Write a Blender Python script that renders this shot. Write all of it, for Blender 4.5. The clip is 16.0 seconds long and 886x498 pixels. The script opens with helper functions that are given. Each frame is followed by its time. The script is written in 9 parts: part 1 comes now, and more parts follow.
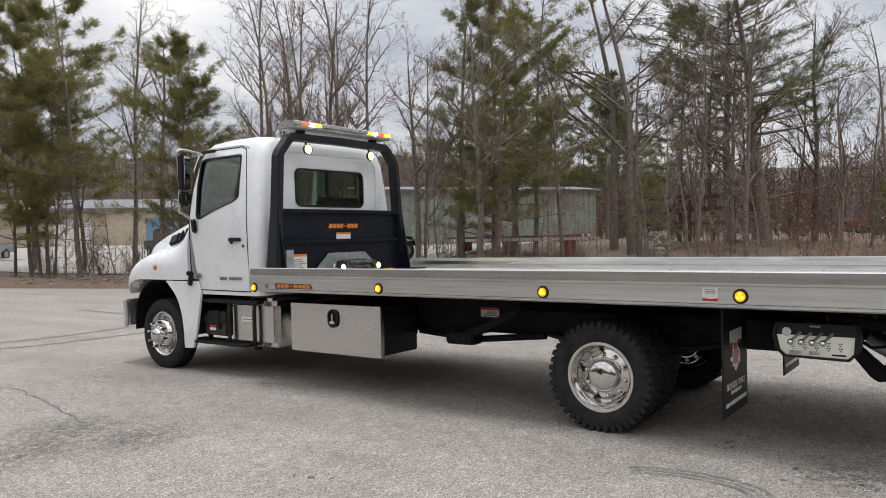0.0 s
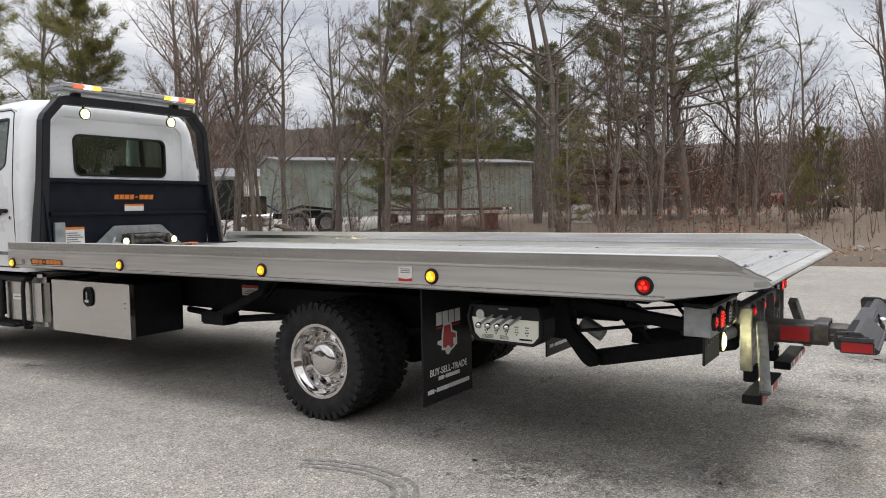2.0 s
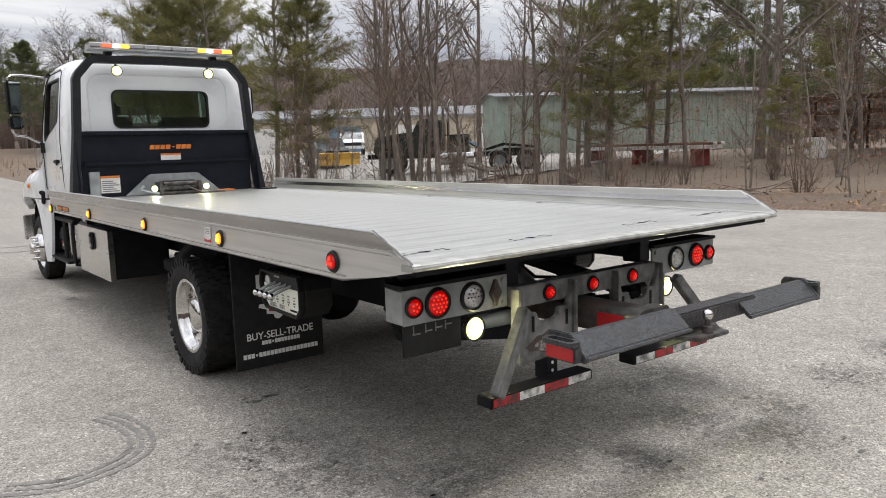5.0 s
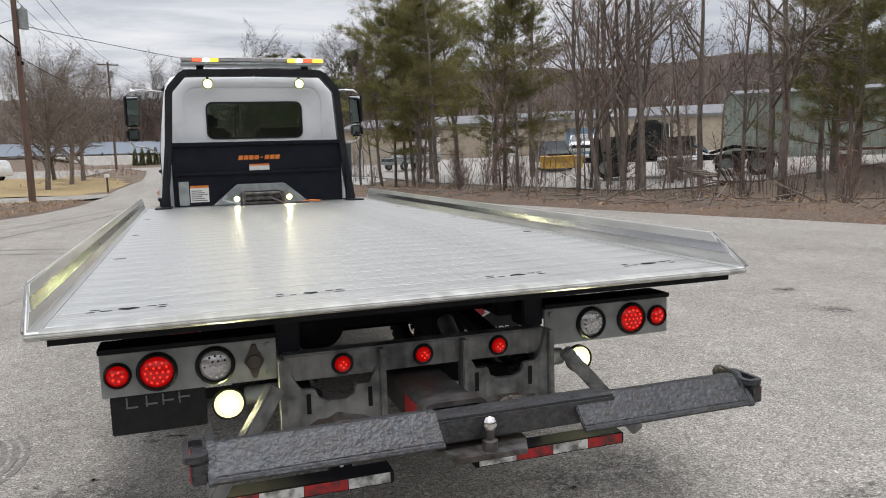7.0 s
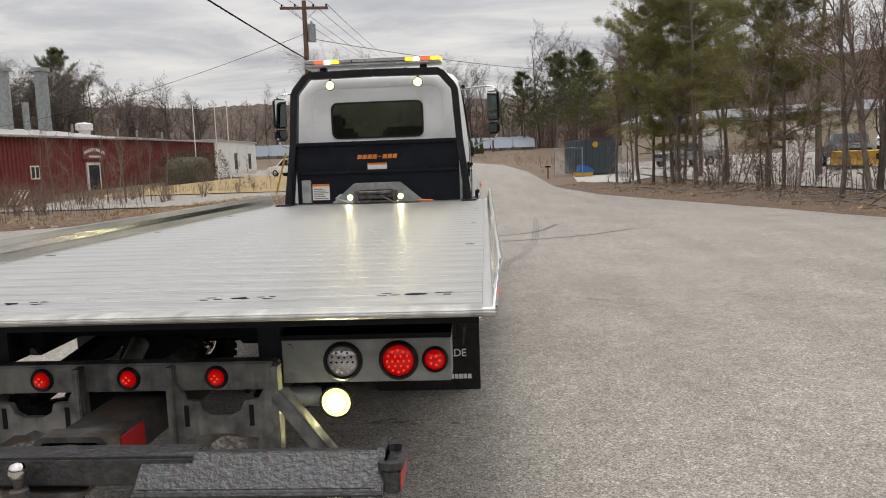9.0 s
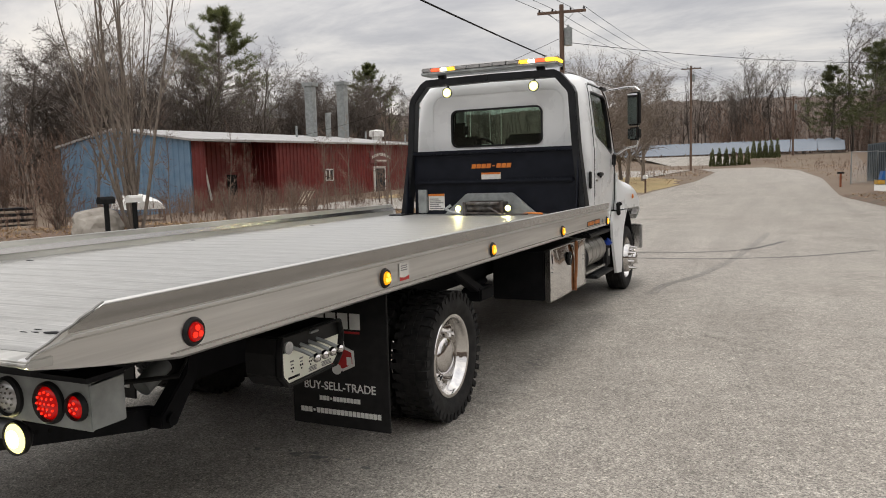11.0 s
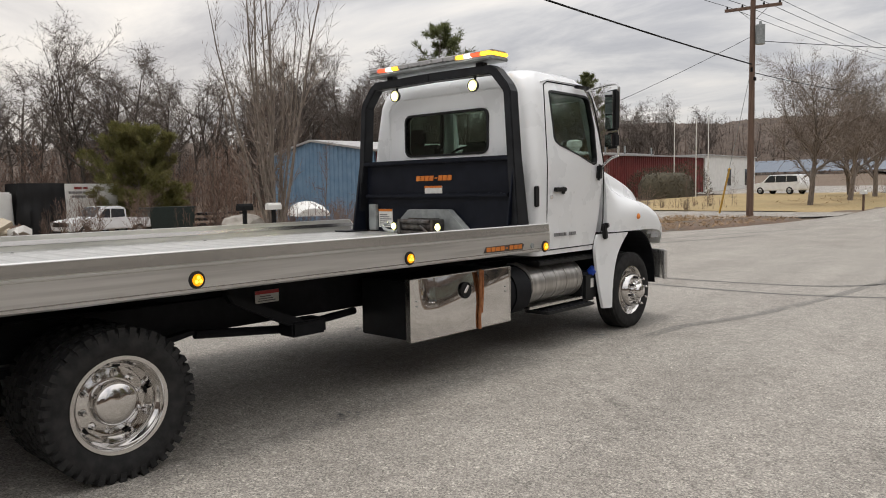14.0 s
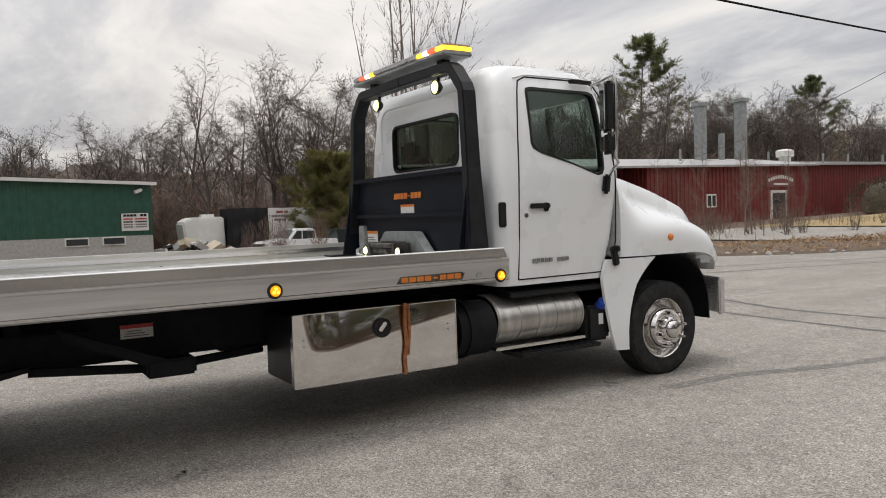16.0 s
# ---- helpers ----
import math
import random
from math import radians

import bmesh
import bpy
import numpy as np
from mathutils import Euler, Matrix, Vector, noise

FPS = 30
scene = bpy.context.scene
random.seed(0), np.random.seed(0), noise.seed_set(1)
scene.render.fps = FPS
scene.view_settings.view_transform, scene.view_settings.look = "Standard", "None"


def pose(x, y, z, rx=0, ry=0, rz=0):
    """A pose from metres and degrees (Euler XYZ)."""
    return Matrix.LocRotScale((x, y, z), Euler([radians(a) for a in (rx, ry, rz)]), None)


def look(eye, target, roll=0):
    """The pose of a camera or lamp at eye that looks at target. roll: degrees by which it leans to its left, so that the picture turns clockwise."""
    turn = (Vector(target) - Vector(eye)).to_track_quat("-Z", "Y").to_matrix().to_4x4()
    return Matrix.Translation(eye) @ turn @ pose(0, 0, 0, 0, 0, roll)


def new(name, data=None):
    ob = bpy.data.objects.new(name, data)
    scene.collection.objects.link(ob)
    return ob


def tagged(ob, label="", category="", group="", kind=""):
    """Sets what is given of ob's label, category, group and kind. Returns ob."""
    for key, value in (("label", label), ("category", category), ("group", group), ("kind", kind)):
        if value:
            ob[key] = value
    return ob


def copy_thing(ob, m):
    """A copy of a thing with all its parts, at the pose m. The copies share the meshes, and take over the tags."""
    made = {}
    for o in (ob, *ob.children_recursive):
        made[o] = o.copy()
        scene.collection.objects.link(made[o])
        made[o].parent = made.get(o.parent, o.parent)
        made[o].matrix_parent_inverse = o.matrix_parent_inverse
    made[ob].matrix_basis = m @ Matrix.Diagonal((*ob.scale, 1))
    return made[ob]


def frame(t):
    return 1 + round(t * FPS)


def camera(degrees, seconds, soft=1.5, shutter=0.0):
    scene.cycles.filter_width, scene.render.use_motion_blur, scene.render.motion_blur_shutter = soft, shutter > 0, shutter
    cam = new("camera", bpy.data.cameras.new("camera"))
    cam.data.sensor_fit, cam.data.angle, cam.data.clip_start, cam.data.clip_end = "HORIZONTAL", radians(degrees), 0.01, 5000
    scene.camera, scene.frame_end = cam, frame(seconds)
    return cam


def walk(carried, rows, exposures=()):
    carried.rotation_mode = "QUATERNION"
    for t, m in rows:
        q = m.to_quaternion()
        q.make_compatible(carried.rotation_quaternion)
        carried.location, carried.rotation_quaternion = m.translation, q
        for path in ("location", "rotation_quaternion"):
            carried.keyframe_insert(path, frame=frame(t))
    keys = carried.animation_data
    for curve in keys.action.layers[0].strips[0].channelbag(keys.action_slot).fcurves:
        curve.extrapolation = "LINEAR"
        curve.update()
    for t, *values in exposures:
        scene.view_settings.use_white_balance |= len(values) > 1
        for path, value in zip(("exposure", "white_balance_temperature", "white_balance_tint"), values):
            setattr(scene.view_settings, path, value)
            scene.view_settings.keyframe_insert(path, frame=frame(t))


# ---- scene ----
cam = camera(61.2, 16.0, soft=1.0)
PATH = [
    (0, (-6.318, -2.366, 1.482), (-4.706, -1.183, 1.448), -1.4),
    (0.5, (-6.052, -2.625, 1.471), (-4.425, -1.464, 1.422), -1.3),
    (1, (-5.714, -2.9, 1.488), (-4.07, -1.763, 1.422), -1.1),
    (1.5, (-5.37, -3.243, 1.478), (-3.709, -2.132, 1.39), -1.1),
    (2, (-5.007, -3.551, 1.459), (-3.333, -2.462, 1.348), -1.0),
    (2.5, (-4.641, -3.867, 1.47), (-2.97, -2.776, 1.334), -1.0),
    (3, (-4.304, -4.221, 1.491), (-2.673, -3.075, 1.333), -1.1),
    (3.5, (-3.936, -4.485, 1.459), (-2.378, -3.245, 1.271), -1.3),
    (4, (-3.631, -4.763, 1.447), (-2.181, -3.403, 1.227), -1.5),
    (4.2, (-3.505, -4.882, 1.462), (-2.101, -3.476, 1.23), -1.5),
    (6.3, (-1.56, -5.292, 1.538), (-0.712, -3.5, 1.271), -2.1),
    (6.5, (-1.338, -5.298, 1.535), (-0.551, -3.478, 1.275), -2.0),
    (7, (-0.81, -5.38, 1.566), (-0.177, -3.498, 1.322), -1.8),
    (7.5, (-0.282, -5.365, 1.531), (0.193, -3.436, 1.293), -1.5),
    (8, (0.274, -5.4, 1.529), (0.566, -3.435, 1.295), -1.5),
    (8.5, (0.801, -5.345, 1.54), (0.894, -3.361, 1.308), -1.8),
    (9, (1.278, -5.175, 1.53), (1.159, -3.192, 1.301), -2.0),
    (9.5, (1.783, -5.031, 1.507), (1.447, -3.072, 1.286), -2.2),
    (10, (2.217, -4.764, 1.494), (1.683, -2.848, 1.281), -2.0),
    (10.2, (2.394, -4.646, 1.505), (1.786, -2.752, 1.298), -2.0),
    (12.3, (4.107, -3.365, 1.549), (3.018, -1.699, 1.352), -0.6),
    (12.5, (4.233, -3.192, 1.524), (3.118, -1.543, 1.329), -0.5),
    (13, (4.543, -2.73, 1.527), (3.364, -1.125, 1.339), -0.5),
    (13.5, (4.837, -2.244, 1.524), (3.582, -0.696, 1.35), -0.7),
    (14, (5.03, -1.721, 1.505), (3.69, -0.244, 1.35), -0.9),
    (14.5, (5.258, -1.175, 1.473), (3.819, 0.207, 1.339), -1.2),
    (15, (5.415, -0.62, 1.459), (3.878, 0.654, 1.345), -1.5),
    (15.5, (5.532, -0.048, 1.458), (3.913, 1.122, 1.358), -1.6),
    (16, (5.657, 0.536, 1.455), (3.959, 1.589, 1.364), -1.9),
]
walk(cam, [(t, look(eye, target, roll)) for t, eye, target, roll in PATH],
     exposures=[(0, 0.56, 6150, 10), (2, 0.66, 6150, 10), (4, 0.76, 6200, 10), (6.5, 0.59, 6050, 10), (8, 0.50, 6150, 10), (9.5, 0.44, 6500, 10), (13, 0.44, 6450, 10), (16, 0.35, 6350, 10)])

# ---- world and light ----
world = bpy.data.worlds.new("overcast_sky")
scene.world = world
world.use_nodes = True
wn, wl = world.node_tree.nodes, world.node_tree.links
wn.clear()
w_out = wn.new("ShaderNodeOutputWorld")
w_bg = wn.new("ShaderNodeBackground")
w_sky = wn.new("ShaderNodeTexSky")
w_sky.sky_type, w_sky.sun_disc = "NISHITA", False
w_sky.sun_elevation, w_sky.sun_rotation = radians(24), radians(290)
w_sky.air_density, w_sky.dust_density = 1.0, 2.0
w_co = wn.new("ShaderNodeTexCoord")
w_sep = wn.new("ShaderNodeSeparateXYZ")
w_add = wn.new("ShaderNodeMath")
w_add.operation, w_add.inputs[1].default_value = "ADD", 0.16
w_div = wn.new("ShaderNodeVectorMath")
w_div.operation = "DIVIDE"
w_cmb = wn.new("ShaderNodeCombineXYZ")
w_noise = wn.new("ShaderNodeTexNoise")
w_noise.inputs["Scale"].default_value, w_noise.inputs["Detail"].default_value = 0.8, 9.0
w_noise.inputs["Roughness"].default_value, w_noise.inputs["Distortion"].default_value = 0.6, 0.45
w_ramp = wn.new("ShaderNodeValToRGB")
e = w_ramp.color_ramp.elements
e[0].position, e[0].color = 0.33, (4.5, 4.55, 4.9, 1)
e[1].position, e[1].color = 0.70, (9.8, 9.3, 8.7, 1)
e.new(0.46).color = (6.1, 6.05, 6.2, 1)
e.new(0.56).color = (7.9, 7.7, 7.55, 1)
w_mix = wn.new("ShaderNodeMixRGB")
w_mix.inputs[0].default_value = 0.96
wl.new(w_co.outputs["Generated"], w_sep.inputs[0])
wl.new(w_sep.outputs["Z"], w_add.inputs[0])
for k in range(3):
    wl.new(w_add.outputs[0], w_cmb.inputs[k])
wl.new(w_co.outputs["Generated"], w_div.inputs[0])
wl.new(w_cmb.outputs[0], w_div.inputs[1])
w_band = wn.new("ShaderNodeMapping")
w_band.inputs["Rotation"].default_value, w_band.inputs["Scale"].default_value = (0, 0, radians(35)), (1.0, 1.9, 1.0)
wl.new(w_div.outputs[0], w_band.inputs["Vector"])
wl.new(w_band.outputs[0], w_noise.inputs["Vector"])
wl.new(w_noise.outputs["Fac"], w_ramp.inputs[0])
w_abs = wn.new("ShaderNodeMath")
w_abs.operation, w_abs.inputs[1].default_value = "MAXIMUM", 0.0
w_pow = wn.new("ShaderNodeMath")
w_pow.operation, w_pow.inputs[1].default_value = "POWER", 1.5
w_mad = wn.new("ShaderNodeMath")
w_mad.operation, w_mad.inputs[1].default_value, w_mad.inputs[2].default_value = "MULTIPLY_ADD", 1.35, 0.74
w_scl = wn.new("ShaderNodeVectorMath")
w_scl.operation = "SCALE"
wl.new(w_sep.outputs["Z"], w_abs.inputs[0])
wl.new(w_abs.outputs[0], w_pow.inputs[0])
wl.new(w_pow.outputs[0], w_mad.inputs[0])
wl.new(w_ramp.outputs[0], w_scl.inputs[0])
wl.new(w_mad.outputs[0], w_scl.inputs["Scale"])
wl.new(w_sky.outputs[0], w_mix.inputs[1])
wl.new(w_scl.outputs[0], w_mix.inputs[2])
wl.new(w_mix.outputs[0], w_bg.inputs["Color"])
w_bg.inputs["Strength"].default_value = 0.082
wl.new(w_bg.outputs[0], w_out.inputs["Surface"])

sun_data = bpy.data.lights.new("sun", "SUN")
sun_data.energy, sun_data.angle, sun_data.color = 1.05, radians(16), (1.0, 0.96, 0.9)
sun = new("sun", sun_data)
sun.matrix_world = look((-2, -5, 60), (0, 0, 0))


# ---- materials ----
def material(name, a, b=None, rough=0.6, metal=0.0, scale=8.0, bump=0.0, bump_scale=60.0, big=None, big_scale=0.5, big_amount=0.5,
             rough_var=0.0, stretch=(1, 1, 1), per_object=0.0, coat=0.0, island=0.0, spec=0.5, streak=None):
    """Two colours mixed by fine noise, a third by broad noise; bump; variation by object or by piece."""
    m = bpy.data.materials.new(name)
    m.use_nodes = True
    n, l = m.node_tree.nodes, m.node_tree.links
    p = n["Principled BSDF"]
    p.inputs["Roughness"].default_value, p.inputs["Metallic"].default_value = rough, metal
    p.inputs["Coat Weight"].default_value, p.inputs["Specular IOR Level"].default_value = coat, spec
    b = b or tuple(min(1, c * 1.15) for c in a)
    co = n.new("ShaderNodeTexCoord")
    mp = n.new("ShaderNodeMapping")
    mp.inputs["Scale"].default_value = stretch
    l.new(co.outputs["Object"], mp.inputs["Vector"])
    t1 = n.new("ShaderNodeTexNoise")
    t1.inputs["Scale"].default_value, t1.inputs["Detail"].default_value = scale, 5.0
    l.new(mp.outputs[0], t1.inputs["Vector"])
    r1 = n.new("ShaderNodeValToRGB")
    r1.color_ramp.elements[0].position, r1.color_ramp.elements[1].position = 0.32, 0.68
    r1.color_ramp.elements[0].color, r1.color_ramp.elements[1].color = (*a, 1), (*b, 1)
    l.new(t1.outputs["Fac"], r1.inputs[0])
    col = r1.outputs[0]
    if big:
        t2 = n.new("ShaderNodeTexNoise")
        t2.inputs["Scale"].default_value, t2.inputs["Detail"].default_value = big_scale, 4.0
        l.new(mp.outputs[0], t2.inputs["Vector"])
        r2 = n.new("ShaderNodeValToRGB")
        r2.color_ramp.elements[0].position, r2.color_ramp.elements[1].position = 0.42, 0.66
        r2.color_ramp.elements[0].color, r2.color_ramp.elements[1].color = (0, 0, 0, 1), (big_amount,) * 3 + (1,)
        l.new(t2.outputs["Fac"], r2.inputs[0])
        mx = n.new("ShaderNodeMixRGB")
        l.new(r2.outputs[0], mx.inputs[0])
        l.new(col, mx.inputs[1])
        mx.inputs[2].default_value = (*big, 1)
        col = mx.outputs[0]
    if per_object or island:
        info = n.new("ShaderNodeObjectInfo") if per_object else n.new("ShaderNodeNewGeometry")
        hs = n.new("ShaderNodeHueSaturation")
        mr = n.new("ShaderNodeMapRange")
        v = per_object or island
        mr.inputs["To Min"].default_value, mr.inputs["To Max"].default_value = 1 - v, 1 + v
        l.new(info.outputs["Random" if per_object else "Random Per Island"], mr.inputs["Value"])
        l.new(mr.outputs[0], hs.inputs["Value"])
        l.new(col, hs.inputs["Color"])
        col = hs.outputs[0]
    if streak:
        # fine scratches or stains, long in one direction
        ms = n.new("ShaderNodeMapping")
        ms.inputs["Scale"].default_value = streak[:3]
        l.new(co.outputs["Object"], ms.inputs["Vector"])
        ts = n.new("ShaderNodeTexNoise")
        ts.inputs["Scale"].default_value, ts.inputs["Detail"].default_value = 1.0, 3.0
        l.new(ms.outputs[0], ts.inputs["Vector"])
        rs = n.new("ShaderNodeMapRange")
        rs.inputs["From Min"].default_value, rs.inputs["From Max"].default_value = 0.36, 0.52
        rs.inputs["To Min"].default_value = streak[3]
        l.new(ts.outputs["Fac"], rs.inputs["Value"])
        vs_ = n.new("ShaderNodeVectorMath")
        vs_.operation = "SCALE"
        l.new(col, vs_.inputs[0])
        l.new(rs.outputs[0], vs_.inputs["Scale"])
        col = vs_.outputs[0]
    l.new(col, p.inputs["Base Color"])
    if rough_var:
        mr2 = n.new("ShaderNodeMapRange")
        mr2.inputs["To Min"].default_value, mr2.inputs["To Max"].default_value = max(0.02, rough - rough_var), rough + rough_var
        l.new(t1.outputs["Fac"], mr2.inputs["Value"])
        l.new(mr2.outputs[0], p.inputs["Roughness"])
    if bump:
        t3 = n.new("ShaderNodeTexNoise")
        t3.inputs["Scale"].default_value, t3.inputs["Detail"].default_value = bump_scale, 3.0
        l.new(mp.outputs[0], t3.inputs["Vector"])
        bp = n.new("ShaderNodeBump")
        bp.inputs["Strength"].default_value, bp.inputs["Distance"].default_value = bump, 0.01
        l.new(t3.outputs["Fac"], bp.inputs["Height"])
        l.new(bp.outputs[0], p.inputs["Normal"])
    return m


def glow(name, colour, strength, base=(0.5, 0.5, 0.5)):
    m = material(name, base, rough=0.2)
    p = m.node_tree.nodes["Principled BSDF"]
    p.inputs["Emission Color"].default_value, p.inputs["Emission Strength"].default_value = (*colour, 1), strength
    return m


def glass(name, tint, rough=0.02, alpha=1.0):
    m = bpy.data.materials.new(name)
    m.use_nodes = True
    n, l = m.node_tree.nodes, m.node_tree.links
    n.clear()
    o = n.new("ShaderNodeOutputMaterial")
    tr, gl, mx, fr = n.new("ShaderNodeBsdfTransparent"), n.new("ShaderNodeBsdfGlossy"), n.new("ShaderNodeMixShader"), n.new("ShaderNodeLayerWeight")
    pw, sc = n.new("ShaderNodeMath"), n.new("ShaderNodeMath")
    pw.operation, pw.inputs[1].default_value = "POWER", 3.5
    sc.operation, sc.inputs[1].default_value, sc.inputs[2].default_value = "MULTIPLY_ADD", 0.8, 0.05
    tr.inputs["Color"].default_value = (*tint, 1)
    gl.inputs["Roughness"].default_value = rough
    l.new(fr.outputs["Facing"], pw.inputs[0])
    l.new(pw.outputs[0], sc.inputs[0])
    l.new(sc.outputs[0], mx.inputs[0])
    l.new(tr.outputs[0], mx.inputs[1])
    l.new(gl.outputs[0], mx.inputs[2])
    l.new(mx.outputs[0], o.inputs["Surface"])
    return m


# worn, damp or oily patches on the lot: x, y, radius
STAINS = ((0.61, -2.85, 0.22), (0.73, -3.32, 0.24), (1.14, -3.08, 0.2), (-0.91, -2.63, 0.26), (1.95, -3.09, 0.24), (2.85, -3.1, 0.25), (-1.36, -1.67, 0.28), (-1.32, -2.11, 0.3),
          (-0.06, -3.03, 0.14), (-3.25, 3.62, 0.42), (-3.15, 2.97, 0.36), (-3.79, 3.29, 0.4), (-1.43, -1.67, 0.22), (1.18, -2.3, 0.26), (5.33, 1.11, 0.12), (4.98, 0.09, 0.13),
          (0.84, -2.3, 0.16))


def asphalt():
    """Chip-worn asphalt: stones of many greys, pits, patches, stains and fine cracks."""
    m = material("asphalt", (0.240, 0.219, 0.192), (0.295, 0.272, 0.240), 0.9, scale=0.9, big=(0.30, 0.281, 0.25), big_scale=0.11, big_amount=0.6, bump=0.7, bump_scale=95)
    n, l = m.node_tree.nodes, m.node_tree.links
    p = n["Principled BSDF"]
    col = p.inputs["Base Color"].links[0].from_socket
    co = next(x for x in n if x.type == "TEX_COORD").outputs["Object"]

    def node(kind, **sockets):
        x = n.new("ShaderNode" + kind)
        for key, value in sockets.items():
            x.inputs[key.replace("_", " ")].default_value = value
        return x

    def scaled(colour, factor):
        x = n.new("ShaderNodeVectorMath")
        x.operation = "SCALE"
        l.new(colour, x.inputs[0])
        l.new(factor, x.inputs["Scale"])
        return x.outputs[0]

    def ranged(value, lo, hi, to_lo, to_hi):
        x = node("MapRange", From_Min=lo, From_Max=hi, To_Min=to_lo, To_Max=to_hi)
        l.new(value, x.inputs["Value"])
        return x.outputs[0]

    def both(a_, b_, how):
        x = n.new("ShaderNodeMath")
        x.operation = how
        l.new(a_, x.inputs[0])
        l.new(b_, x.inputs[1])
        return x.outputs[0]

    def cells(scale, feature="F1"):
        x = node("TexVoronoi", Scale=scale)
        x.feature = feature
        l.new(co, x.inputs["Vector"])
        return x

    def tone(cell):
        x = n.new("ShaderNodeSeparateColor")
        l.new(cell.outputs["Color"], x.inputs[0])
        return x.outputs[0]

    def cloud(scale, detail=3.0):
        x = node("TexNoise", Scale=scale, Detail=detail)
        l.new(co, x.inputs["Vector"])
        return x
    # stones of two sizes, then single pale chips and black pits
    for size, lo, hi in ((52, 0.88, 1.12), (122, 0.52, 1.48)):
        col = scaled(col, ranged(tone(cells(size)), 0, 1, lo, hi))
    chips = cells(88)
    col = scaled(col, ranged(tone(chips), 0.90, 0.94, 1.0, 1.5))
    holes = cells(42)
    inside = both(ranged(holes.outputs["Distance"], 0.16, 0.26, 1, 0), ranged(tone(holes), 0.80, 0.84, 0, 1), "MULTIPLY")
    col = scaled(col, ranged(inside, 0, 1, 1.0, 0.42))
    # bands worn by traffic along the road, and mottling a hand wide
    stretch = n.new("ShaderNodeMapping")
    stretch.inputs["Scale"].default_value = (1.6, 0.12, 1)
    l.new(co, stretch.inputs["Vector"])
    lane = node("TexNoise", Scale=1.0, Detail=4.0)
    l.new(stretch.outputs[0], lane.inputs["Vector"])
    col = scaled(col, ranged(lane.outputs["Fac"], 0.3, 0.7, 0.9, 1.08))
    col = scaled(col, ranged(cloud(7.0, 5.0).outputs["Fac"], 0.3, 0.7, 0.88, 1.11))
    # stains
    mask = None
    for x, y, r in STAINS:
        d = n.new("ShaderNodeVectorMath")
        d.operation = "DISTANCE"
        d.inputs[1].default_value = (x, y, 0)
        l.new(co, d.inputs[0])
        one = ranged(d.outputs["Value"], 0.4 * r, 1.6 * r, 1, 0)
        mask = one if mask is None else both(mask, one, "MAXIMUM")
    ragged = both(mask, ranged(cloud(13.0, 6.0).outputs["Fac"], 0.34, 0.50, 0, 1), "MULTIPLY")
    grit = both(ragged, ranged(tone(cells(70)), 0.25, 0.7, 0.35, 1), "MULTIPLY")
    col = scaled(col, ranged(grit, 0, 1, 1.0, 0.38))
    # cracks that come and go
    warp = cloud(1.6, 6.0)
    bent = n.new("ShaderNodeVectorMath")
    bent.operation = "MULTIPLY_ADD"
    bent.inputs[1].default_value = (1.6, 1.6, 1.6)
    l.new(warp.outputs["Color"], bent.inputs[0])
    l.new(co, bent.inputs[2])
    crack = cells(0.16, "DISTANCE_TO_EDGE")
    l.new(bent.outputs[0], crack.inputs["Vector"])
    line = ranged(crack.outputs["Distance"], 0.0008, 0.0022, 0.78, 1.0)
    gate = ranged(cloud(0.5, 2.0).outputs["Fac"], 0.38, 0.48, 0, 1)
    col = scaled(col, both(line, gate, "MAXIMUM"))
    l.new(col, p.inputs["Base Color"])
    return m


M_ASPHALT = asphalt()
M_EARTH = material("woodland_floor", (0.085, 0.06, 0.043), (0.195, 0.138, 0.096), 0.95, scale=9, bump=0.9, bump_scale=14, big=(0.19, 0.155, 0.11), big_scale=0.15)
M_LEAF_LITTER = material("leaf_litter", (0.07, 0.048, 0.035), (0.20, 0.128, 0.085), 0.95, scale=14, bump=1.0, bump_scale=22, big=(0.10, 0.085, 0.065), big_scale=0.6, big_amount=0.8)
M_LAWN = material("winter_lawn", (0.27, 0.19, 0.085), (0.40, 0.30, 0.15), 0.95, scale=6, bump=0.8, bump_scale=30, big=(0.23, 0.19, 0.09), big_scale=0.25)
M_YARD = material("yard_gravel", (0.28, 0.26, 0.235), (0.38, 0.355, 0.32), 0.95, scale=5, bump=0.5, bump_scale=30)
M_CONCRETE = material("concrete", (0.36, 0.35, 0.33), (0.46, 0.45, 0.42), 0.9, scale=6, bump=0.3)
M_BARK = material("bark", (0.115, 0.094, 0.078), (0.245, 0.203, 0.168), 0.95, scale=14, bump=1.0, bump_scale=20, stretch=(1, 1, 0.25), per_object=0.25)
M_BARK_FAR = material("dark_bark", (0.055, 0.045, 0.038), (0.115, 0.095, 0.08), 0.95, scale=10, bump=0.8, bump_scale=20, stretch=(1, 1, 0.25))
M_TWIG = material("twigs", (0.125, 0.101, 0.083), (0.215, 0.177, 0.148), 0.95, scale=3, per_object=0.25)
M_TWIG_FAR = material("far_twigs", (0.080, 0.066, 0.057), (0.142, 0.117, 0.10), 0.95, scale=3, per_object=0.2)
M_TWIG_RED = material("red_twigs", (0.140, 0.094, 0.071), (0.232, 0.157, 0.121), 0.95, scale=3, per_object=0.25)
M_NEEDLE = material("pine_needles", (0.165, 0.168, 0.05), (0.265, 0.25, 0.088), 0.6, scale=2.0, per_object=0.2, island=0, big=(0.19, 0.16, 0.06), big_scale=0.7, big_amount=0.6)
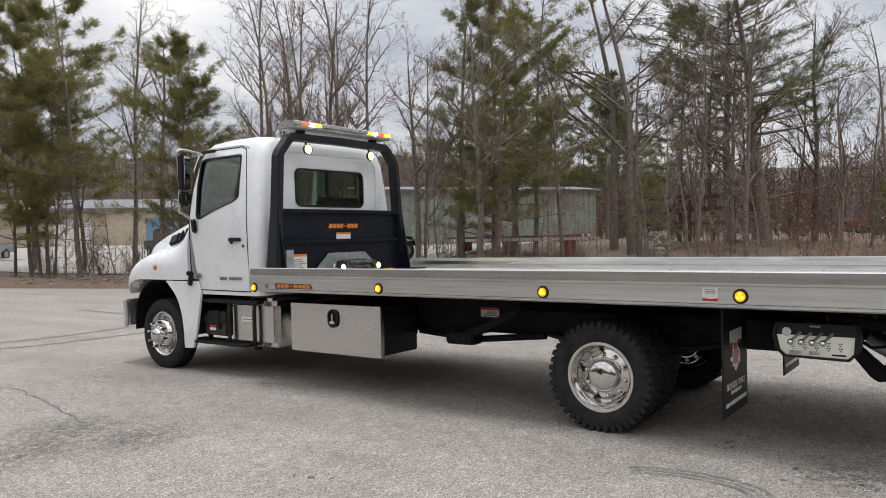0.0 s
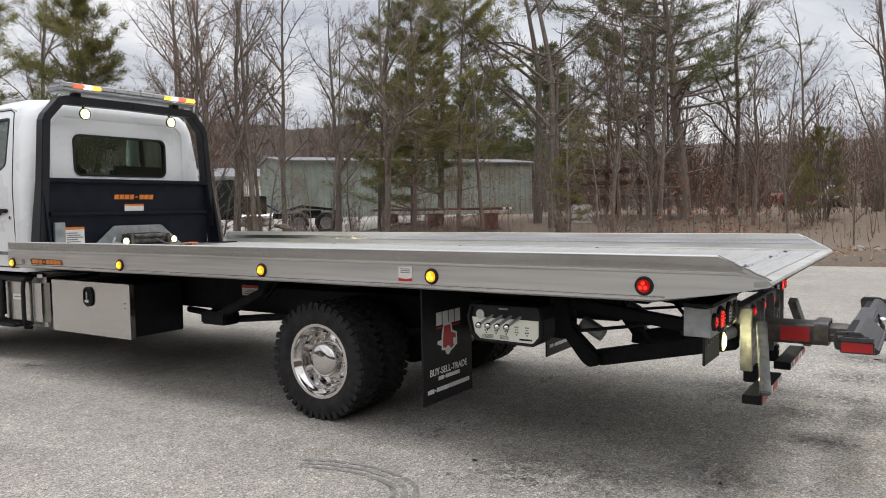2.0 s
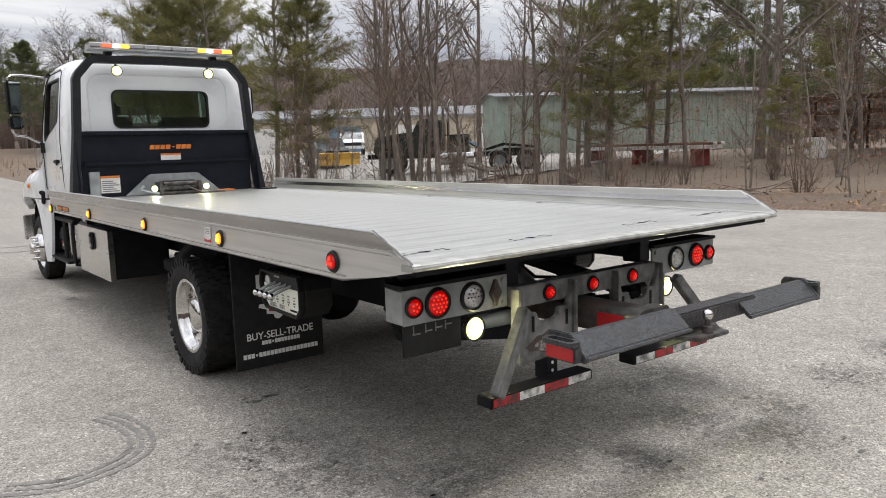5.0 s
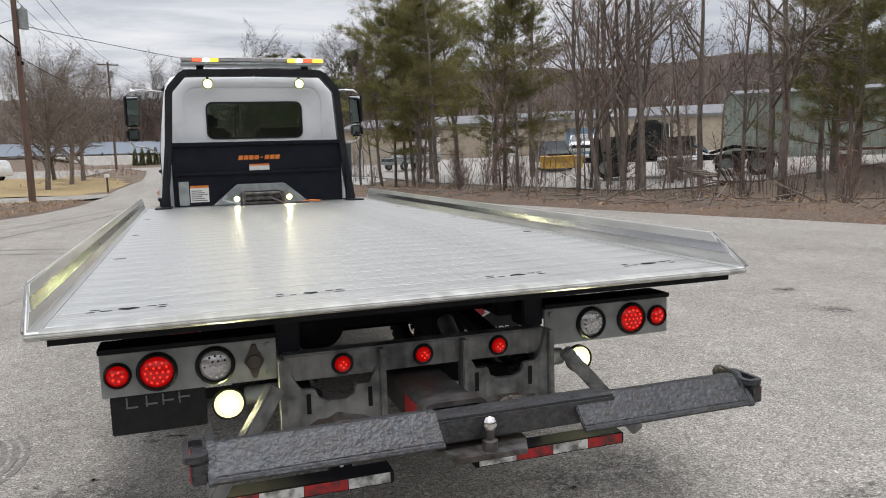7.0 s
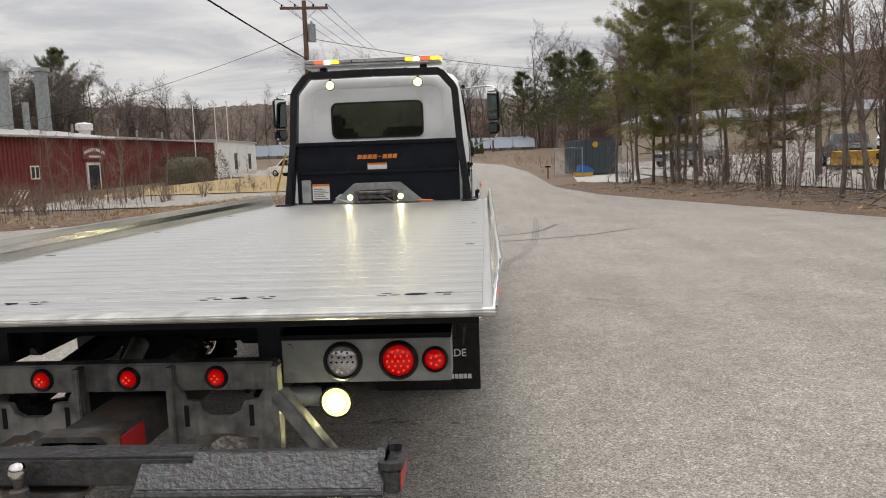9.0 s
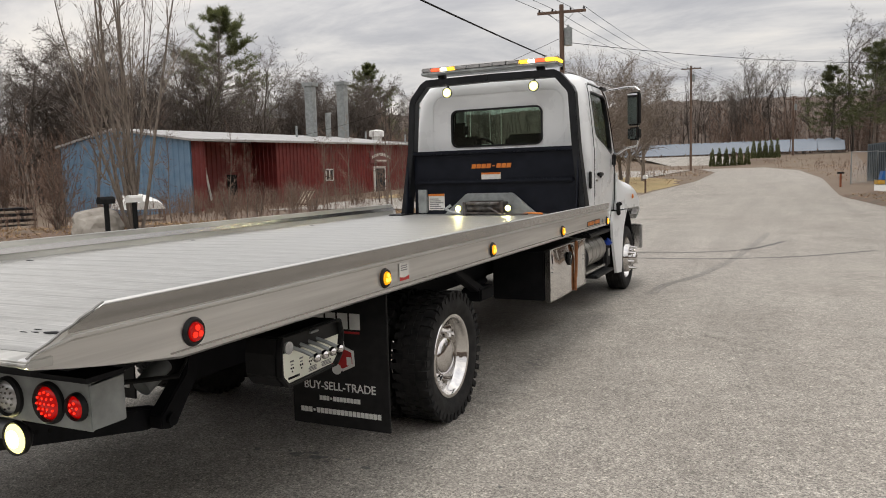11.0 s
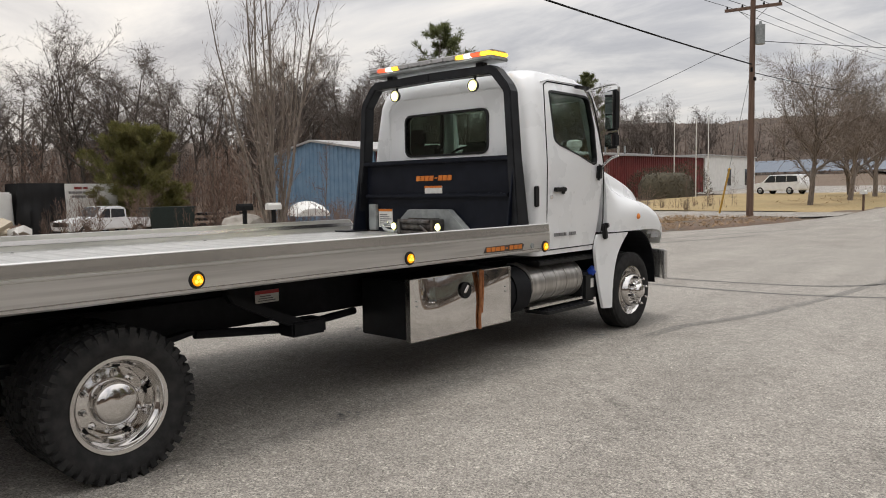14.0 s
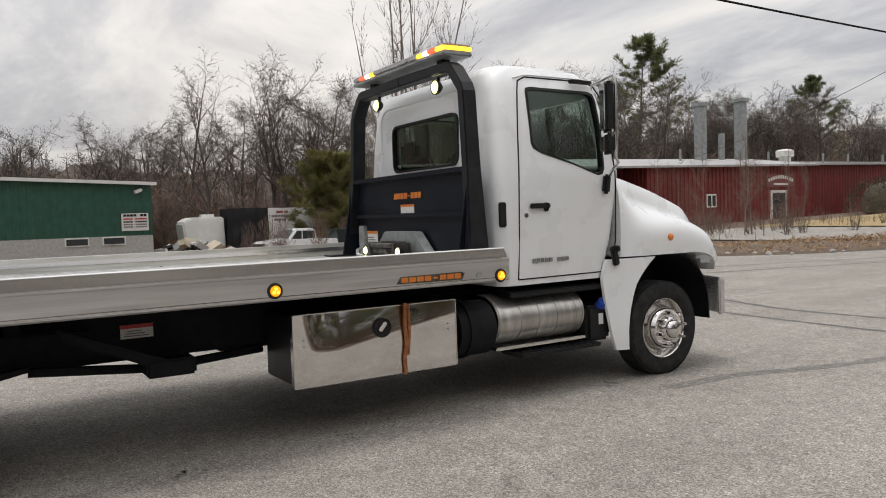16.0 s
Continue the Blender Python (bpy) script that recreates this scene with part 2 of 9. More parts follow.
M_NEEDLE_DARK = material("dark_needles", (0.09, 0.106, 0.042), (0.155, 0.165, 0.07), 0.6, scale=2.0, per_object=0.25)
M_NEEDLE_MID = material("green_needles", (0.13, 0.14, 0.046), (0.215, 0.21, 0.08), 0.6, scale=2.0, per_object=0.25)
for m in (M_NEEDLE, M_NEEDLE_MID, M_NEEDLE_DARK):
    # light comes through the needles too
    n, l = m.node_tree.nodes, m.node_tree.links
    p = n["Principled BSDF"]
    tl, mx = n.new("ShaderNodeBsdfTranslucent"), n.new("ShaderNodeMixShader")
    mx.inputs[0].default_value = 0.5
    l.new(p.inputs["Base Color"].links[0].from_socket, tl.inputs["Color"])
    l.new(p.outputs[0], mx.inputs[1])
    l.new(tl.outputs[0], mx.inputs[2])
    l.new(mx.outputs[0], n["Material Output"].inputs["Surface"])
M_WHITE = material("white_truck_paint", (0.79, 0.80, 0.805), (0.83, 0.84, 0.845), 0.28, scale=3, coat=0.4, rough_var=0.06)
M_BLACK = material("black_steel_paint", (0.007, 0.0075, 0.009), (0.016, 0.017, 0.02), 0.42, scale=9, rough_var=0.12, spec=0.3)
M_FRAME = material("dirty_black_frame", (0.005, 0.0055, 0.0075), (0.013, 0.0135, 0.016), 0.65, scale=12, rough_var=0.1, spec=0.2)
M_PLASTIC = material("black_plastic", (0.008, 0.008, 0.0085), (0.016, 0.016, 0.017), 0.5, scale=20, spec=0.3)
M_ALU = material("brushed_aluminium", (0.68, 0.675, 0.66), (0.80, 0.795, 0.78), 0.32, 0.88, scale=7, rough_var=0.08, stretch=(6, 0.25, 6), big=(0.48, 0.48, 0.47), big_scale=0.8, streak=(1, 0.8, 30, 0.88))
# base colour kept low to stand in for the band's dark reflections
M_ALU_BAND = material("polished_aluminium_band", (0.38, 0.37, 0.36), (0.52, 0.51, 0.50), 0.22, 0.95, scale=5, rough_var=0.08, stretch=(4, 0.2, 4), big=(0.33, 0.325, 0.32), big_scale=0.7, streak=(1, 0.7, 40, 0.82))
M_DECK = material("worn_deck_aluminium", (0.44, 0.44, 0.425), (0.70, 0.695, 0.675), 0.36, 0.72, scale=10, rough_var=0.14, stretch=(0.6, 9, 1), bump=0.35, bump_scale=34, big=(0.40, 0.395, 0.375), big_scale=0.9, big_amount=0.5, streak=(1.2, 75, 1, 0.74))
M_RAILIN = material("scuffed_aluminium", (0.42, 0.415, 0.39), (0.60, 0.595, 0.565), 0.45, 0.5, scale=5, rough_var=0.12, stretch=(3, 0.4, 3), big=(0.40, 0.39, 0.33), big_scale=0.8, streak=(14, 1.0, 14, 0.8))
M_RAILEND = material("dull_rail_end", (0.17, 0.168, 0.16), (0.30, 0.295, 0.28), 0.65, 0.4, scale=30, rough_var=0.1, bump=0.4, bump_scale=60)
M_CHROME = material("chrome", (0.60, 0.585, 0.57), (0.70, 0.685, 0.67), 0.05, 1.0, scale=3, rough_var=0.03)
M_STAINLESS = material("stainless_steel", (0.58, 0.57, 0.55), (0.66, 0.65, 0.63), 0.24, 1.0, scale=6, rough_var=0.06, stretch=(1, 0.3, 6))
M_GALV = material("galvanised_steel", (0.25, 0.265, 0.26), (0.39, 0.41, 0.405), 0.5, 0.35, scale=14, rough_var=0.12, big=(0.16, 0.17, 0.175), big_scale=3)
M_FORK = material("grimy_steel", (0.085, 0.087, 0.086), (0.23, 0.233, 0.228), 0.5, 0.4, scale=16, rough_var=0.15, bump=0.25, bump_scale=30, big=(0.30, 0.295, 0.28), big_scale=4, big_amount=0.45, streak=(22, 1, 2.5, 0.7))
M_RUST = material("worn_rusty_steel", (0.035, 0.03, 0.028), (0.15, 0.145, 0.14), 0.5, 0.5, scale=22, rough_var=0.15, bump=0.5, bump_scale=40, big=(0.085, 0.055, 0.042), big_scale=6, big_amount=0.6)
M_TRAY = material("scuffed_dark_steel", (0.042, 0.044, 0.048), (0.088, 0.090, 0.094), 0.42, 0.5, scale=30, rough_var=0.15, bump=0.6, bump_scale=45, stretch=(1.6, 1.8, 1.8), big=(0.062, 0.05, 0.044), big_scale=14, big_amount=0.5)
M_SHIELD = material("heat_stained_steel", (0.44, 0.425, 0.405), (0.60, 0.585, 0.56), 0.36, 0.9, scale=9, rough_var=0.08, big=(0.32, 0.30, 0.28), big_scale=3, stretch=(1, 3, 0.5))
M_RUBBER = material("tyre_rubber", (0.013, 0.013, 0.0135), (0.030, 0.029, 0.0285), 0.8, scale=15, bump=0.2, spec=0.25)
M_NAVY = material("navy_black_panel", (0.0035, 0.005, 0.010), (0.008, 0.010, 0.017), 0.4, scale=8, rough_var=0.1, spec=0.22)
M_GLASS = glass("tinted_glass", (0.72, 0.79, 0.75))
M_REARGLASS = glass("dark_tinted_glass", (0.60, 0.68, 0.62))
M_MIRROR = material("mirror_glass", (0.58, 0.59, 0.60), (0.62, 0.63, 0.64), 0.02, 1.0)
M_AMBER = glow("amber_marker", (1.0, 0.36, 0.0), 0.75, (0.7, 0.3, 0.01))
M_AMBERLED = glow("amber_led", (1.0, 0.62, 0.06), 1.3, (0.8, 0.5, 0.05))
M_REDLAMP = glow("red_lamp", (1.0, 0.002, 0.001), 0.22, (0.08, 0.001, 0.001))
M_REDLED = glow("red_led", (1.0, 0.025, 0.008), 0.95, (0.2, 0.005, 0.004))
M_LAMP = glow("led_work_lamp", (1.0, 0.90, 0.45), 170.0, (0.8, 0.8, 0.7))
M_LAMP_RIM = glow("lamp_rim", (1.0, 0.94, 0.34), 1.2, (0.8, 0.75, 0.4))
M_WHITEOFF = material("clear_lens", (0.5, 0.5, 0.5), (0.62, 0.62, 0.62), 0.15, 0.4, scale=60)
M_RED = material("red_reflective_tape", (0.40, 0.010, 0.014), (0.50, 0.018, 0.02), 0.35)
M_WHITETAPE = material("white_reflective_tape", (0.74, 0.74, 0.72), (0.84, 0.84, 0.82), 0.4, scale=20)
M_WORNWHITE = material("worn_white_tape", (0.66, 0.66, 0.64), (0.78, 0.78, 0.75), 0.45, scale=30, big=(0.10, 0.095, 0.09), big_scale=26, big_amount=0.9)
M_WORNRED = material("worn_red_tape", (0.38, 0.012, 0.016), (0.48, 0.02, 0.024), 0.4, scale=30, big=(0.06, 0.03, 0.028), big_scale=26, big_amount=0.9)
M_BUMPER = material("bright_bumper_steel", (0.62, 0.61, 0.60), (0.72, 0.71, 0.70), 0.22, 0.75, scale=4, rough_var=0.05)
M_LABEL = material("white_label", (0.66, 0.64, 0.6), (0.76, 0.75, 0.72), 0.5, scale=20)
M_ORANGE = material("orange_decal", (0.60, 0.16, 0.02), (0.68, 0.22, 0.03), 0.45)
M_BARGREY = material("grey_print", (0.16, 0.15, 0.15), (0.2, 0.2, 0.2), 0.6)
M_REDBARN = material("red_metal_siding", (0.145, 0.018, 0.017), (0.20, 0.03, 0.026), 0.55, scale=2, big=(0.11, 0.02, 0.018), big_scale=0.4)
M_BLUEWALL = material("blue_metal_siding", (0.13, 0.225, 0.33), (0.18, 0.28, 0.39), 0.55, scale=2)
M_GREENWALL = material("green_metal_siding", (0.012, 0.065, 0.042), (0.022, 0.088, 0.058), 0.5, scale=2)
M_SHED = material("pale_green_metal_siding", (0.23, 0.275, 0.235), (0.31, 0.36, 0.305), 0.6, scale=1.5, big=(0.20, 0.17, 0.13), big_scale=0.5, big_amount=0.5)
M_TANWALL = material("tan_wall", (0.42, 0.36, 0.27), (0.50, 0.43, 0.33), 0.8, scale=2)
M_WHITEWALL = material("white_wall", (0.66, 0.65, 0.62), (0.74, 0.73, 0.70), 0.7, scale=2)
M_ROOFMETAL = material("grey_roof_metal", (0.36, 0.35, 0.34), (0.48, 0.47, 0.46), 0.45, 0.3, scale=1.5)
M_ROOFGREY = material("dull_grey_roofing", (0.17, 0.172, 0.178), (0.25, 0.25, 0.255), 0.85, scale=1.5, spec=0.2)
M_WOODPOLE = material("weathered_pole_wood", (0.10, 0.062, 0.045), (0.17, 0.11, 0.08), 0.9, scale=10, stretch=(1, 1, 0.1))
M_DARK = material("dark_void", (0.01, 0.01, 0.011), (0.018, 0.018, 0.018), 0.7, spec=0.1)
M_SEAT = material("dark_cab_trim", (0.02, 0.02, 0.022), (0.04, 0.04, 0.042), 0.8)
M_PANEL = material("solar_panel", (0.13, 0.155, 0.19), (0.20, 0.225, 0.26), 0.15, 0.3)


# ---- building helpers ----
class Shape:
    """Collects vertices and faces for one mesh."""

    def __init__(self):
        self.v, self.f = [], []

    def add(self, verts, faces):
        k = len(self.v)
        self.v += [tuple(p) for p in verts]
        self.f += [tuple(i + k for i in f) for f in faces]
        return self

    def box(self, c, s, rot=None):
        """A box at centre c with sizes s, turned by rot (degrees x, y, z)."""
        x, y, z = s[0] / 2, s[1] / 2, s[2] / 2
        pts = [Vector(p) for p in ((-x, -y, -z), (x, -y, -z), (x, y, -z), (-x, y, -z), (-x, -y, z), (x, -y, z), (x, y, z), (-x, y, z))]
        m = pose(*c, *rot) if rot else Matrix.Translation(c)
        return self.add([m @ p for p in pts], [(0, 3, 2, 1), (4, 5, 6, 7), (0, 1, 5, 4), (1, 2, 6, 5), (2, 3, 7, 6), (3, 0, 4, 7)])

    def span(self, a, b):
        """A box between two corners."""
        return self.box([(p + q) / 2 for p, q in zip(a, b)], [abs(q - p) for p, q in zip(a, b)])

    def cyl(self, a, b, r0, r1=None, n=16, caps=True):
        a, b = Vector(a), Vector(b)
        r1 = r0 if r1 is None else r1
        q = (b - a).to_track_quat("Z", "Y")
        ring = [Vector((math.cos(2 * math.pi * i / n), math.sin(2 * math.pi * i / n), 0)) for i in range(n)]
        pts = [a + q @ (p * r0) for p in ring] + [b + q @ (p * r1) for p in ring]
        fs = [(i, (i + 1) % n, n + (i + 1) % n, n + i) for i in range(n)]
        if caps:
            fs += [tuple(range(n - 1, -1, -1)), tuple(range(n, 2 * n))]
        return self.add(pts, fs)

    def tube(self, pts, r, n=8):
        """A round tube along points."""
        pts = [Vector(p) for p in pts]
        rings = []
        for i, p in enumerate(pts):
            d = (pts[min(i + 1, len(pts) - 1)] - pts[max(i - 1, 0)]).normalized()
            up = Vector((0, 0, 1)) if abs(d.z) < 0.9 else Vector((0, 1, 0))
            s = d.cross(up).normalized()
            u = s.cross(d)
            rings += [p + r * (math.cos(2 * math.pi * k / n) * s + math.sin(2 * math.pi * k / n) * u) for k in range(n)]
        fs = [(i * n + k, i * n + (k + 1) % n, (i + 1) * n + (k + 1) % n, (i + 1) * n + k) for i in range(len(pts) - 1) for k in range(n)]
        fs += [tuple(range(n)), tuple(reversed(range((len(pts) - 1) * n, len(pts) * n)))]
        return self.add(rings, fs)

    def prism(self, prof, a, b, axis="x"):
        """A closed outline pushed from a to b along an axis; the outline's pairs are the two other axes in order."""
        def at(p, k):
            return {"x": (k, p[0], p[1]), "y": (p[0], k, p[1]), "z": (p[0], p[1], k)}[axis]
        n = len(prof)
        fs = [(i, (i + 1) % n, n + (i + 1) % n, n + i) for i in range(n)] + [tuple(range(n - 1, -1, -1)), tuple(range(n, 2 * n))]
        return self.add([at(p, a) for p in prof] + [at(p, b) for p in prof], fs)

    def lathe(self, prof, c, axis="x", n=40, closed=False):
        """Turn pairs (radius, along the axis) about an axis through c."""
        pts = []
        for r, h in prof:
            for i in range(n):
                a = 2 * math.pi * i / n
                u, w = r * math.cos(a), r * math.sin(a)
                pts.append({"x": (c[0] + h, c[1] + u, c[2] + w), "y": (c[0] + u, c[1] + h, c[2] + w), "z": (c[0] + u, c[1] + w, c[2] + h)}[axis])
        m = len(prof)
        fs = [(j * n + i, j * n + (i + 1) % n, ((j + 1) % m) * n + (i + 1) % n, ((j + 1) % m) * n + i)
              for j in range(m if closed else m - 1) for i in range(n)]
        return self.add(pts, fs)

    def loft(self, rings, caps=True):
        """Rings with equal numbers of points, joined one to the next."""
        n = len(rings[0])
        fs = [(j * n + i, j * n + (i + 1) % n, (j + 1) * n + (i + 1) % n, (j + 1) * n + i) for j in range(len(rings) - 1) for i in range(n)]
        if caps:
            fs += [tuple(range(n - 1, -1, -1)), tuple(range((len(rings) - 1) * n, len(rings) * n))]
        return self.add([p for r in rings for p in r], fs)

    def mirror(self):
        """The same shape with x turned over."""
        s = Shape()
        s.v, s.f = [(-x, y, z) for x, y, z in self.v], [tuple(reversed(f)) for f in self.f]
        return s

    def mesh(self, name, mat, bevel=0.0, smooth=False, segments=2):
        me = bpy.data.meshes.new(name)
        me.from_pydata(self.v, [], self.f)
        b = bmesh.new()
        b.from_mesh(me)
        bmesh.ops.recalc_face_normals(b, faces=b.faces)
        if bevel:
            es = [x for x in b.edges if len(x.link_faces) == 2 and x.calc_face_angle(0) > 0.5]
            bmesh.ops.bevel(b, geom=es, offset=bevel, segments=segments, affect="EDGES", clamp_overlap=True)
        if smooth:
            for f in b.faces:
                f.smooth = True
            for x in b.edges:
                if len(x.link_faces) == 2 and x.calc_face_angle(0) > radians(smooth if smooth > 1 else 40):
                    x.smooth = False
        b.to_mesh(me)
        b.free()
        me.materials.append(mat)
        return me


def part(name, shape, mat, parent=None, label="", bevel=0.0, smooth=False, segments=2):
    ob = new(name, shape.mesh(name, mat, bevel, smooth, segments))
    if parent:
        ob.parent = parent
    if label:
        ob["label"] = label
    return ob


def thing(name, label, category, at=(0, 0, 0), group="", turn=0.0):
    ob = new(name)
    ob.matrix_world = pose(*at, 0, 0, turn)
    ob.empty_display_size = 0.2
    return tagged(ob, label, category, group)


def text(name, words, at, height, mat, parent, turn=(90, 0, 0), depth=0.002, label="", stretch=1.0, shear=0.0, bold=0.0):
    cu = bpy.data.curves.new(name, "FONT")
    cu.body, cu.size, cu.align_x, cu.align_y, cu.extrude, cu.shear, cu.offset = words, height * 1.4, "CENTER", "CENTER", depth, shear, bold
    tmp = new(name, cu)
    me = bpy.data.meshes.new_from_object(tmp.evaluated_get(bpy.context.evaluated_depsgraph_get()))
    bpy.data.objects.remove(tmp)
    me.transform(pose(*at, *turn) @ Matrix.Diagonal((stretch, 1, 1, 1)))
    me.materials.clear()
    me.materials.append(mat)
    ob = new(name, me)
    ob.parent = parent
    if label:
        ob["label"] = label
    return ob


def circle_pts(n, r, a0=0.0):
    return [(r * math.cos(a0 + 2 * math.pi * i / n), r * math.sin(a0 + 2 * math.pi * i / n)) for i in range(n)]


def smoothstep(a, b, x):
    t = max(0.0, min(1.0, (x - a) / (b - a)))  # a may be above b
    return t * t * (3 - 2 * t)


def along(pts, y):
    """x of a polyline (y, x) at y."""
    if y <= pts[0][0]:
        return pts[0][1]
    for (y0, x0), (y1, x1) in zip(pts, pts[1:]):
        if y <= y1:
            return x0 + (x1 - x0) * (y - y0) / (y1 - y0)
    return pts[-1][1]


# the asphalt's edges: (y, x)
EDGE_R = [(-60, 19), (-30, 16.5), (-8, 14.6), (-1, 13.5), (6.6, 11.6), (10, 10.5), (16, 8.9), (21, 7.4), (26, 6.0), (36, 5.1), (60, 5.0), (85, 3.5), (105, -1), (120, -7), (135, -16), (150, -28)]
EDGE_L = [(-60, -32), (-30, -27), (-10, -24), (4, -20), (10, -17.2), (13.5, -15), (16, -12), (18, -9), (20, -7.2), (24, -5.8), (30, -5.1), (45, -5.0), (60, -4.2), (85, -5.0), (100, -8), (112, -14), (124, -22), (135, -32), (150, -46)]


def ground_z(x, y):
    """The lie of the land: flat at the truck, rising beyond the trees and up the road."""
    r = x - along(EDGE_R, y)
    far = 0.0 if y < 38 else 0.021 * (min(y, 125) - 38)
    side = 0.85 * smoothstep(9, 26, r) + 0.6 * smoothstep(60, 140, r)
    low = (-0.45 * smoothstep(-19, -36, x) - 0.6 * smoothstep(-33, -39, x)) * smoothstep(48, 24, y)
    return far + side * (1 if y < 60 else max(0, 1 - (y - 60) / 40)) + low + 1.6 * smoothstep(106, 124, y)


# ---- ground ----
def spaced(lo, hi, fine_lo, fine_hi, step):
    """Coordinates that are close together near the place and far apart beyond it."""
    mid = [fine_lo + i * step for i in range(int((fine_hi - fine_lo) / step) + 1)]
    out, d, x = [], step, mid[-1]
    while x < hi:
        d *= 1.35
        x += d
        out.append(min(x, hi))
    low, d, x = [], step, mid[0]
    while x > lo:
        d *= 1.35
        x -= d
        low.append(max(x, lo))
    return low[::-1] + mid + out


gx, gy = spaced(-3000, 3000, -34, 50, 1.4), spaced(-3000, 3000, -34, 74, 1.4)
verts = []
for y in gy:
    for x in gx:
        inside = min(along(EDGE_R, y) - x, x - along(EDGE_L, y)) if -60 < y < 150 else -1
        verts.append((x, y, ground_z(x, y) + (-0.09 if inside > -0.2 else 0.05 * noise.noise((x * 0.6, y * 0.6, 0)) - 0.02)))
w = len(gx)
faces = [(j * w + i, j * w + i + 1, (j + 1) * w + i + 1, (j + 1) * w + i) for j in range(len(gy) - 1) for i in range(w - 1)]
ground = part("ground", Shape().add(verts, faces), M_EARTH, smooth=80)
tagged(ground, "brown leaf-strewn woodland floor around the road", "ground", kind="structure")


def sheet(name, left, right, y0, y1, step, cols, lift, mat, label, category, rough=0.0, crown=0.0):
    """A strip of ground between two polylines (y, x), with an uneven surface."""
    rows = int((y1 - y0) / step) + 1
    vs = []
    for j in range(rows + 1):
        y = y0 + (y1 - y0) * j / rows
        a, b = along(left, y), along(right, y)
        for i in range(cols + 1):
            x = a + (b - a) * i / cols
            edge = math.sin(math.pi * i / cols) ** 0.6 if 0 < i < cols else 0
            z = ground_z(x, y) + lift + edge * (crown + rough * noise.noise((x * 1.3, y * 1.3, 3.0)) + 0.5 * rough * noise.noise((x * 4, y * 4, 7.0)))
            vs.append((x, y, z - (0.1 if rough and not edge else 0)))
    n = cols + 1
    fs = [(j * n + i, j * n + i + 1, (j + 1) * n + i + 1, (j + 1) * n + i) for j in range(rows) for i in range(cols)]
    return tagged(part(name, Shape().add(vs, fs), mat, smooth=80), label, category, kind="structure")


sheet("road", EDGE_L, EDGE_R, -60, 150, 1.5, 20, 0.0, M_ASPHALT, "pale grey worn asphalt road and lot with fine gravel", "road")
wiggle = [(y, along(EDGE_R, y) - 0.15 + 0.25 * noise.noise((0, y * 0.5, 0))) for y in range(-30, 38)]
sheet("verge_east", wiggle, [(y, x + 4.6 + 0.8 * noise.noise((5, y * 0.3, 0))) for y, x in wiggle], -30, 37, 0.35, 14, 0.0, M_LEAF_LITTER,
      "bank of brown leaf litter and mulch along the asphalt", "verge", 0.10, 0.16)
wiggle = [(y, along(EDGE_L, y) + 0.2 * noise.noise((9, y * 0.5, 0))) for y in range(8, 34)]
sheet("verge_west", [(y, x - 4.5 + max(0, y - 19) * 0.12) for y, x in wiggle], wiggle, 8, 33, 0.35, 14, 0.0, M_LEAF_LITTER,
      "low mound of brown leaves and dead grass beside the road", "verge", 0.09, 0.14)
sheet("driveway", [(27, -22), (33, -22), (36, -24), (40, -24)], [(27, -13), (31, -8.5), (34, -6.5), (37, -5), (41, -5)], 27, 40.5, 0.9, 10, 0.03, M_ASPHALT,
      "grey asphalt driveway towards the red building", "driveway")
sheet("lawn", [(40, -25), (60, -26), (72, -24)], [(40, -7), (43, -5.6), (56, -4.9), (66, -6), (72, -10)], 40.6, 72, 0.9, 14, 0.05, M_LAWN,
      "straw-coloured winter lawn under bare trees", "lawn", 0.03, 0.03)
sheet("car_park", [(60, -31), (100, -31)], [(60, -24.2), (72, -10), (100, -9)], 72.2, 100, 1.5, 10, 0.05, M_ASPHALT, "grey asphalt car park before the white building", "car park")
sheet("yard", [(20, 15.5), (40, 13), (74, 10)], [(20, 31), (30, 60), (74, 80)], 20, 74, 1.5, 16, 0.04, M_YARD, "pale gravel yard behind the trees", "yard")
sheet("apron", [(38, 6.6), (50, 7.6)], [(38, 9), (44, 12.0), (50, 12.0)], 38, 50, 1.2, 6, 0.02, M_CONCRETE, "pale concrete apron before the gate", "apron")


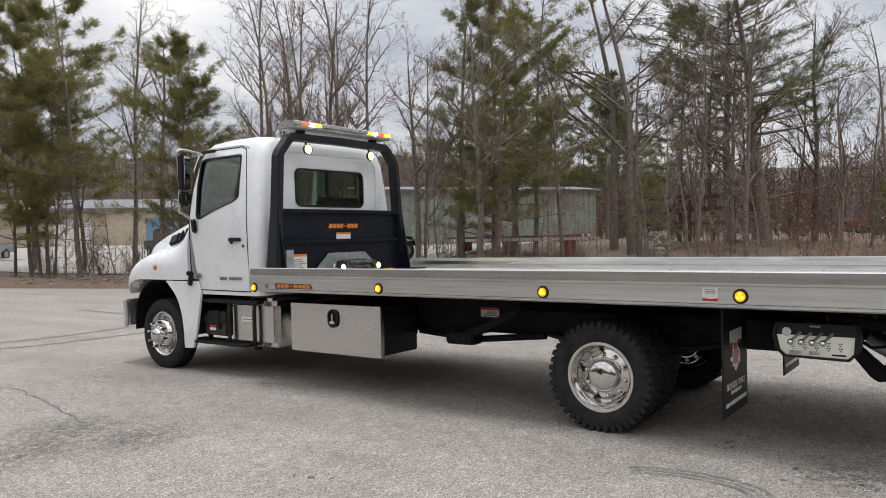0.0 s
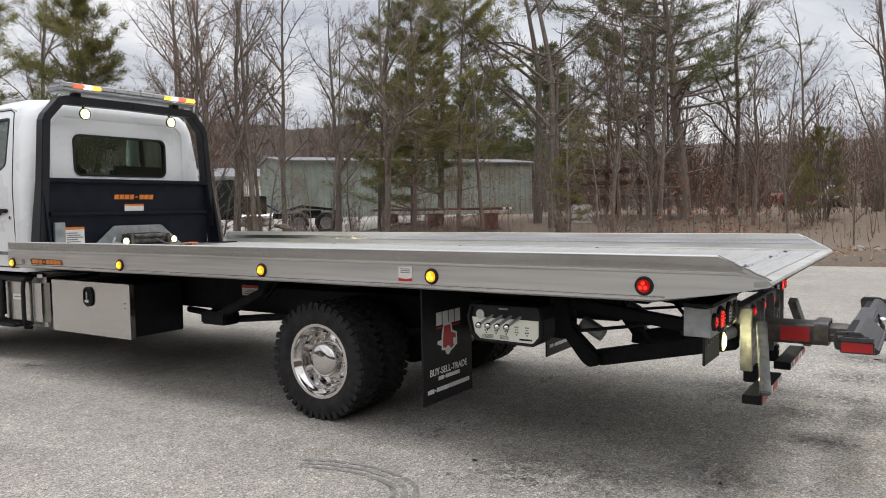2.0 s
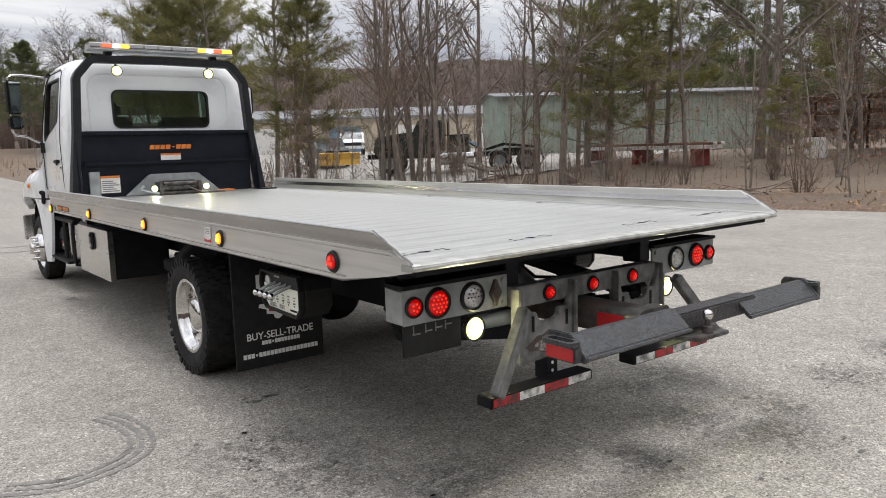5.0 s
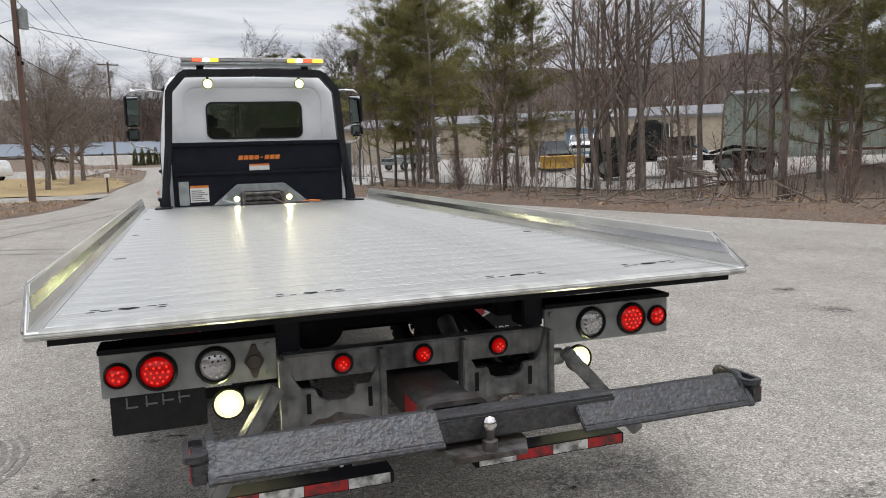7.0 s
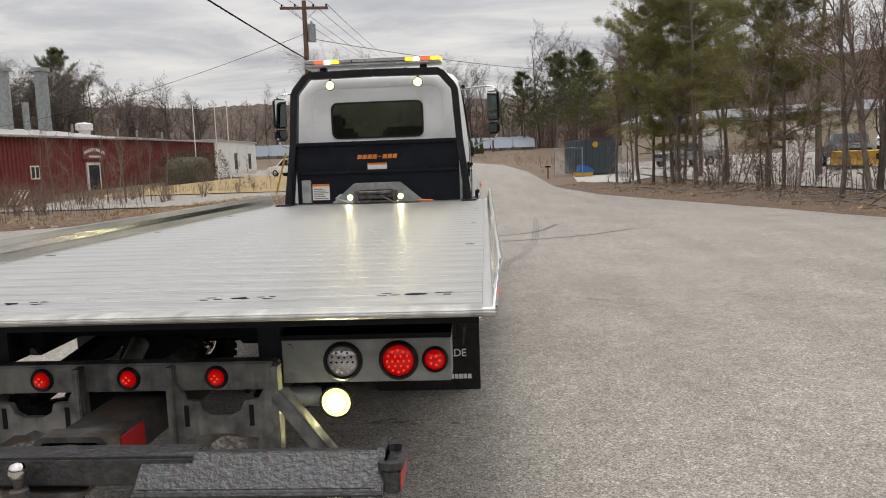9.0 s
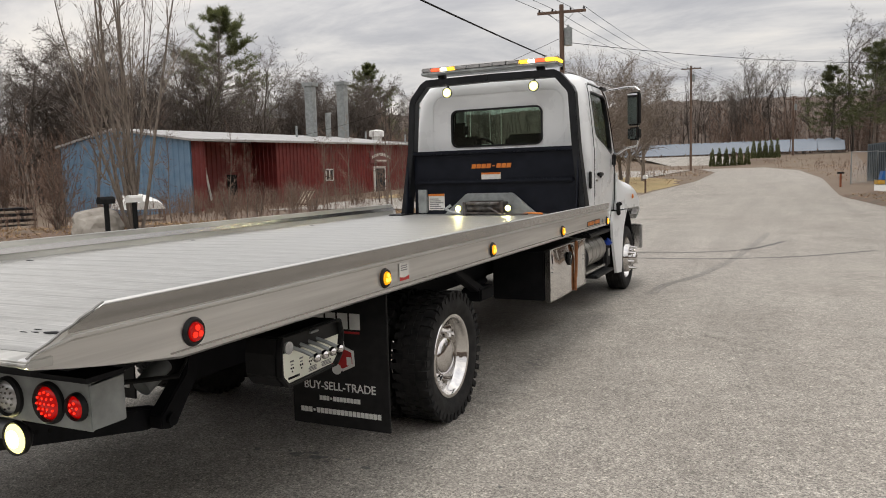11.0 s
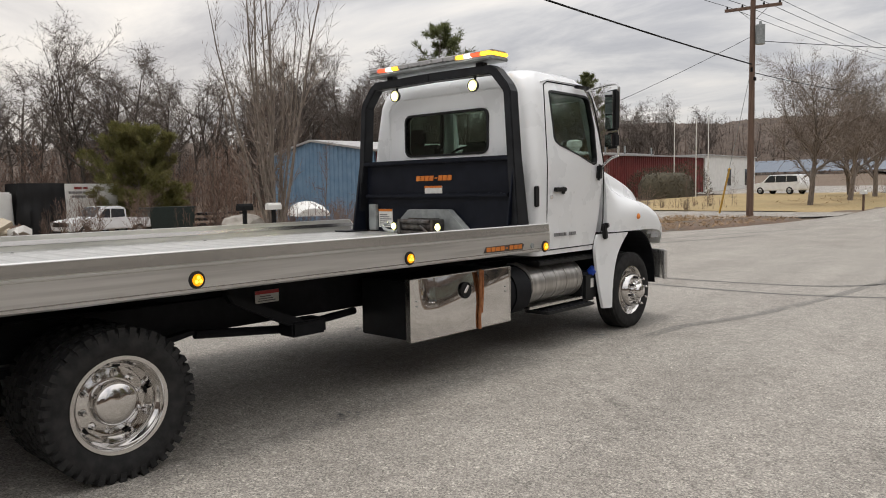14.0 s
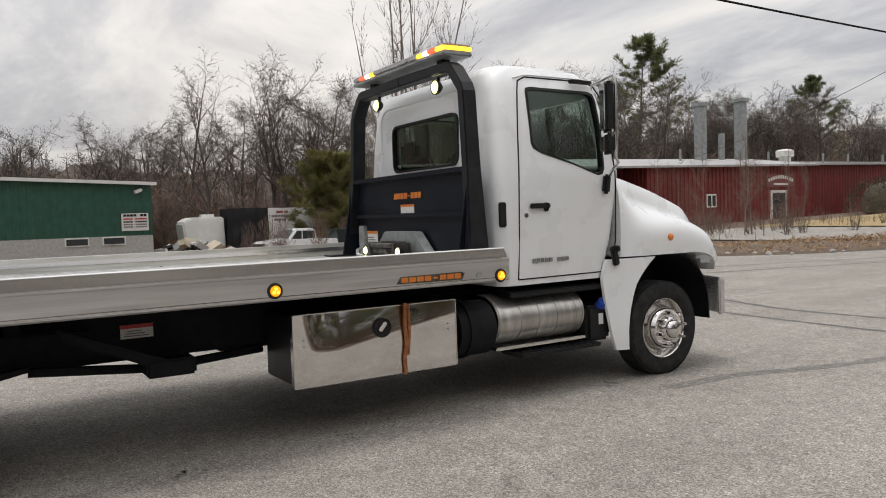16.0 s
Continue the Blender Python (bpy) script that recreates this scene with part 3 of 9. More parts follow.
# ---- trees ----
def sticks(name, segs, sides, mat):
    """Tapered sticks from rows of start, end and two radii, as one mesh."""
    a = np.array([[*p, *q, r0, r1] for p, q, r0, r1 in segs])
    p, q, r0, r1 = a[:, :3], a[:, 3:6], a[:, 6:7], a[:, 7:8]
    d = q - p
    d /= np.linalg.norm(d, axis=1, keepdims=True) + 1e-9
    ref = np.where(np.abs(d[:, 2:3]) > 0.9, [[1.0, 0, 0]], [[0, 0, 1.0]])
    s = np.cross(d, ref)
    s /= np.linalg.norm(s, axis=1, keepdims=True)
    u = np.cross(s, d)
    if sides == 1:
        turn = np.random.RandomState(len(a)).uniform(0, math.pi, (len(a), 1))
        s = s * np.cos(turn) + u * np.sin(turn)
        verts = np.stack([p - 1.4 * r0 * s, p + 1.4 * r0 * s, q + 0.5 * (r1 - r0) * s], axis=1).reshape(-1, 3)
        me = bpy.data.meshes.new(name)
        me.from_pydata(verts.tolist(), [], (np.arange(len(a))[:, None] * 3 + np.array([[0, 1, 2]])).tolist())
        me.materials.append(mat)
        return me
    ring0, ring1 = [], []
    for k in range(sides):
        c, sn = math.cos(2 * math.pi * k / sides), math.sin(2 * math.pi * k / sides)
        ring0.append(p + r0 * (c * s + sn * u))
        ring1.append(q + r1 * (c * s + sn * u))
    verts = np.stack(ring0 + ring1, axis=1).reshape(-1, 3)
    base = np.arange(len(a))[:, None] * (2 * sides)
    f = np.concatenate([np.stack([base[:, 0] + k, base[:, 0] + (k + 1) % sides, base[:, 0] + sides + (k + 1) % sides, base[:, 0] + sides + k], axis=1) for k in range(sides)])
    me = bpy.data.meshes.new(name)
    me.from_pydata(verts.tolist(), [], f.tolist())
    me.materials.append(mat)
    for pl in me.polygons:
        pl.use_smooth = True
    return me


def blades(name, rows, mat):
    """Thin pointed blades from rows of base, tip and width."""
    a = np.array([[*p, *q, w_] for p, q, w_ in rows])
    p, q, w_ = a[:, :3], a[:, 3:6], a[:, 6:7]
    d = q - p
    s = np.cross(d, np.random.RandomState(3).normal(size=d.shape))
    s /= np.linalg.norm(s, axis=1, keepdims=True) + 1e-9
    verts = np.stack([p + d * 0.2 + s * w_, q, p - s * w_], axis=1).reshape(-1, 3)
    f = (np.arange(len(a))[:, None] * 3 + np.array([[0, 1, 2]]))
    me = bpy.data.meshes.new(name)
    me.from_pydata(verts.tolist(), [], f.tolist())
    me.materials.append(mat)
    return me


def jitter(rng, k):
    return Vector((rng.gauss(0, k), rng.gauss(0, k), rng.gauss(0, k)))


def grow(rng, p, d, length, r, level, out, spec):
    n = spec["segs"][level]
    for i in range(n):
        d = (d + jitter(rng, spec["bend"][level]) + Vector((0, 0, spec["lift"][level]))).normalized()
        q = p + d * (length / n)
        ra, rb = max(spec["thin"], r * (1 - 0.82 * i / n)), max(spec["thin"], r * (1 - 0.82 * (i + 1) / n))
        out[min(level + spec.get("skip", 0) if level else 0, 3)].append((p, q, ra, rb))
        if i == n - 1:
            out[min(level + spec.get("skip", 0) if level else 0, 3)][-1] = (p, q, ra, rb * 0.35)
        a, p = p, q
        if level + 1 < len(spec["segs"]) and i + 1 >= spec["bare"][level] * n:
            for _ in range(spec["kids"][level]):
                side = d.cross(jitter(rng, 1)).normalized()
                ang = radians(rng.uniform(*spec["angle"][level]))
                kd = d * math.cos(ang) + side * math.sin(ang)
                grow(rng, a.lerp(p, rng.uniform(0.15, 1.0)), kd, max(spec.get("least", 0.0), length * spec["ratio"][level] * rng.uniform(0.6, 1.1) * (1.15 - spec.get("taper", 0.65) * (i + 1) / n)), rb * spec.get("limb", 0.62) + 0.002, level + 1, out, spec)


def bare_tree(seed, height, girth, spec, twig, label, stems=1):
    rng = random.Random(seed)
    out = [[], [], [], []]
    for k in range(stems):
        a = rng.uniform(0, 6.28)
        lean = 0.0 if stems == 1 else rng.uniform(0.05, 0.25)
        grow(rng, Vector((math.cos(a) * 0.12 * (stems > 1), math.sin(a) * 0.12 * (stems > 1), -0.1)), Vector((math.cos(a) * lean, math.sin(a) * lean, 1)).normalized(),
             height * (1 if k == 0 else rng.uniform(0.7, 1)), girth, 0, out, spec)
    t = thing("tree", label, "tree")
    for name, segs, sides, mat in (("trunk", out[0] + out[1], 5 if spec["thin"] < 0.01 else 3, spec.get("bark", M_BARK)), ("crown", out[2] + out[3], 1, twig)):
        ob = new(name, sticks(name, segs, sides, mat))
        ob.parent = t
    return t


def pine(seed, height, girth, first, spread, droop, mat, label, dense=1.0, shape=0.9, size=1.0, lean=0.025, gap=1.0):
    """A pine: uneven whorls of upturned limbs with sprays of needles, dead sticks below."""
    rng = random.Random(seed)
    wood, fine, fol = [], [], []
    p, d, n = Vector((0, 0, -0.1)), Vector((0, 0, 1)), 14
    knots = [p]
    for i in range(n):
        d = (d + jitter(rng, lean) + Vector((0, 0, 0.1))).normalized()
        q = p + d * height / n
        wood.append((p, q, girth * (1 - 0.93 * i / n), girth * (1 - 0.93 * (i + 1) / n)))
        p = q
        knots.append(p)

    def on_trunk(h):
        k = min(n - 1, int(h * n))
        return knots[k].lerp(knots[k + 1], h * n - k)

    h = 0.1
    while h < 0.99:
        live = h > first + rng.uniform(-0.06, 0.06)
        count = rng.randint(2, 5) if live else rng.randint(0, 3)
        top = max(0, min(1, 1 - (h - first) / (1 - first))) if live else 0.6
        full = (min(1, top / 0.5)) ** 0.75 * (1 - 0.35 * max(0, top - 0.6))
        for _ in range(count):
            a = rng.uniform(0, 6.28)
            length = spread * (0.13 + 0.87 * (full if shape > 0.5 else top ** 0.8)) * rng.uniform(0.45, 1.15) * (1 if live else 0.5)
            dr = Vector((math.cos(a), math.sin(a), droop + 0.5 * (1 - top) + rng.uniform(-0.15, 0.15))).normalized()
            b, m = on_trunk(h), 4
            th = 0.028 * girth / 0.15 * (0.4 + top)
            for i in range(m):
                dr = (dr + jitter(rng, 0.09) + Vector((0, 0, 0.07 if live else -0.05))).normalized()
                c = b + dr * length / m
                wood.append((b, c, th * (1 - 0.85 * i / m), th * (1 - 0.85 * (i + 1) / m)))
                if i > 0 and (live or rng.random() < 0.6):
                    for sgn in (-1, 1):
                        sd = (dr + Vector((-dr.y, dr.x, 0)) * sgn * rng.uniform(0.5, 1.2) + jitter(rng, 0.15)).normalized()
                        e_ = c + sd * length * 0.34 * (1.1 - 0.5 * i / m) * rng.uniform(0.6, 1.2)
                        fine.append((c, e_, 0.009, 0.004))
                        for k in range(2):
                            g_ = c.lerp(e_, rng.uniform(0.3, 0.8))
                            fine.append((g_, g_ + (sd + jitter(rng, 0.5)).normalized() * length * rng.uniform(0.08, 0.2), 0.006, 0.003))
                        if live and rng.random() < 0.85:
                            for k in range(int(4 * dense + rng.random())):
                                tuft(rng, c.lerp(e_, rng.uniform(0.3, 1.1)), sd, fol, size)
                if live and i >= 2:
                    for k in range(int(3 * dense + rng.random())):
                        tuft(rng, b.lerp(c, rng.uniform(0.2, 1.15)), dr, fol, size)
                b = c
        h += rng.uniform(0.026, 0.06) * gap
    t = thing("pine_tree", label, "tree")
    for name, me in (("trunk", sticks("trunk", wood, 4, M_BARK)), ("twigs", sticks("twigs", fine, 1, M_TWIG)), ("crown", blades("crown", fol, mat))):
        ob = new("crown_twig" if name == "twigs" else name, me)
        ob.parent = t
        if name != "trunk":
            tagged(ob, kind="stuff")
    return t


def tuft(rng, p, d, fol, size):
    count, wide = (13, 1.0) if size < 3 else (6, 1.7)
    for _ in range(count):
        v = (d * 0.7 + jitter(rng, 0.55) + Vector((0, 0, 0.10))).normalized()
        b = p + jitter(rng, 0.07 * wide)
        fol.append((b, b + v * rng.uniform(0.12, 0.26) * size, rng.uniform(0.006, 0.012) * size * wide))


OAK = dict(segs=[8, 7, 5, 3], bend=[0.05, 0.13, 0.17, 0.2], lift=[0.07, 0.06, 0.04, 0.02], bare=[0.3, 0.2, 0.1], kids=[2, 2, 4], angle=[(35, 68), (28, 60), (25, 60)], ratio=[0.56, 0.48, 0.46], thin=0.006)
TALL = dict(segs=[10, 6, 4, 2], bend=[0.045, 0.10, 0.16, 0.2], lift=[0.12, 0.07, 0.05, 0.03], bare=[0.28, 0.2, 0.1], kids=[2, 2, 3], angle=[(26, 56), (26, 58), (22, 55)], ratio=[0.34, 0.50, 0.46], thin=0.0055)
THIN = dict(segs=[9, 5, 3], bend=[0.07, 0.13, 0.17], lift=[0.11, 0.07, 0.05], bare=[0.15, 0.15], kids=[2, 5], angle=[(28, 66), (25, 62)], ratio=[0.36, 0.45], thin=0.005, skip=1)
FAR = dict(segs=[7, 7, 4, 2], bend=[0.06, 0.13, 0.2, 0.25], lift=[0.06, 0.05, 0.02, 0.0], bare=[0.34, 0.2, 0.1], kids=[2, 3, 3], angle=[(26, 60), (30, 62), (28, 65)], ratio=[0.54, 0.42, 0.46], thin=0.012, taper=0.40, least=0.55, limb=0.76, bark=M_BARK_FAR)
BUSH = dict(segs=[4, 3, 2], bend=[0.14, 0.18, 0.2], lift=[0.05, 0.05, 0.04], bare=[0.1, 0.1], kids=[2, 2], angle=[(20, 55), (20, 60)], ratio=[0.5, 0.5], thin=0.005, skip=1)
SCRUB = dict(segs=[4, 3, 1], bend=[0.07, 0.14, 0.2], lift=[0.1, 0.08, 0.05], bare=[0.05, 0.1], kids=[3, 3], angle=[(18, 45), (20, 55)], ratio=[0.42, 0.42], thin=0.015, skip=1)

kinds = {
    "oak": bare_tree(1, 15, 0.24, OAK, M_TWIG, "tall bare deciduous tree with dark spreading limbs"),
    "oak2": bare_tree(2, 13, 0.2, OAK, M_TWIG, "bare deciduous tree with forked dark limbs"),
    "tall": bare_tree(3, 13, 0.13, TALL, M_TWIG, "slender bare tree with fine upright twigs"),
    "tall2": bare_tree(4, 11, 0.10, TALL, M_TWIG_RED, "slender bare tree with reddish twigs"),
    "thin": bare_tree(5, 6.5, 0.045, THIN, M_TWIG, "thin bare sapling on the leaf bank"),
    "thin2": bare_tree(6, 5, 0.035, THIN, M_TWIG_RED, "thin bare sapling with reddish twigs"),
    "far": bare_tree(7, 13, 0.25, FAR, M_TWIG_FAR, "bare grey-brown tree at the edge of the woods"),
    "far2": bare_tree(8, 11.5, 0.22, dict(FAR, angle=[(32, 66), (28, 60), (24, 55)], ratio=[0.60, 0.42, 0.46]), M_TWIG_FAR, "bare brown tree at the edge of the woods"),
    "far3": bare_tree(9, 14, 0.23, dict(FAR, kids=[2, 2, 2], angle=[(20, 48), (26, 56), (25, 58)], ratio=[0.50, 0.46, 0.48], least=0.8), M_TWIG_FAR, "tall bare tree at the edge of the woods"),
    "scrub": bare_tree(13, 5.5, 0.03, SCRUB, M_TWIG_RED, "dense dry brown thicket by the buildings", stems=7),
    "cedar": pine(26, 6.6, 0.16, 0.02, 3.4, 0.35, M_NEEDLE, "broad dense green cedar by the yard", 3.2, 0.9, 1.7),
    "bush": bare_tree(10, 2.0, 0.018, BUSH, M_TWIG_RED, "dry brown leafless bush among dead leaves", stems=9),
    "yardtree": bare_tree(11, 8.0, 0.24, dict(OAK, segs=[6, 7, 5, 3], bare=[0.3, 0.15, 0.1], kids=[3, 3, 5], angle=[(32, 66), (22, 52), (18, 45)], ratio=[0.85, 0.52, 0.5], thin=0.007, taper=0.35, least=0.5), M_TWIG, "bare rounded tree standing on the lawn"),
    "birch": bare_tree(12, 10.5, 0.055, dict(THIN, bend=[0.035, 0.07, 0.12], kids=[1, 3], angle=[(12, 32), (15, 36)], ratio=[0.36, 0.40], taper=0.5, least=0.5), M_TWIG, "bare grey multi-stemmed young tree by the mailboxes", stems=7),
    "pine": pine(21, 13, 0.13, 0.2, 3.1, 0.02, M_NEEDLE, "young white pine with yellowish green needles", 1.5, 0.9, 1.3, 0.045),
    "pine2": pine(22, 10, 0.11, 0.22, 2.6, 0.06, M_NEEDLE, "young pine with airy yellowish green needles", 1.15, 0.9, 1.25, 0.05),
    "bigpine": pine(23, 17, 0.2, 0.1, 3.9, 0.0, M_NEEDLE_MID, "tall dark green pine with layered limbs", 1.3, 0.2, 1.5),
    "pitch": pine(24, 16, 0.30, 0.34, 6.4, 0.06, M_NEEDLE_DARK, "gnarled pine with long bare limbs and sparse needles", 1.5, 0.9, 1.35, 0.03, 0.8),
    "deadpine": pine(27, 12, 0.17, 0.97, 3.6, -0.05, M_NEEDLE_DARK, "dead pine with bare horizontal limbs", 0.3, 0.9, 1.0, 0.03, 0.7),
    "farpine": pine(25, 20, 0.3, 0.20, 7.6, 0.05, M_NEEDLE_DARK, "tall dark pine above the woods", 1.0, 0.2, 3.2, 0.02, 0.62),
}
used = set()


def plant(kind, x, y, scale=1.0, turn=None, rng=random.Random(77), lean=(0, 0), sink=0.0):
    ob = kinds[kind]
    turn = rng.uniform(0, 360) if turn is None else turn
    m = pose(x, y, ground_z(x, y) - sink, lean[0], lean[1], turn) @ Matrix.Scale(scale, 4)
    if kind in used:
        c = copy_thing(ob, m)
        c.scale = (scale, scale, scale)
    else:
        ob.matrix_basis = m
        used.add(kind)


# pines and bare trees along the east side
for kind, x, y, sc in (
        ("pine2", 9.9, 34.1, 0.9), ("pine", 10.4, 33.6, 0.95), ("pine2", 10.95, 33.2, 0.95), ("pine", 12.4, 37.8, 0.9), ("pine", 11.1, 30.6, 1.05), ("tall", 15.2, 33.0, 1.15), ("oak2", 19.0, 36.0, 1.0), ("tall2", 14.2, 36.0, 1.2),
        ("pine2", 12.2, 24.6, 0.98), ("pine2", 12.6, 24.1, 0.82), ("tall2", 10.1, 40.5, 0.7), ("tall", 10.7, 33.4, 0.7), ("pine", 14.5, 42, 1.25), ("tall2", 11.2, 33.0, 0.7),
        ("bigpine", 25.0, 19.4, 0.9), ("bigpine", 22.3, 15.8, 0.78), ("pine", 26.5, 16.0, 1.15), ("bigpine", 28.5, 18.4, 0.95), ("pine2", 20.5, 14.4, 0.85),
        ("pitch", 32.5, 6.6, 1.05), ("pitch", 34.2, 8.8, 0.95), ("pine2", 33, 0.5, 0.42), ("pine", 36, 12, 1.0),
        ("oak", 27.5, 11.4, 1.0), ("oak", 29.6, 13.2, 1.05), ("oak2", 22.4, 20.2, 0.8), ("tall", 23.2, 18.4, 0.9), ("tall2", 27.8, 17.8, 1.0),
        ("tall", 13.5, 17.4, 0.85), ("tall", 14.1, 17.0, 0.95), ("tall2", 15.3, 19.2, 0.95), ("tall2", 17.2, 15.8, 0.8), ("oak2", 15.4, 12.0, 0.7),
        ("tall", 16.5, 22.0, 1.0), ("tall", 17.4, 24.6, 1.05), ("tall2", 14.8, 21.4, 0.9), ("tall", 19.2, 20.6, 1.0), ("tall2", 20.2, 23.2, 1.0),
        ("tall", 18.6, 27.0, 1.1), ("deadpine", 26.0, 10.4, 0.85), ("oak2", 29.0, 7.2, 0.75), ("tall", 26.5, 6.0, 0.9), ("tall2", 31.0, 9.4, 1.0), ("oak2", 36.0, 5.0, 0.9), ("tall", 39.0, 2.0, 0.9), ("tall2", 34.0, -3.0, 0.75), ("pine2", 24.0, 9.0, 0.35), ("pine2", 29.5, 1.0, 0.3), ("oak2", 30.5, 3.0, 0.6), ("tall2", 37, 6, 0.8), ("tall", 24, 13.2, 0.8), ("tall2", 40, 9, 1.0), ("thin", 21, 6.5, 1.0)):
    plant(kind, x, y, sc)
rng = random.Random(5)
for k in range(64):
    y = rng.uniform(-6, 36)
    plant(rng.choice(("thin", "thin2", "thin", "tall2")), along(EDGE_R, y) + rng.uniform(2.2, 9 if y > 9 else 24), y, rng.uniform(0.45, 1.0), lean=(rng.gauss(0, 5), rng.gauss(0, 5)))
for k in range(30):
    y = rng.uniform(-14, 36)
    plant("bush", along(EDGE_R, y) + rng.uniform(2.5, 10 if y > 9 else 26), y, rng.uniform(0.5, 1.1))


def thicket(name, spots, label):
    """Many far trees joined into one mesh."""
    vs, ls, mi, sizes, base = [], [], [], [], 0
    mats = []
    for kind, x, y, sc in spots:
        m = np.array(pose(x, y, ground_z(x, y) - 0.1, 0, 0, rng.uniform(0, 360)) @ Matrix.Scale(sc, 4))
        for ch in kinds[kind].children:
            me = ch.data
            co = np.empty(len(me.vertices) * 3)
            me.vertices.foreach_get("co", co)
            lo = np.empty(len(me.loops), dtype=np.int64)
            me.loops.foreach_get("vertex_index", lo)
            co = co.reshape(-1, 3) @ m[:3, :3].T + m[:3, 3]
            if me.materials[0] not in mats:
                mats.append(me.materials[0])
            vs.append(co)
            ls.append(lo + base)
            count = len(me.polygons)
            mi.append(np.full(count, mats.index(me.materials[0])))
            sizes.append(np.full(count, len(lo) // count))
            base += len(co)
    v, l_, mi, sizes = np.concatenate(vs), np.concatenate(ls), np.concatenate(mi), np.concatenate(sizes)
    me = bpy.data.meshes.new(name)
    me.vertices.add(len(v))
    me.vertices.foreach_set("co", v.ravel())
    me.loops.add(len(l_))
    me.loops.foreach_set("vertex_index", l_.astype(np.int32))
    me.polygons.add(len(sizes))
    me.polygons.foreach_set("loop_start", (np.cumsum(sizes) - sizes).astype(np.int32))
    me.polygons.foreach_set("material_index", mi.astype(np.int32))
    for x in mats:
        me.materials.append(x)
    me.update(calc_edges=True)
    me.validate()
    return tagged(new(name, me), label, "woods", kind="stuff")


far_kinds = ("far", "far2", "far3", "far", "far2")
east = []
for k in range(40):
    y = rng.uniform(-45, 110)
    x = along(EDGE_R, y) + (rng.uniform(62, 100) if y > 12 else rng.uniform(26, 70))
    east.append(("far3", x, y, rng.uniform(0.5, 0.85)))
for k in range(120):
    y = rng.uniform(-30, 100) if k < 50 else rng.uniform(-22, 40)
    east.append(("scrub", along(EDGE_R, y) + (rng.uniform(58, 90) if y > 12 else rng.uniform(20, 50)), y, rng.uniform(0.7, 1.25)))
thicket("woods_east", east, "bare grey-brown woods behind the yard")
west = []
for k in range(146):
    y = rng.uniform(2, 135)
    near_x = -62 if y < 14 else -50
    west.append((rng.choice(far_kinds), near_x - 32 * rng.random() ** 1.4, y, rng.uniform(0.62, 0.80) if y > 114 else rng.uniform(0.74, 0.88) if y < 15 else rng.uniform(0.84, 1.04)))
for k in range(10):
    west.append((rng.choice(far_kinds), rng.uniform(-95, -66), rng.uniform(-50, 2), rng.uniform(0.8, 1.0)))
for k in range(110):
    y = 12 + 90 * rng.random() ** 1.5
    west.append(("scrub", rng.uniform(-62, -44 if y > 24 else -51), y, rng.uniform(0.7, 1.25)))
thicket("woods_west", west, "tall bare woods behind the buildings")
north = []
for k in range(24):
    x = rng.uniform(-70, 0)
    north.append(("far3", x, rng.uniform(160, 195), rng.uniform(0.7, 1.0)))
for k in range(52):
    x = rng.uniform(-24, 60)
    north.append(("far3", x, rng.uniform(148, 185) if x < 6 else rng.uniform(132, 180), (1.12 + 0.011 * min(x, 30)) * rng.uniform(0.8, 1.15)))
for k in range(20):
    north.append(("scrub", rng.uniform(-40, 60), rng.uniform(140, 160), rng.uniform(0.9, 1.5)))
for k in range(30):
    north.append(("scrub", rng.uniform(-14, 40), rng.uniform(146, 170), rng.uniform(1.4, 2.0)))
thicket("woods_north", north, "bare brown woods at the end of the road")
south = []
for k in range(14):
    a_ = rng.uniform(math.pi * 1.02, math.pi * 1.98)
    d_ = rng.uniform(42, 75)
    south.append(("far3", math.cos(a_) * d_ * 1.1 - 4, math.sin(a_) * d_, rng.uniform(0.7, 1.1)))
thicket("woods_south", south, "bare woods behind the lot")
for x, y, sc in ((-95, 165, 1.3), (-100, 112, 1.62), (18, 120, 0.75), (24, 112, 0.8), (14, 130, 0.8), (30, 100, 0.75), 
                 (70, 30, 0.7), (66, -9, 0.5), (20, 140, 0.85), (9, 138, 0.7), (60, 27, 0.75), (60, 33, 0.7)):
    plant("farpine", x, y, sc)
for x, y, sc in ((56.5, 34.0, 0.85), (51.5, 37.5, 0.8)):
    plant("bigpine", x, y, sc)
for x, y, sc in ((-9.2, 47.5, 0.8), (-8.8, 55.0, 0.78), (-8.8, 62, 0.82), (-11.5, 66, 0.8)):
    plant("yardtree", x, y, sc)
plant("birch", -15.2, 12.6, 1.1)
plant("birch", -16.4, 13.4, 0.8)
plant("cedar", -47.2, 23.6, 1.06)
plant("tall2", -17, 32, 0.45)
plant("tall2", -19.5, 35, 0.4)
plant("tall2", -22, 17, 0.7)
plant("scrub", -18.5, 12.4, 0.55)
plant("scrub", -20.5, 14.2, 0.6)
for k in range(50):
    y = rng.uniform(17, 48)
    plant(rng.choice(("bush", "bush", "thin2")), rng.uniform(-27, -14 - max(0, 20 - y) * 0.2), y, rng.uniform(0.45, 0.95) if y < 40 else 0.5)
for k in range(8):
    plant("scrub", rng.uniform(-44, -31), rng.uniform(12, 16.5), rng.uniform(0.28, 0.42))
# prototypes that stand nowhere else are planted once in the woods
for kind in kinds:
    if kind not in used:
        plant(kind, rng.uniform(-80, -60), rng.uniform(-20, 80), 0.9)



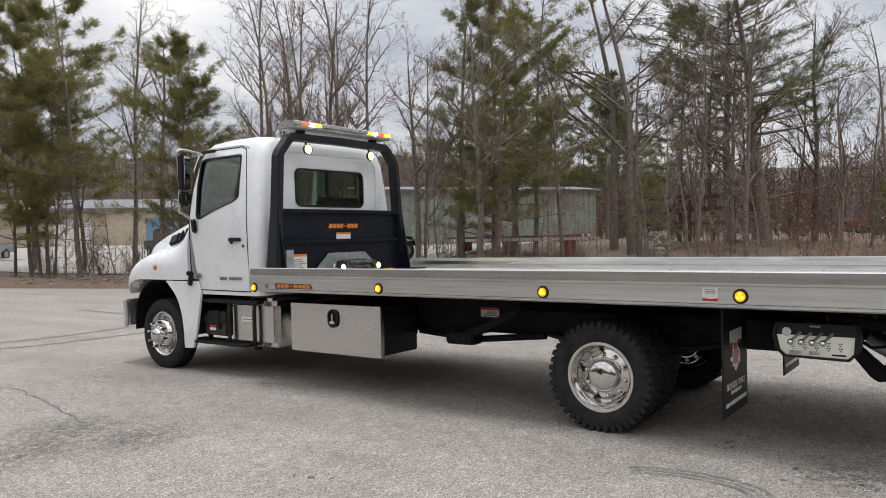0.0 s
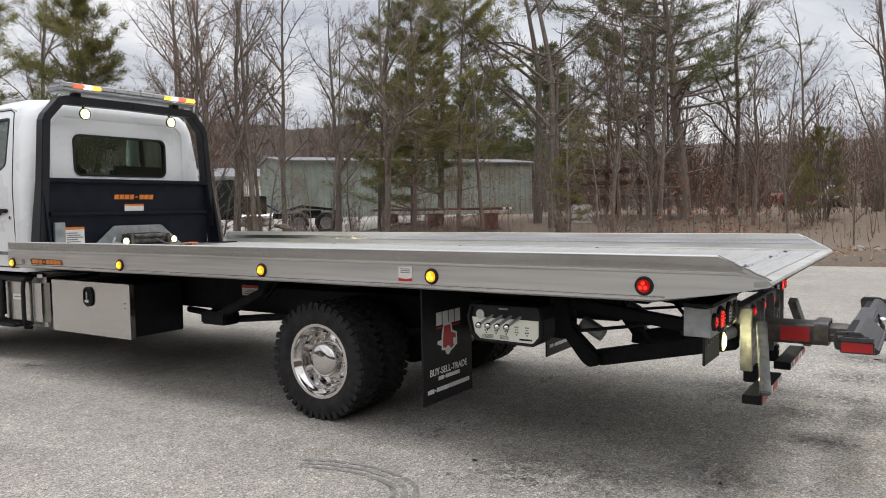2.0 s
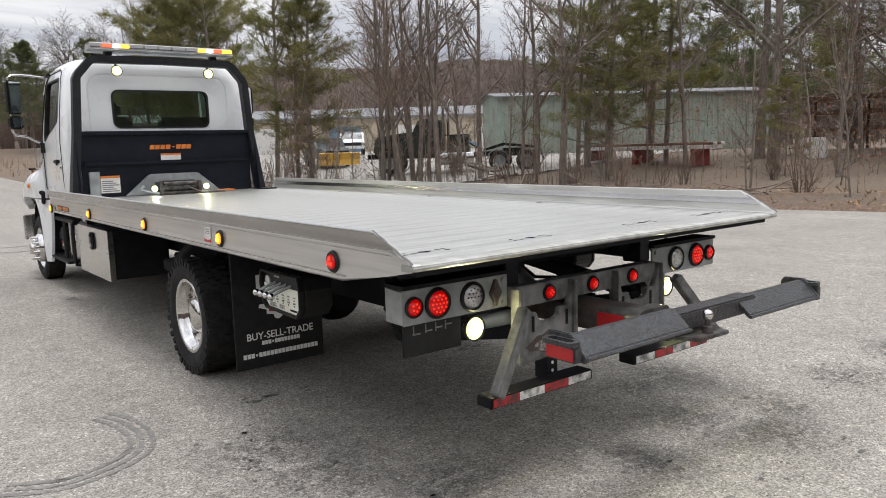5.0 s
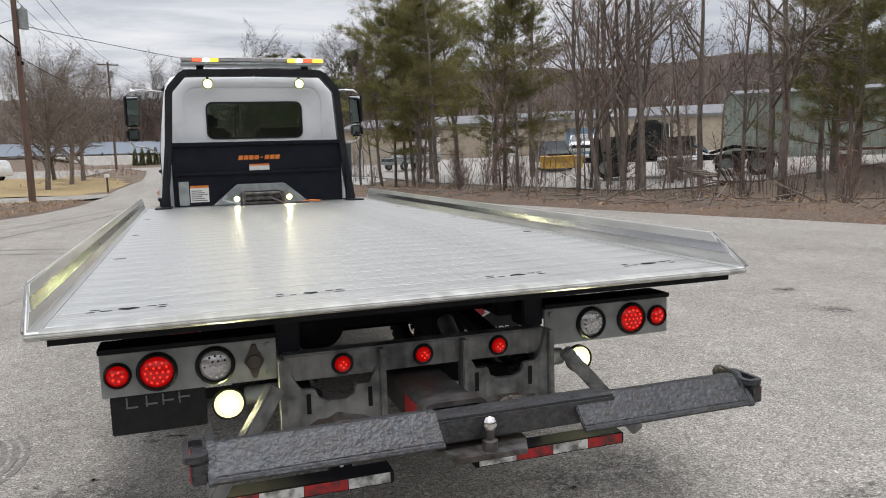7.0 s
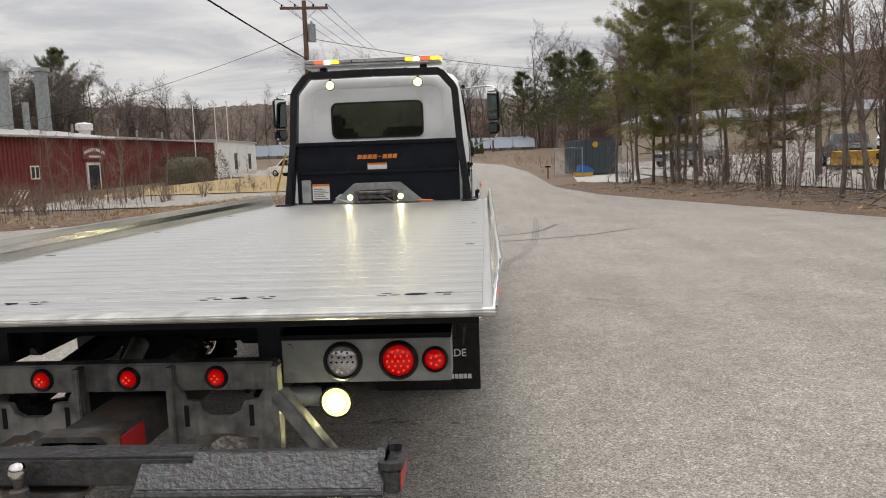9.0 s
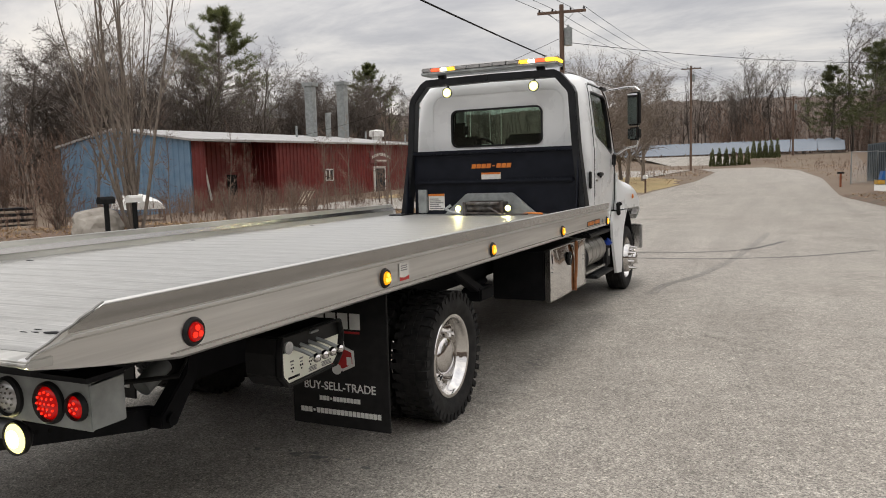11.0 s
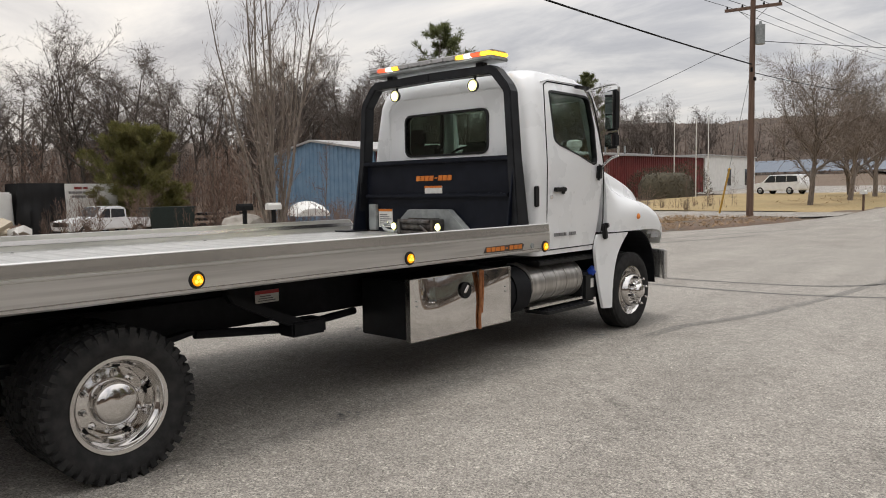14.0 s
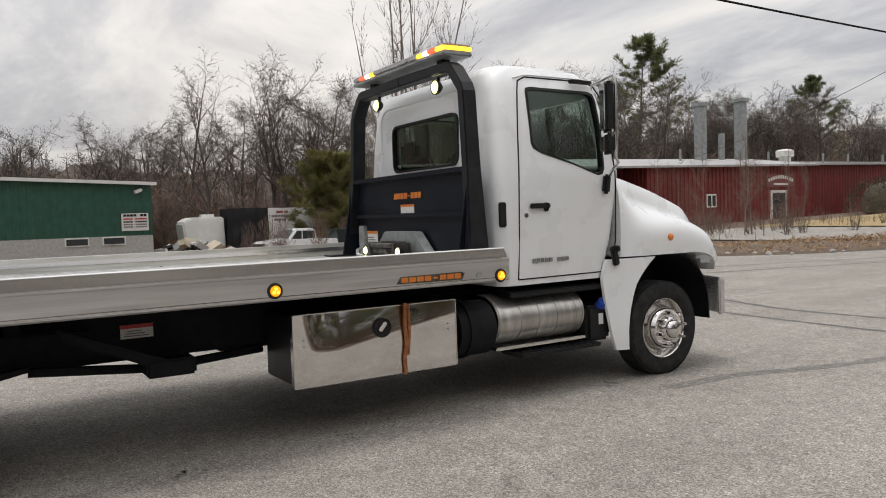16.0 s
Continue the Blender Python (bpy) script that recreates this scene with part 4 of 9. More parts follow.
def brushwood(name, spots, twigs, thick, mat, label, category, seed, spread=0.3):
    """Leafless stems with slanting twigs, from rows of x, y and height, in one mesh."""
    r = np.random.RandomState(seed)
    base = np.array([[x, y, (z[0] if z else ground_z(x, y)) - 0.1] for x, y, h, *z in spots])
    hh = np.array([q[2] for q in spots])[:, None]
    lean = np.concatenate([r.normal(0, 0.07, (len(hh), 2)), np.ones((len(hh), 1))], axis=1) * hh
    rows = [(base, base + lean * 0.5, thick * 1.6, thick * 1.2), (base + lean * 0.5, base + lean + r.normal(0, 0.03, lean.shape) * hh, thick * 1.2, thick * 0.4)]
    for k in range(twigs):
        u = r.uniform(0.22, 0.95, hh.shape)
        a = r.uniform(0, 2 * math.pi, hh.shape)
        ln = hh * spread * (1.15 - u * 0.75) * r.uniform(0.5, 1.2, hh.shape)
        s0 = base + lean * u
        mid_ = s0 + np.concatenate([np.cos(a) * 0.55, np.sin(a) * 0.55, r.uniform(0.5, 0.9, a.shape)], axis=1) * ln * 0.6
        rows.append((s0, mid_, thick * 0.75, thick * 0.5))
        for sg in (-1, 1):
            b2 = a + sg * r.uniform(0.3, 1.0, a.shape)
            rows.append((mid_, mid_ + np.concatenate([np.cos(b2) * 0.6, np.sin(b2) * 0.6, r.uniform(0.3, 1.0, a.shape)], axis=1) * ln * 0.55, thick * 0.5, thick * 0.25))
    segs = [(p, q, max(0.003, ra), max(0.002, rb)) for P, Q, ra, rb in rows for p, q in zip(P.tolist(), Q.tolist())]
    return tagged(new(name, sticks(name, segs, 1, mat)), label, category, kind="stuff")


M_WOODS = material("bare_woods", (0.095, 0.074, 0.063), (0.17, 0.134, 0.114), 1.0, scale=0.6, island=0.35, big=(0.16, 0.10, 0.075), big_scale=0.06, big_amount=0.8)
hill = []
while len(hill) < 6000:
    a_, d_ = rng.uniform(0, 2 * math.pi), rng.uniform(62, 150)
    x, y = math.cos(a_) * d_, math.sin(a_) * d_ + 20
    if (-34 < x < 48 and y < 150) or (x > -58 and x < 0 and y < 140 and y > 20) or (0 < x < along(EDGE_R, y) + 56 and 8 < y < 135):
        continue
    if x < along(EDGE_R, max(-60, min(150, y))) + 3 and x > along(EDGE_L, max(-60, min(150, y))) - 3 and -60 < y < 150:
        continue
    hill.append((x, y, rng.uniform(8, 14) if x > 0 and y > 34 else rng.uniform(5, 8) if x > 0 else rng.uniform(4, 7.5) if d_ < 90 else rng.uniform(6, 11)))
brushwood("woods_far", hill, 6, 0.055, M_WOODS, "grey-brown bare woods all round the place", "woods", 4)
low = []
for k in range(800):
    y = rng.uniform(-26, 36)
    off = rng.uniform(5.5, 11) if y > 19 else rng.uniform(4.5, 34) if y < 9 else rng.uniform(4.5, 13)
    low.append((along(EDGE_R, y) + off, y, rng.uniform(0.5, 2.2) if off > 6 else rng.uniform(0.3, 1.0)))
for k in range(260):
    y = rng.uniform(-22, 20)
    low.append((along(EDGE_R, y) + rng.uniform(12, 36), y, rng.uniform(1.5, 4.0)))
brushwood("undergrowth_east", low, 4, 0.008, M_TWIG, "reddish brown leafless undergrowth below the trees", "undergrowth", 6, 0.5)
low = []
for k in range(1700):
    y = rng.uniform(15.5, 46)
    x = rng.uniform(-28.5, -13 - max(0, 20 - y) * 0.2) if y < 27 or y > 41 else rng.uniform(-28.5, -23)
    low.append((x, y, rng.uniform(0.4, 1.5) * (0.6 if y > 40 else 1)))
brushwood("undergrowth_west", low, 4, 0.008, M_TWIG_RED, "reddish dry brush before the red building", "undergrowth", 7, 0.5)
low = []
for k in range(520):
    y = rng.uniform(52, 128)
    x = along(EDGE_R, y) + rng.uniform(0.8, 13) if k % 3 else along(EDGE_L, max(y, 74)) - rng.uniform(0.8, 9)
    if 3 < x < 15 and y < 57:
        continue
    low.append((x, y if k % 3 else max(y, 74), rng.uniform(0.25, 1.1)))
brushwood("undergrowth_north", low, 4, 0.014, M_TWIG_RED, "dry brown brush on the banks up the road", "undergrowth", 9, 0.6)
M_STRAW = material("dead_grass", (0.25, 0.16, 0.09), (0.42, 0.29, 0.16), 0.95, scale=3, island=0.3)
straw = []
for k in range(2600):
    y = rng.uniform(-26, 36)
    x = along(EDGE_R, y) + rng.uniform(0.3, 5.5)
    straw.append((x, y))
for k in range(2600):
    y = rng.uniform(9, 33)
    straw.append((along(EDGE_L, y) - rng.uniform(0.2, 6.0), y))
for k in range(900):
    y = rng.uniform(50, 122)
    straw.append((along(EDGE_R, y) + rng.uniform(0.3, 11) if k % 2 else along(EDGE_L, y) - rng.uniform(0.3, 8), y))
rows = []
for x, y in straw:
    z = ground_z(x, y) + 0.02
    for _ in range(4):
        p = Vector((x + rng.uniform(-0.12, 0.12), y + rng.uniform(-0.12, 0.12), z + rng.uniform(0, 0.12)))
        v = Vector((rng.gauss(0, 1), rng.gauss(0, 1), rng.uniform(0.0, 1.2))).normalized()
        rows.append((p, p + v * rng.uniform(0.05, 0.22), rng.uniform(0.006, 0.028)))
tagged(new("dead_leaves", blades("dead_leaves", rows, M_STRAW)), "dead leaves and straw strewn over the banks", "dead leaves", kind="stuff")

M_OAKLEAF = material("withered_oak_leaves", (0.20, 0.085, 0.045), (0.34, 0.15, 0.08), 0.9, scale=3, island=0.3)
rows = []
for cx, cy, cz, sx in ((25.8, 9.0, 3.0, 1.6), (27.5, 6.0, 2.4, 1.3), (22.0, 4.0, 1.2, 1.5), (20.5, 10.5, 1.6, 1.2), (24.5, 13.0, 2.6, 1.2), (30.5, 5.0, 2.0, 1.8), (18.5, 1.0, 0.9, 1.4)):
    for k in range(420):
        p = Vector((cx + rng.gauss(0, sx), cy + rng.gauss(0, sx), max(0.6, cz + rng.gauss(0, 0.45)) + ground_z(cx, cy)))
        rows.append((p, p + jitter(rng, 1).normalized() * rng.uniform(0.06, 0.13), rng.uniform(0.015, 0.035)))
tagged(new("withered_leaves", blades("withered_leaves", rows, M_OAKLEAF)), "withered red-brown oak leaves on low saplings", "withered leaves", kind="stuff")

# far wooded ridge
ring, n = [], 240
for k in range(n):
    a = 2 * math.pi * k / n
    d = 235 + 12 * noise.noise((math.cos(a) * 3, math.sin(a) * 3, 1))
    top = 15 + 5 * noise.noise((math.cos(a) * 2.2, math.sin(a) * 2.2, 5)) + 1.6 * noise.noise((math.cos(a) * 40, math.sin(a) * 40, 2)) + (5 if math.cos(a) > 0.3 else 0)
    ring.append((math.cos(a) * d, math.sin(a) * d + 20, top))
vs, fs = [], []
for k, (x, y, z) in enumerate(ring):
    vs += [(x * 0.9, y * 0.9, -1), (x * 0.95, y * 0.95, z * 0.6), (x, y, z), (x * 1.25, y * 1.25, -2)]
    j = (k + 1) % n
    fs += [(4 * k + i, 4 * j + i, 4 * j + i + 1, 4 * k + i + 1) for i in range(3)]
near_ring = []
for k in range(n * 6):
    a = 2 * math.pi * k / (n * 6)
    north = smoothstep(0.45, 0.8, math.sin(a))
    south = smoothstep(-0.25, -0.6, math.sin(a))
    d = 112 + 95 * north - 40 * south + 8 * noise.noise((math.cos(a) * 3, math.sin(a) * 3, 9))
    top = 8.5 + 6.0 * smoothstep(0.05, 0.4, math.cos(a)) * smoothstep(0.12, 0.4, math.sin(a)) + 1.0 * smoothstep(-0.05, -0.45, math.cos(a)) * (1 - north) + 12 * north + 4 * south + 2.0 * noise.noise((math.cos(a) * 9, math.sin(a) * 9, 5)) + 0.8 * noise.noise((math.cos(a) * 40, math.sin(a) * 40, 2)) + 0.25 * rng.uniform(-1, 1)
    near_ring.append((math.cos(a) * d, math.sin(a) * d + 20, top))
M_RIDGE = material("distant_woods", (0.075, 0.058, 0.05), (0.155, 0.12, 0.10), 1.0, scale=0.35, stretch=(1, 1, 0.25), big=(0.07, 0.075, 0.045), big_scale=0.03)
tagged(part("backdrop_ridge", Shape().add(vs, fs), M_RIDGE, smooth=80), "distant ridge of bare brown woods", "backdrop", kind="structure")
vs, fs = [], []
for k, (x, y, z) in enumerate(near_ring):
    vs += [(x * 0.9, 20 + (y - 20) * 0.9, -1), (x * 0.95, 20 + (y - 20) * 0.95, z * 0.55), (x, y, z), (x * 1.2, 20 + (y - 20) * 1.2, -2)]
    j = (k + 1) % len(near_ring)
    fs += [(4 * k + i, 4 * j + i, 4 * j + i + 1, 4 * k + i + 1) for i in range(3)]
M_HILL = material("near_woods", (0.068, 0.053, 0.045), (0.155, 0.122, 0.10), 1.0, scale=1.1, stretch=(1, 1, 0.18), big=(0.10, 0.075, 0.06), big_scale=0.25)
tagged(part("backdrop_hill", Shape().add(vs, fs), M_HILL, smooth=80), "low hill of dense bare brown woods", "backdrop", kind="structure")

crest = []
for k in range(3400):
    i = rng.randrange(len(near_ring))
    x, y, z = near_ring[i]
    f_ = rng.uniform(0.96, 1.0)
    crest.append((x * f_, 20 + (y - 20) * f_, rng.uniform(2.5, 5.0), z * (1 - (1 - f_) * 8) - 1.2))
brushwood("woods_crest", crest, 6, 0.06, M_WOODS, "bare treetops along the wooded hill", "woods", 12)

for x, y, sc in ((19.2, 22.6, 1.0), (19.9, 23.3, 1.1), (20.6, 24.2, 1.0)):
    plant("bush", x, y, sc)
# broken branches and a pallet on the bank
rows = []
for k in range(420):
    y = rng.uniform(4, 26)
    x = along(EDGE_R, y) + abs(rng.gauss(0, 1.8)) + 0.6
    p = Vector((x, y, ground_z(x, y) + rng.uniform(0.12, 0.35)))
    d = Vector((rng.gauss(0, 1), rng.gauss(0, 1), rng.gauss(0, 0.3))).normalized()
    r = rng.uniform(0.006, 0.022)
    rows.append((p, p + d * rng.uniform(0.3, 1.5), r, r * 0.6))
tagged(new("fallen_branches", sticks("fallen_branches", rows, 3, M_BARK)), "broken dead branches strewn along the leaf bank", "fallen branches", kind="stuff")
pallet = thing("pallet", "weathered grey wooden pallet leaning on the bank", "pallet", (17.6, 18.6, ground_z(17.6, 18.6) + 0.35), turn=25)
for k in range(6):
    part("slat", Shape().box((0, -0.5 + 0.2 * k, 0.2 + 0.06 * k), (1.3, 0.12, 0.03), (18, 0, 0)), M_BARK, pallet)
for x in (-0.55, 0, 0.55):
    part("stringer", Shape().box((x, 0, 0.30), (0.05, 1.15, 0.09), (18, 0, 0)), M_BARK, pallet)


# ---- the tow truck ----
truck = thing("tow_truck", "white rollback tow truck with bare aluminium flatbed and lit lamps", "tow truck")
AX_F, WHEEL_R = 5.595, 0.405


def baked(ob):
    """Make the object's modifiers part of its mesh."""
    me = bpy.data.meshes.new_from_object(ob.evaluated_get(bpy.context.evaluated_depsgraph_get()))
    ob.modifiers.clear()
    ob.data = me
    return ob


def cut(ob, cutters):
    """Cut shapes out of an object."""
    tmp = []
    for i, s in enumerate(cutters):
        c = new("cutter", s.mesh("cutter", M_DARK))
        md = ob.modifiers.new("cut", "BOOLEAN")
        md.operation, md.solver, md.object = "DIFFERENCE", "EXACT", c
        tmp.append(c)
    bpy.context.view_layer.update()
    baked(ob)
    for c in tmp:
        bpy.data.objects.remove(c)
    return ob


def auto_smooth(ob, angle=35):
    b = bmesh.new()
    b.from_mesh(ob.data)
    for f in b.faces:
        f.smooth = True
    for x in b.edges:
        if len(x.link_faces) == 2 and x.calc_face_angle(0) > radians(angle):
            x.smooth = False
    b.to_mesh(ob.data)
    b.free()
    return ob


def round_rect(x0, x1, y0, y1, r, n=5):
    """An outline with rounded corners."""
    out = []
    for cx, cy, a0 in ((x1 - r, y1 - r, 0), (x0 + r, y1 - r, 90), (x0 + r, y0 + r, 180), (x1 - r, y0 + r, 270)):
        out += [(cx + r * math.cos(radians(a0 + 90 * i / n)), cy + r * math.sin(radians(a0 + 90 * i / n))) for i in range(n + 1)]
    return out


# cab shell: rounded plan outlines at rising heights (z, half width, rear y, front y, corner radius)
CAB = [(0.89, 1.06, 3.90, 4.98, 0.10), (1.20, 1.085, 3.88, 5.06, 0.10), (1.70, 1.085, 3.88, 5.16, 0.10), (1.78, 1.08, 3.88, 5.17, 0.10), (2.10, 1.045, 3.885, 5.12, 0.12),
       (2.40, 1.005, 3.90, 5.04, 0.14), (2.52, 0.97, 3.92, 4.99, 0.16), (2.59, 0.92, 3.97, 4.92, 0.17), (2.63, 0.82, 4.08, 4.80, 0.17), (2.645, 0.60, 4.22, 4.64, 0.15)]


def cab_rings(inset, z_lo, z_hi):
    out = []
    for z, w_, y0, y1, r in CAB:
        z = min(max(z, z_lo), z_hi)
        out.append([(x, y, z) for x, y in round_rect(-w_ + inset, w_ - inset, y0 + inset, y1 - inset, max(0.03, r - inset * 0.5), 6)])
    return out


cab = part("cab", Shape().loft(cab_rings(0, 0, 9)), M_WHITE, truck, "glossy white cab shell")
inner = Shape().loft([[(x, y, z) for x, y in round_rect(-w_ + 0.06, w_ - 0.06, y0 + 0.06, y1 - 0.06, 0.08, 6)] for z, w_, y0, y1, r in
                      [(0.98, 1.06, 3.90, 4.98, 0.1), (1.7, 1.08, 3.88, 5.16, 0.1), (2.4, 1.0, 3.90, 5.04, 0.1), (2.55, 0.94, 3.95, 4.96, 0.1)]])
REAR_WIN = round_rect(-0.545, 0.545, 1.865, 2.275, 0.07, 5)
SIDE_WIN = [(4.225, 2.40), (4.23, 1.99), (4.25, 1.95), (4.32, 1.915), (4.62, 1.835), (4.80, 1.775), (4.89, 1.745), (4.94, 1.755), (4.965, 1.80), (4.97, 2.12), (4.94, 2.36), (4.92, 2.405), (4.87, 2.425), (4.28, 2.43), (4.24, 2.42)]
WINDSHIELD = [(-0.93, 1.80), (0.93, 1.80), (0.86, 2.40), (-0.86, 2.40)]
cut(cab, [inner, Shape().prism(REAR_WIN, 3.8, 4.1, "y"), Shape().prism(SIDE_WIN, -1.5, 1.5, "x"), Shape().prism(WINDSHIELD, 4.85, 5.6, "y")])
auto_smooth(cab, 30)
# rear window with its rubber frame
frame_o, frame_i = round_rect(-0.556, 0.556, 1.854, 2.286, 0.08, 5), round_rect(-0.538, 0.538, 1.872, 2.268, 0.066, 5)


def ring_plate(outer, inner_, a, b, axis):
    n = len(outer)
    def at(p, k):
        return {"x": (k, p[0], p[1]), "y": (p[0], k, p[1]), "z": (p[0], p[1], k)}[axis]
    v = [at(p, a) for p in outer] + [at(p, a) for p in inner_] + [at(p, b) for p in outer] + [at(p, b) for p in inner_]
    f = []
    for i in range(n):
        j = (i + 1) % n
        f += [(i, j, n + j, n + i), (2 * n + i, 3 * n + i, 3 * n + j, 2 * n + j), (i, 2 * n + i, 2 * n + j, j), (n + i, n + j, 3 * n + j, 3 * n + i)]
    return Shape().add(v, f)


rear_window = part("rear_window", ring_plate(frame_o, frame_i, 3.868, 3.93, "y"), M_PLASTIC, truck, "rear window in a black rubber frame")
part("pane", Shape().prism(frame_i, 3.885, 3.891, "y"), M_REARGLASS, rear_window, "dark tinted glass pane")
for sgn, side in ((-1, "left"), (1, "right")):
    # the door: a skin that follows the cab's side, with its seam, window, handle and trim
    def flank(y, z, out=0.0):
        for (z0, w0, *_), (z1, w1, *_) in zip(CAB, CAB[1:]):
            if z0 <= z <= z1:
                return sgn * (w0 + (w1 - w0) * (z - z0) / (z1 - z0) + out)
        return sgn * (CAB[0][1] + out)
    outline = [(4.06, 0.935), (4.065, 1.30), (4.075, 1.70), (4.08, 1.78), (4.105, 2.10), (4.14, 2.40), (4.165, 2.48), (4.24, 2.515), (4.86, 2.515), (4.95, 2.48), (5.00, 2.40), (5.06, 2.10), (5.09, 1.78), (5.09, 1.65), (5.075, 1.20), (5.055, 1.06), (4.98, 0.94)]
    seam = Shape()
    for (ya, za), (yb, zb) in zip(outline, outline[1:] + outline[:1]):
        seam.tube([(flank(ya, za, 0.001), ya, za), (flank(yb, zb, 0.001), yb, zb)], 0.006, 5)
    door = part("door", seam, M_DARK, truck, "white cab door outlined by a dark seam")
    win = [(y, z) for y, z in SIDE_WIN]
    c = (sum(p[0] for p in win) / len(win), sum(p[1] for p in win) / len(win))
    inn = [(c[0] + (y - c[0]) * 0.962, c[1] + (z - c[1]) * 0.962) for y, z in win]
    out_ = [(c[0] + (y - c[0]) * 1.02, c[1] + (z - c[1]) * 1.02) for y, z in win]
    v = [(flank(y, z, 0.004), y, z) for y, z in out_] + [(flank(y, z, 0.004), y, z) for y, z in inn] + [(flank(y, z, -0.05), y, z) for y, z in out_] + [(flank(y, z, -0.05), y, z) for y, z in inn]
    k = len(win)
    f = []
    for i in range(k):
        j = (i + 1) % k
        f += [(i, j, k + j, k + i), (2 * k + i, 3 * k + i, 3 * k + j, 2 * k + j), (i, 2 * k + i, 2 * k + j, j), (k + i, k + j, 3 * k + j, 3 * k + i)]
    part("window_frame", Shape().add(v, f), M_PLASTIC, door, "black rubber window frame")
    pane = Shape().add([(flank(y, z, -0.02), y, z) for y, z in inn] + [(flank(y, z, -0.026), y, z) for y, z in inn],
                       [tuple(range(k)), tuple(range(2 * k - 1, k - 1, -1))] + [(i, (i + 1) % k, k + (i + 1) % k, k + i) for i in range(k)])
    part("pane", pane, M_GLASS, door, "green-tinted side glass")
    part("handle", Shape().box((sgn * 1.107, 4.26, 1.50), (0.035, 0.19, 0.04)).box((sgn * 1.095, 4.33, 1.49), (0.02, 0.05, 0.07)), M_PLASTIC, door, "black door handle", bevel=0.008)
    part("keyhole", Shape().cyl((sgn * 1.085, 4.13, 1.43), (sgn * 1.10, 4.13, 1.43), 0.018), M_CHROME, door)
    for k in range(9):
        if k != 5:
            part("badge_block", Shape().box((sgn * 1.089, 4.20 + 0.042 * k, 1.075), (0.008, 0.03, 0.032)), M_BARGREY, door)
    if sgn < 0:
        part("round_badge", Shape().lathe([(0, sgn * 0.008), (0.03, sgn * 0.006), (0.034, 0)], (sgn * 1.085, 4.93, 1.10), "x", 20), M_BARGREY, door)
    else:
        part("vent_strip", Shape().box((sgn * 1.078, 3.915, 1.44), (0.02, 0.07, 0.19)), M_PLASTIC, cab, "black vent behind the door", bevel=0.008)
    part("drip_trim", Shape().tube([(flank(y, z, 0.004), y, z) for y, z in ((4.12, 2.50), (4.25, 2.535), (4.85, 2.535), (5.0, 2.47), (5.06, 2.3))], 0.008, 5), M_WHITE, cab)

# hood and fenders: half outlines (x, z) at y, turned over for the other side
HOOD = [(5.125, [(1.09, 0.95), (1.10, 1.20), (1.09, 1.50), (1.03, 1.70), (0.82, 1.79), (0, 1.82)]),
        (5.35, [(1.15, 0.95), (1.17, 1.22), (1.11, 1.39), (0.98, 1.53), (0.84, 1.73), (0, 1.79)]),
        (5.75, [(1.19, 0.92), (1.20, 1.21), (1.13, 1.35), (0.96, 1.42), (0.82, 1.62), (0, 1.69)]),
        (6.00, [(1.19, 0.88), (1.20, 1.15), (1.13, 1.29), (0.93, 1.37), (0.79, 1.54), (0, 1.61)]),
        (6.20, [(1.16, 0.87), (1.18, 1.06), (1.10, 1.21), (0.90, 1.29), (0.75, 1.47), (0, 1.54)]),
        (6.36, [(1.06, 0.87), (1.09, 0.97), (1.01, 1.10), (0.84, 1.17), (0.70, 1.34), (0, 1.43)]),
        (6.46, [(0.94, 0.88), (0.96, 0.92), (0.90, 1.00), (0.76, 1.04), (0.62, 1.13), (0, 1.22)])]


def spline(pts, sub):
    """A smooth row of points through the given ones."""
    p = [Vector(q) for q in pts]
    p = [2 * p[0] - p[1]] + p + [2 * p[-1] - p[-2]]
    out = []
    for i in range(1, len(p) - 2):
        for k in range(sub):
            t = k / sub
            out.append(0.5 * (2 * p[i] + (p[i + 1] - p[i - 1]) * t + (2 * p[i - 1] - 5 * p[i] + 4 * p[i + 1] - p[i + 2]) * t * t + (3 * p[i] - p[i - 1] - 3 * p[i + 1] + p[i + 2]) * t ** 3))
    return out + [p[-2]]


cols = [spline([(x, y, z) for x, z in half], 4) for y, half in HOOD]
rows_ = list(zip(*[spline([c[i] for c in cols], 5) for i in range(len(cols[0]))]))
rings = [[tuple(q) for q in r] + [(-q.x, q.y, q.z) for q in reversed(r[:-1])] for r in rows_]
hood = part("hood", Shape().loft(rings), M_WHITE, truck, "white tilting hood with flared fenders")


def blunt_arch(a_, b_, n=56):
    """A wheel opening: a squarish half round above the axle."""
    out = []
    for i in range(n + 1):
        t = math.pi * i / n
        c_ = math.cos(t)
        out.append((AX_F + 0.05 + a_ * math.copysign(abs(c_) ** 0.78, c_), 0.42 + b_ * math.sin(t) ** 0.78))
    return out


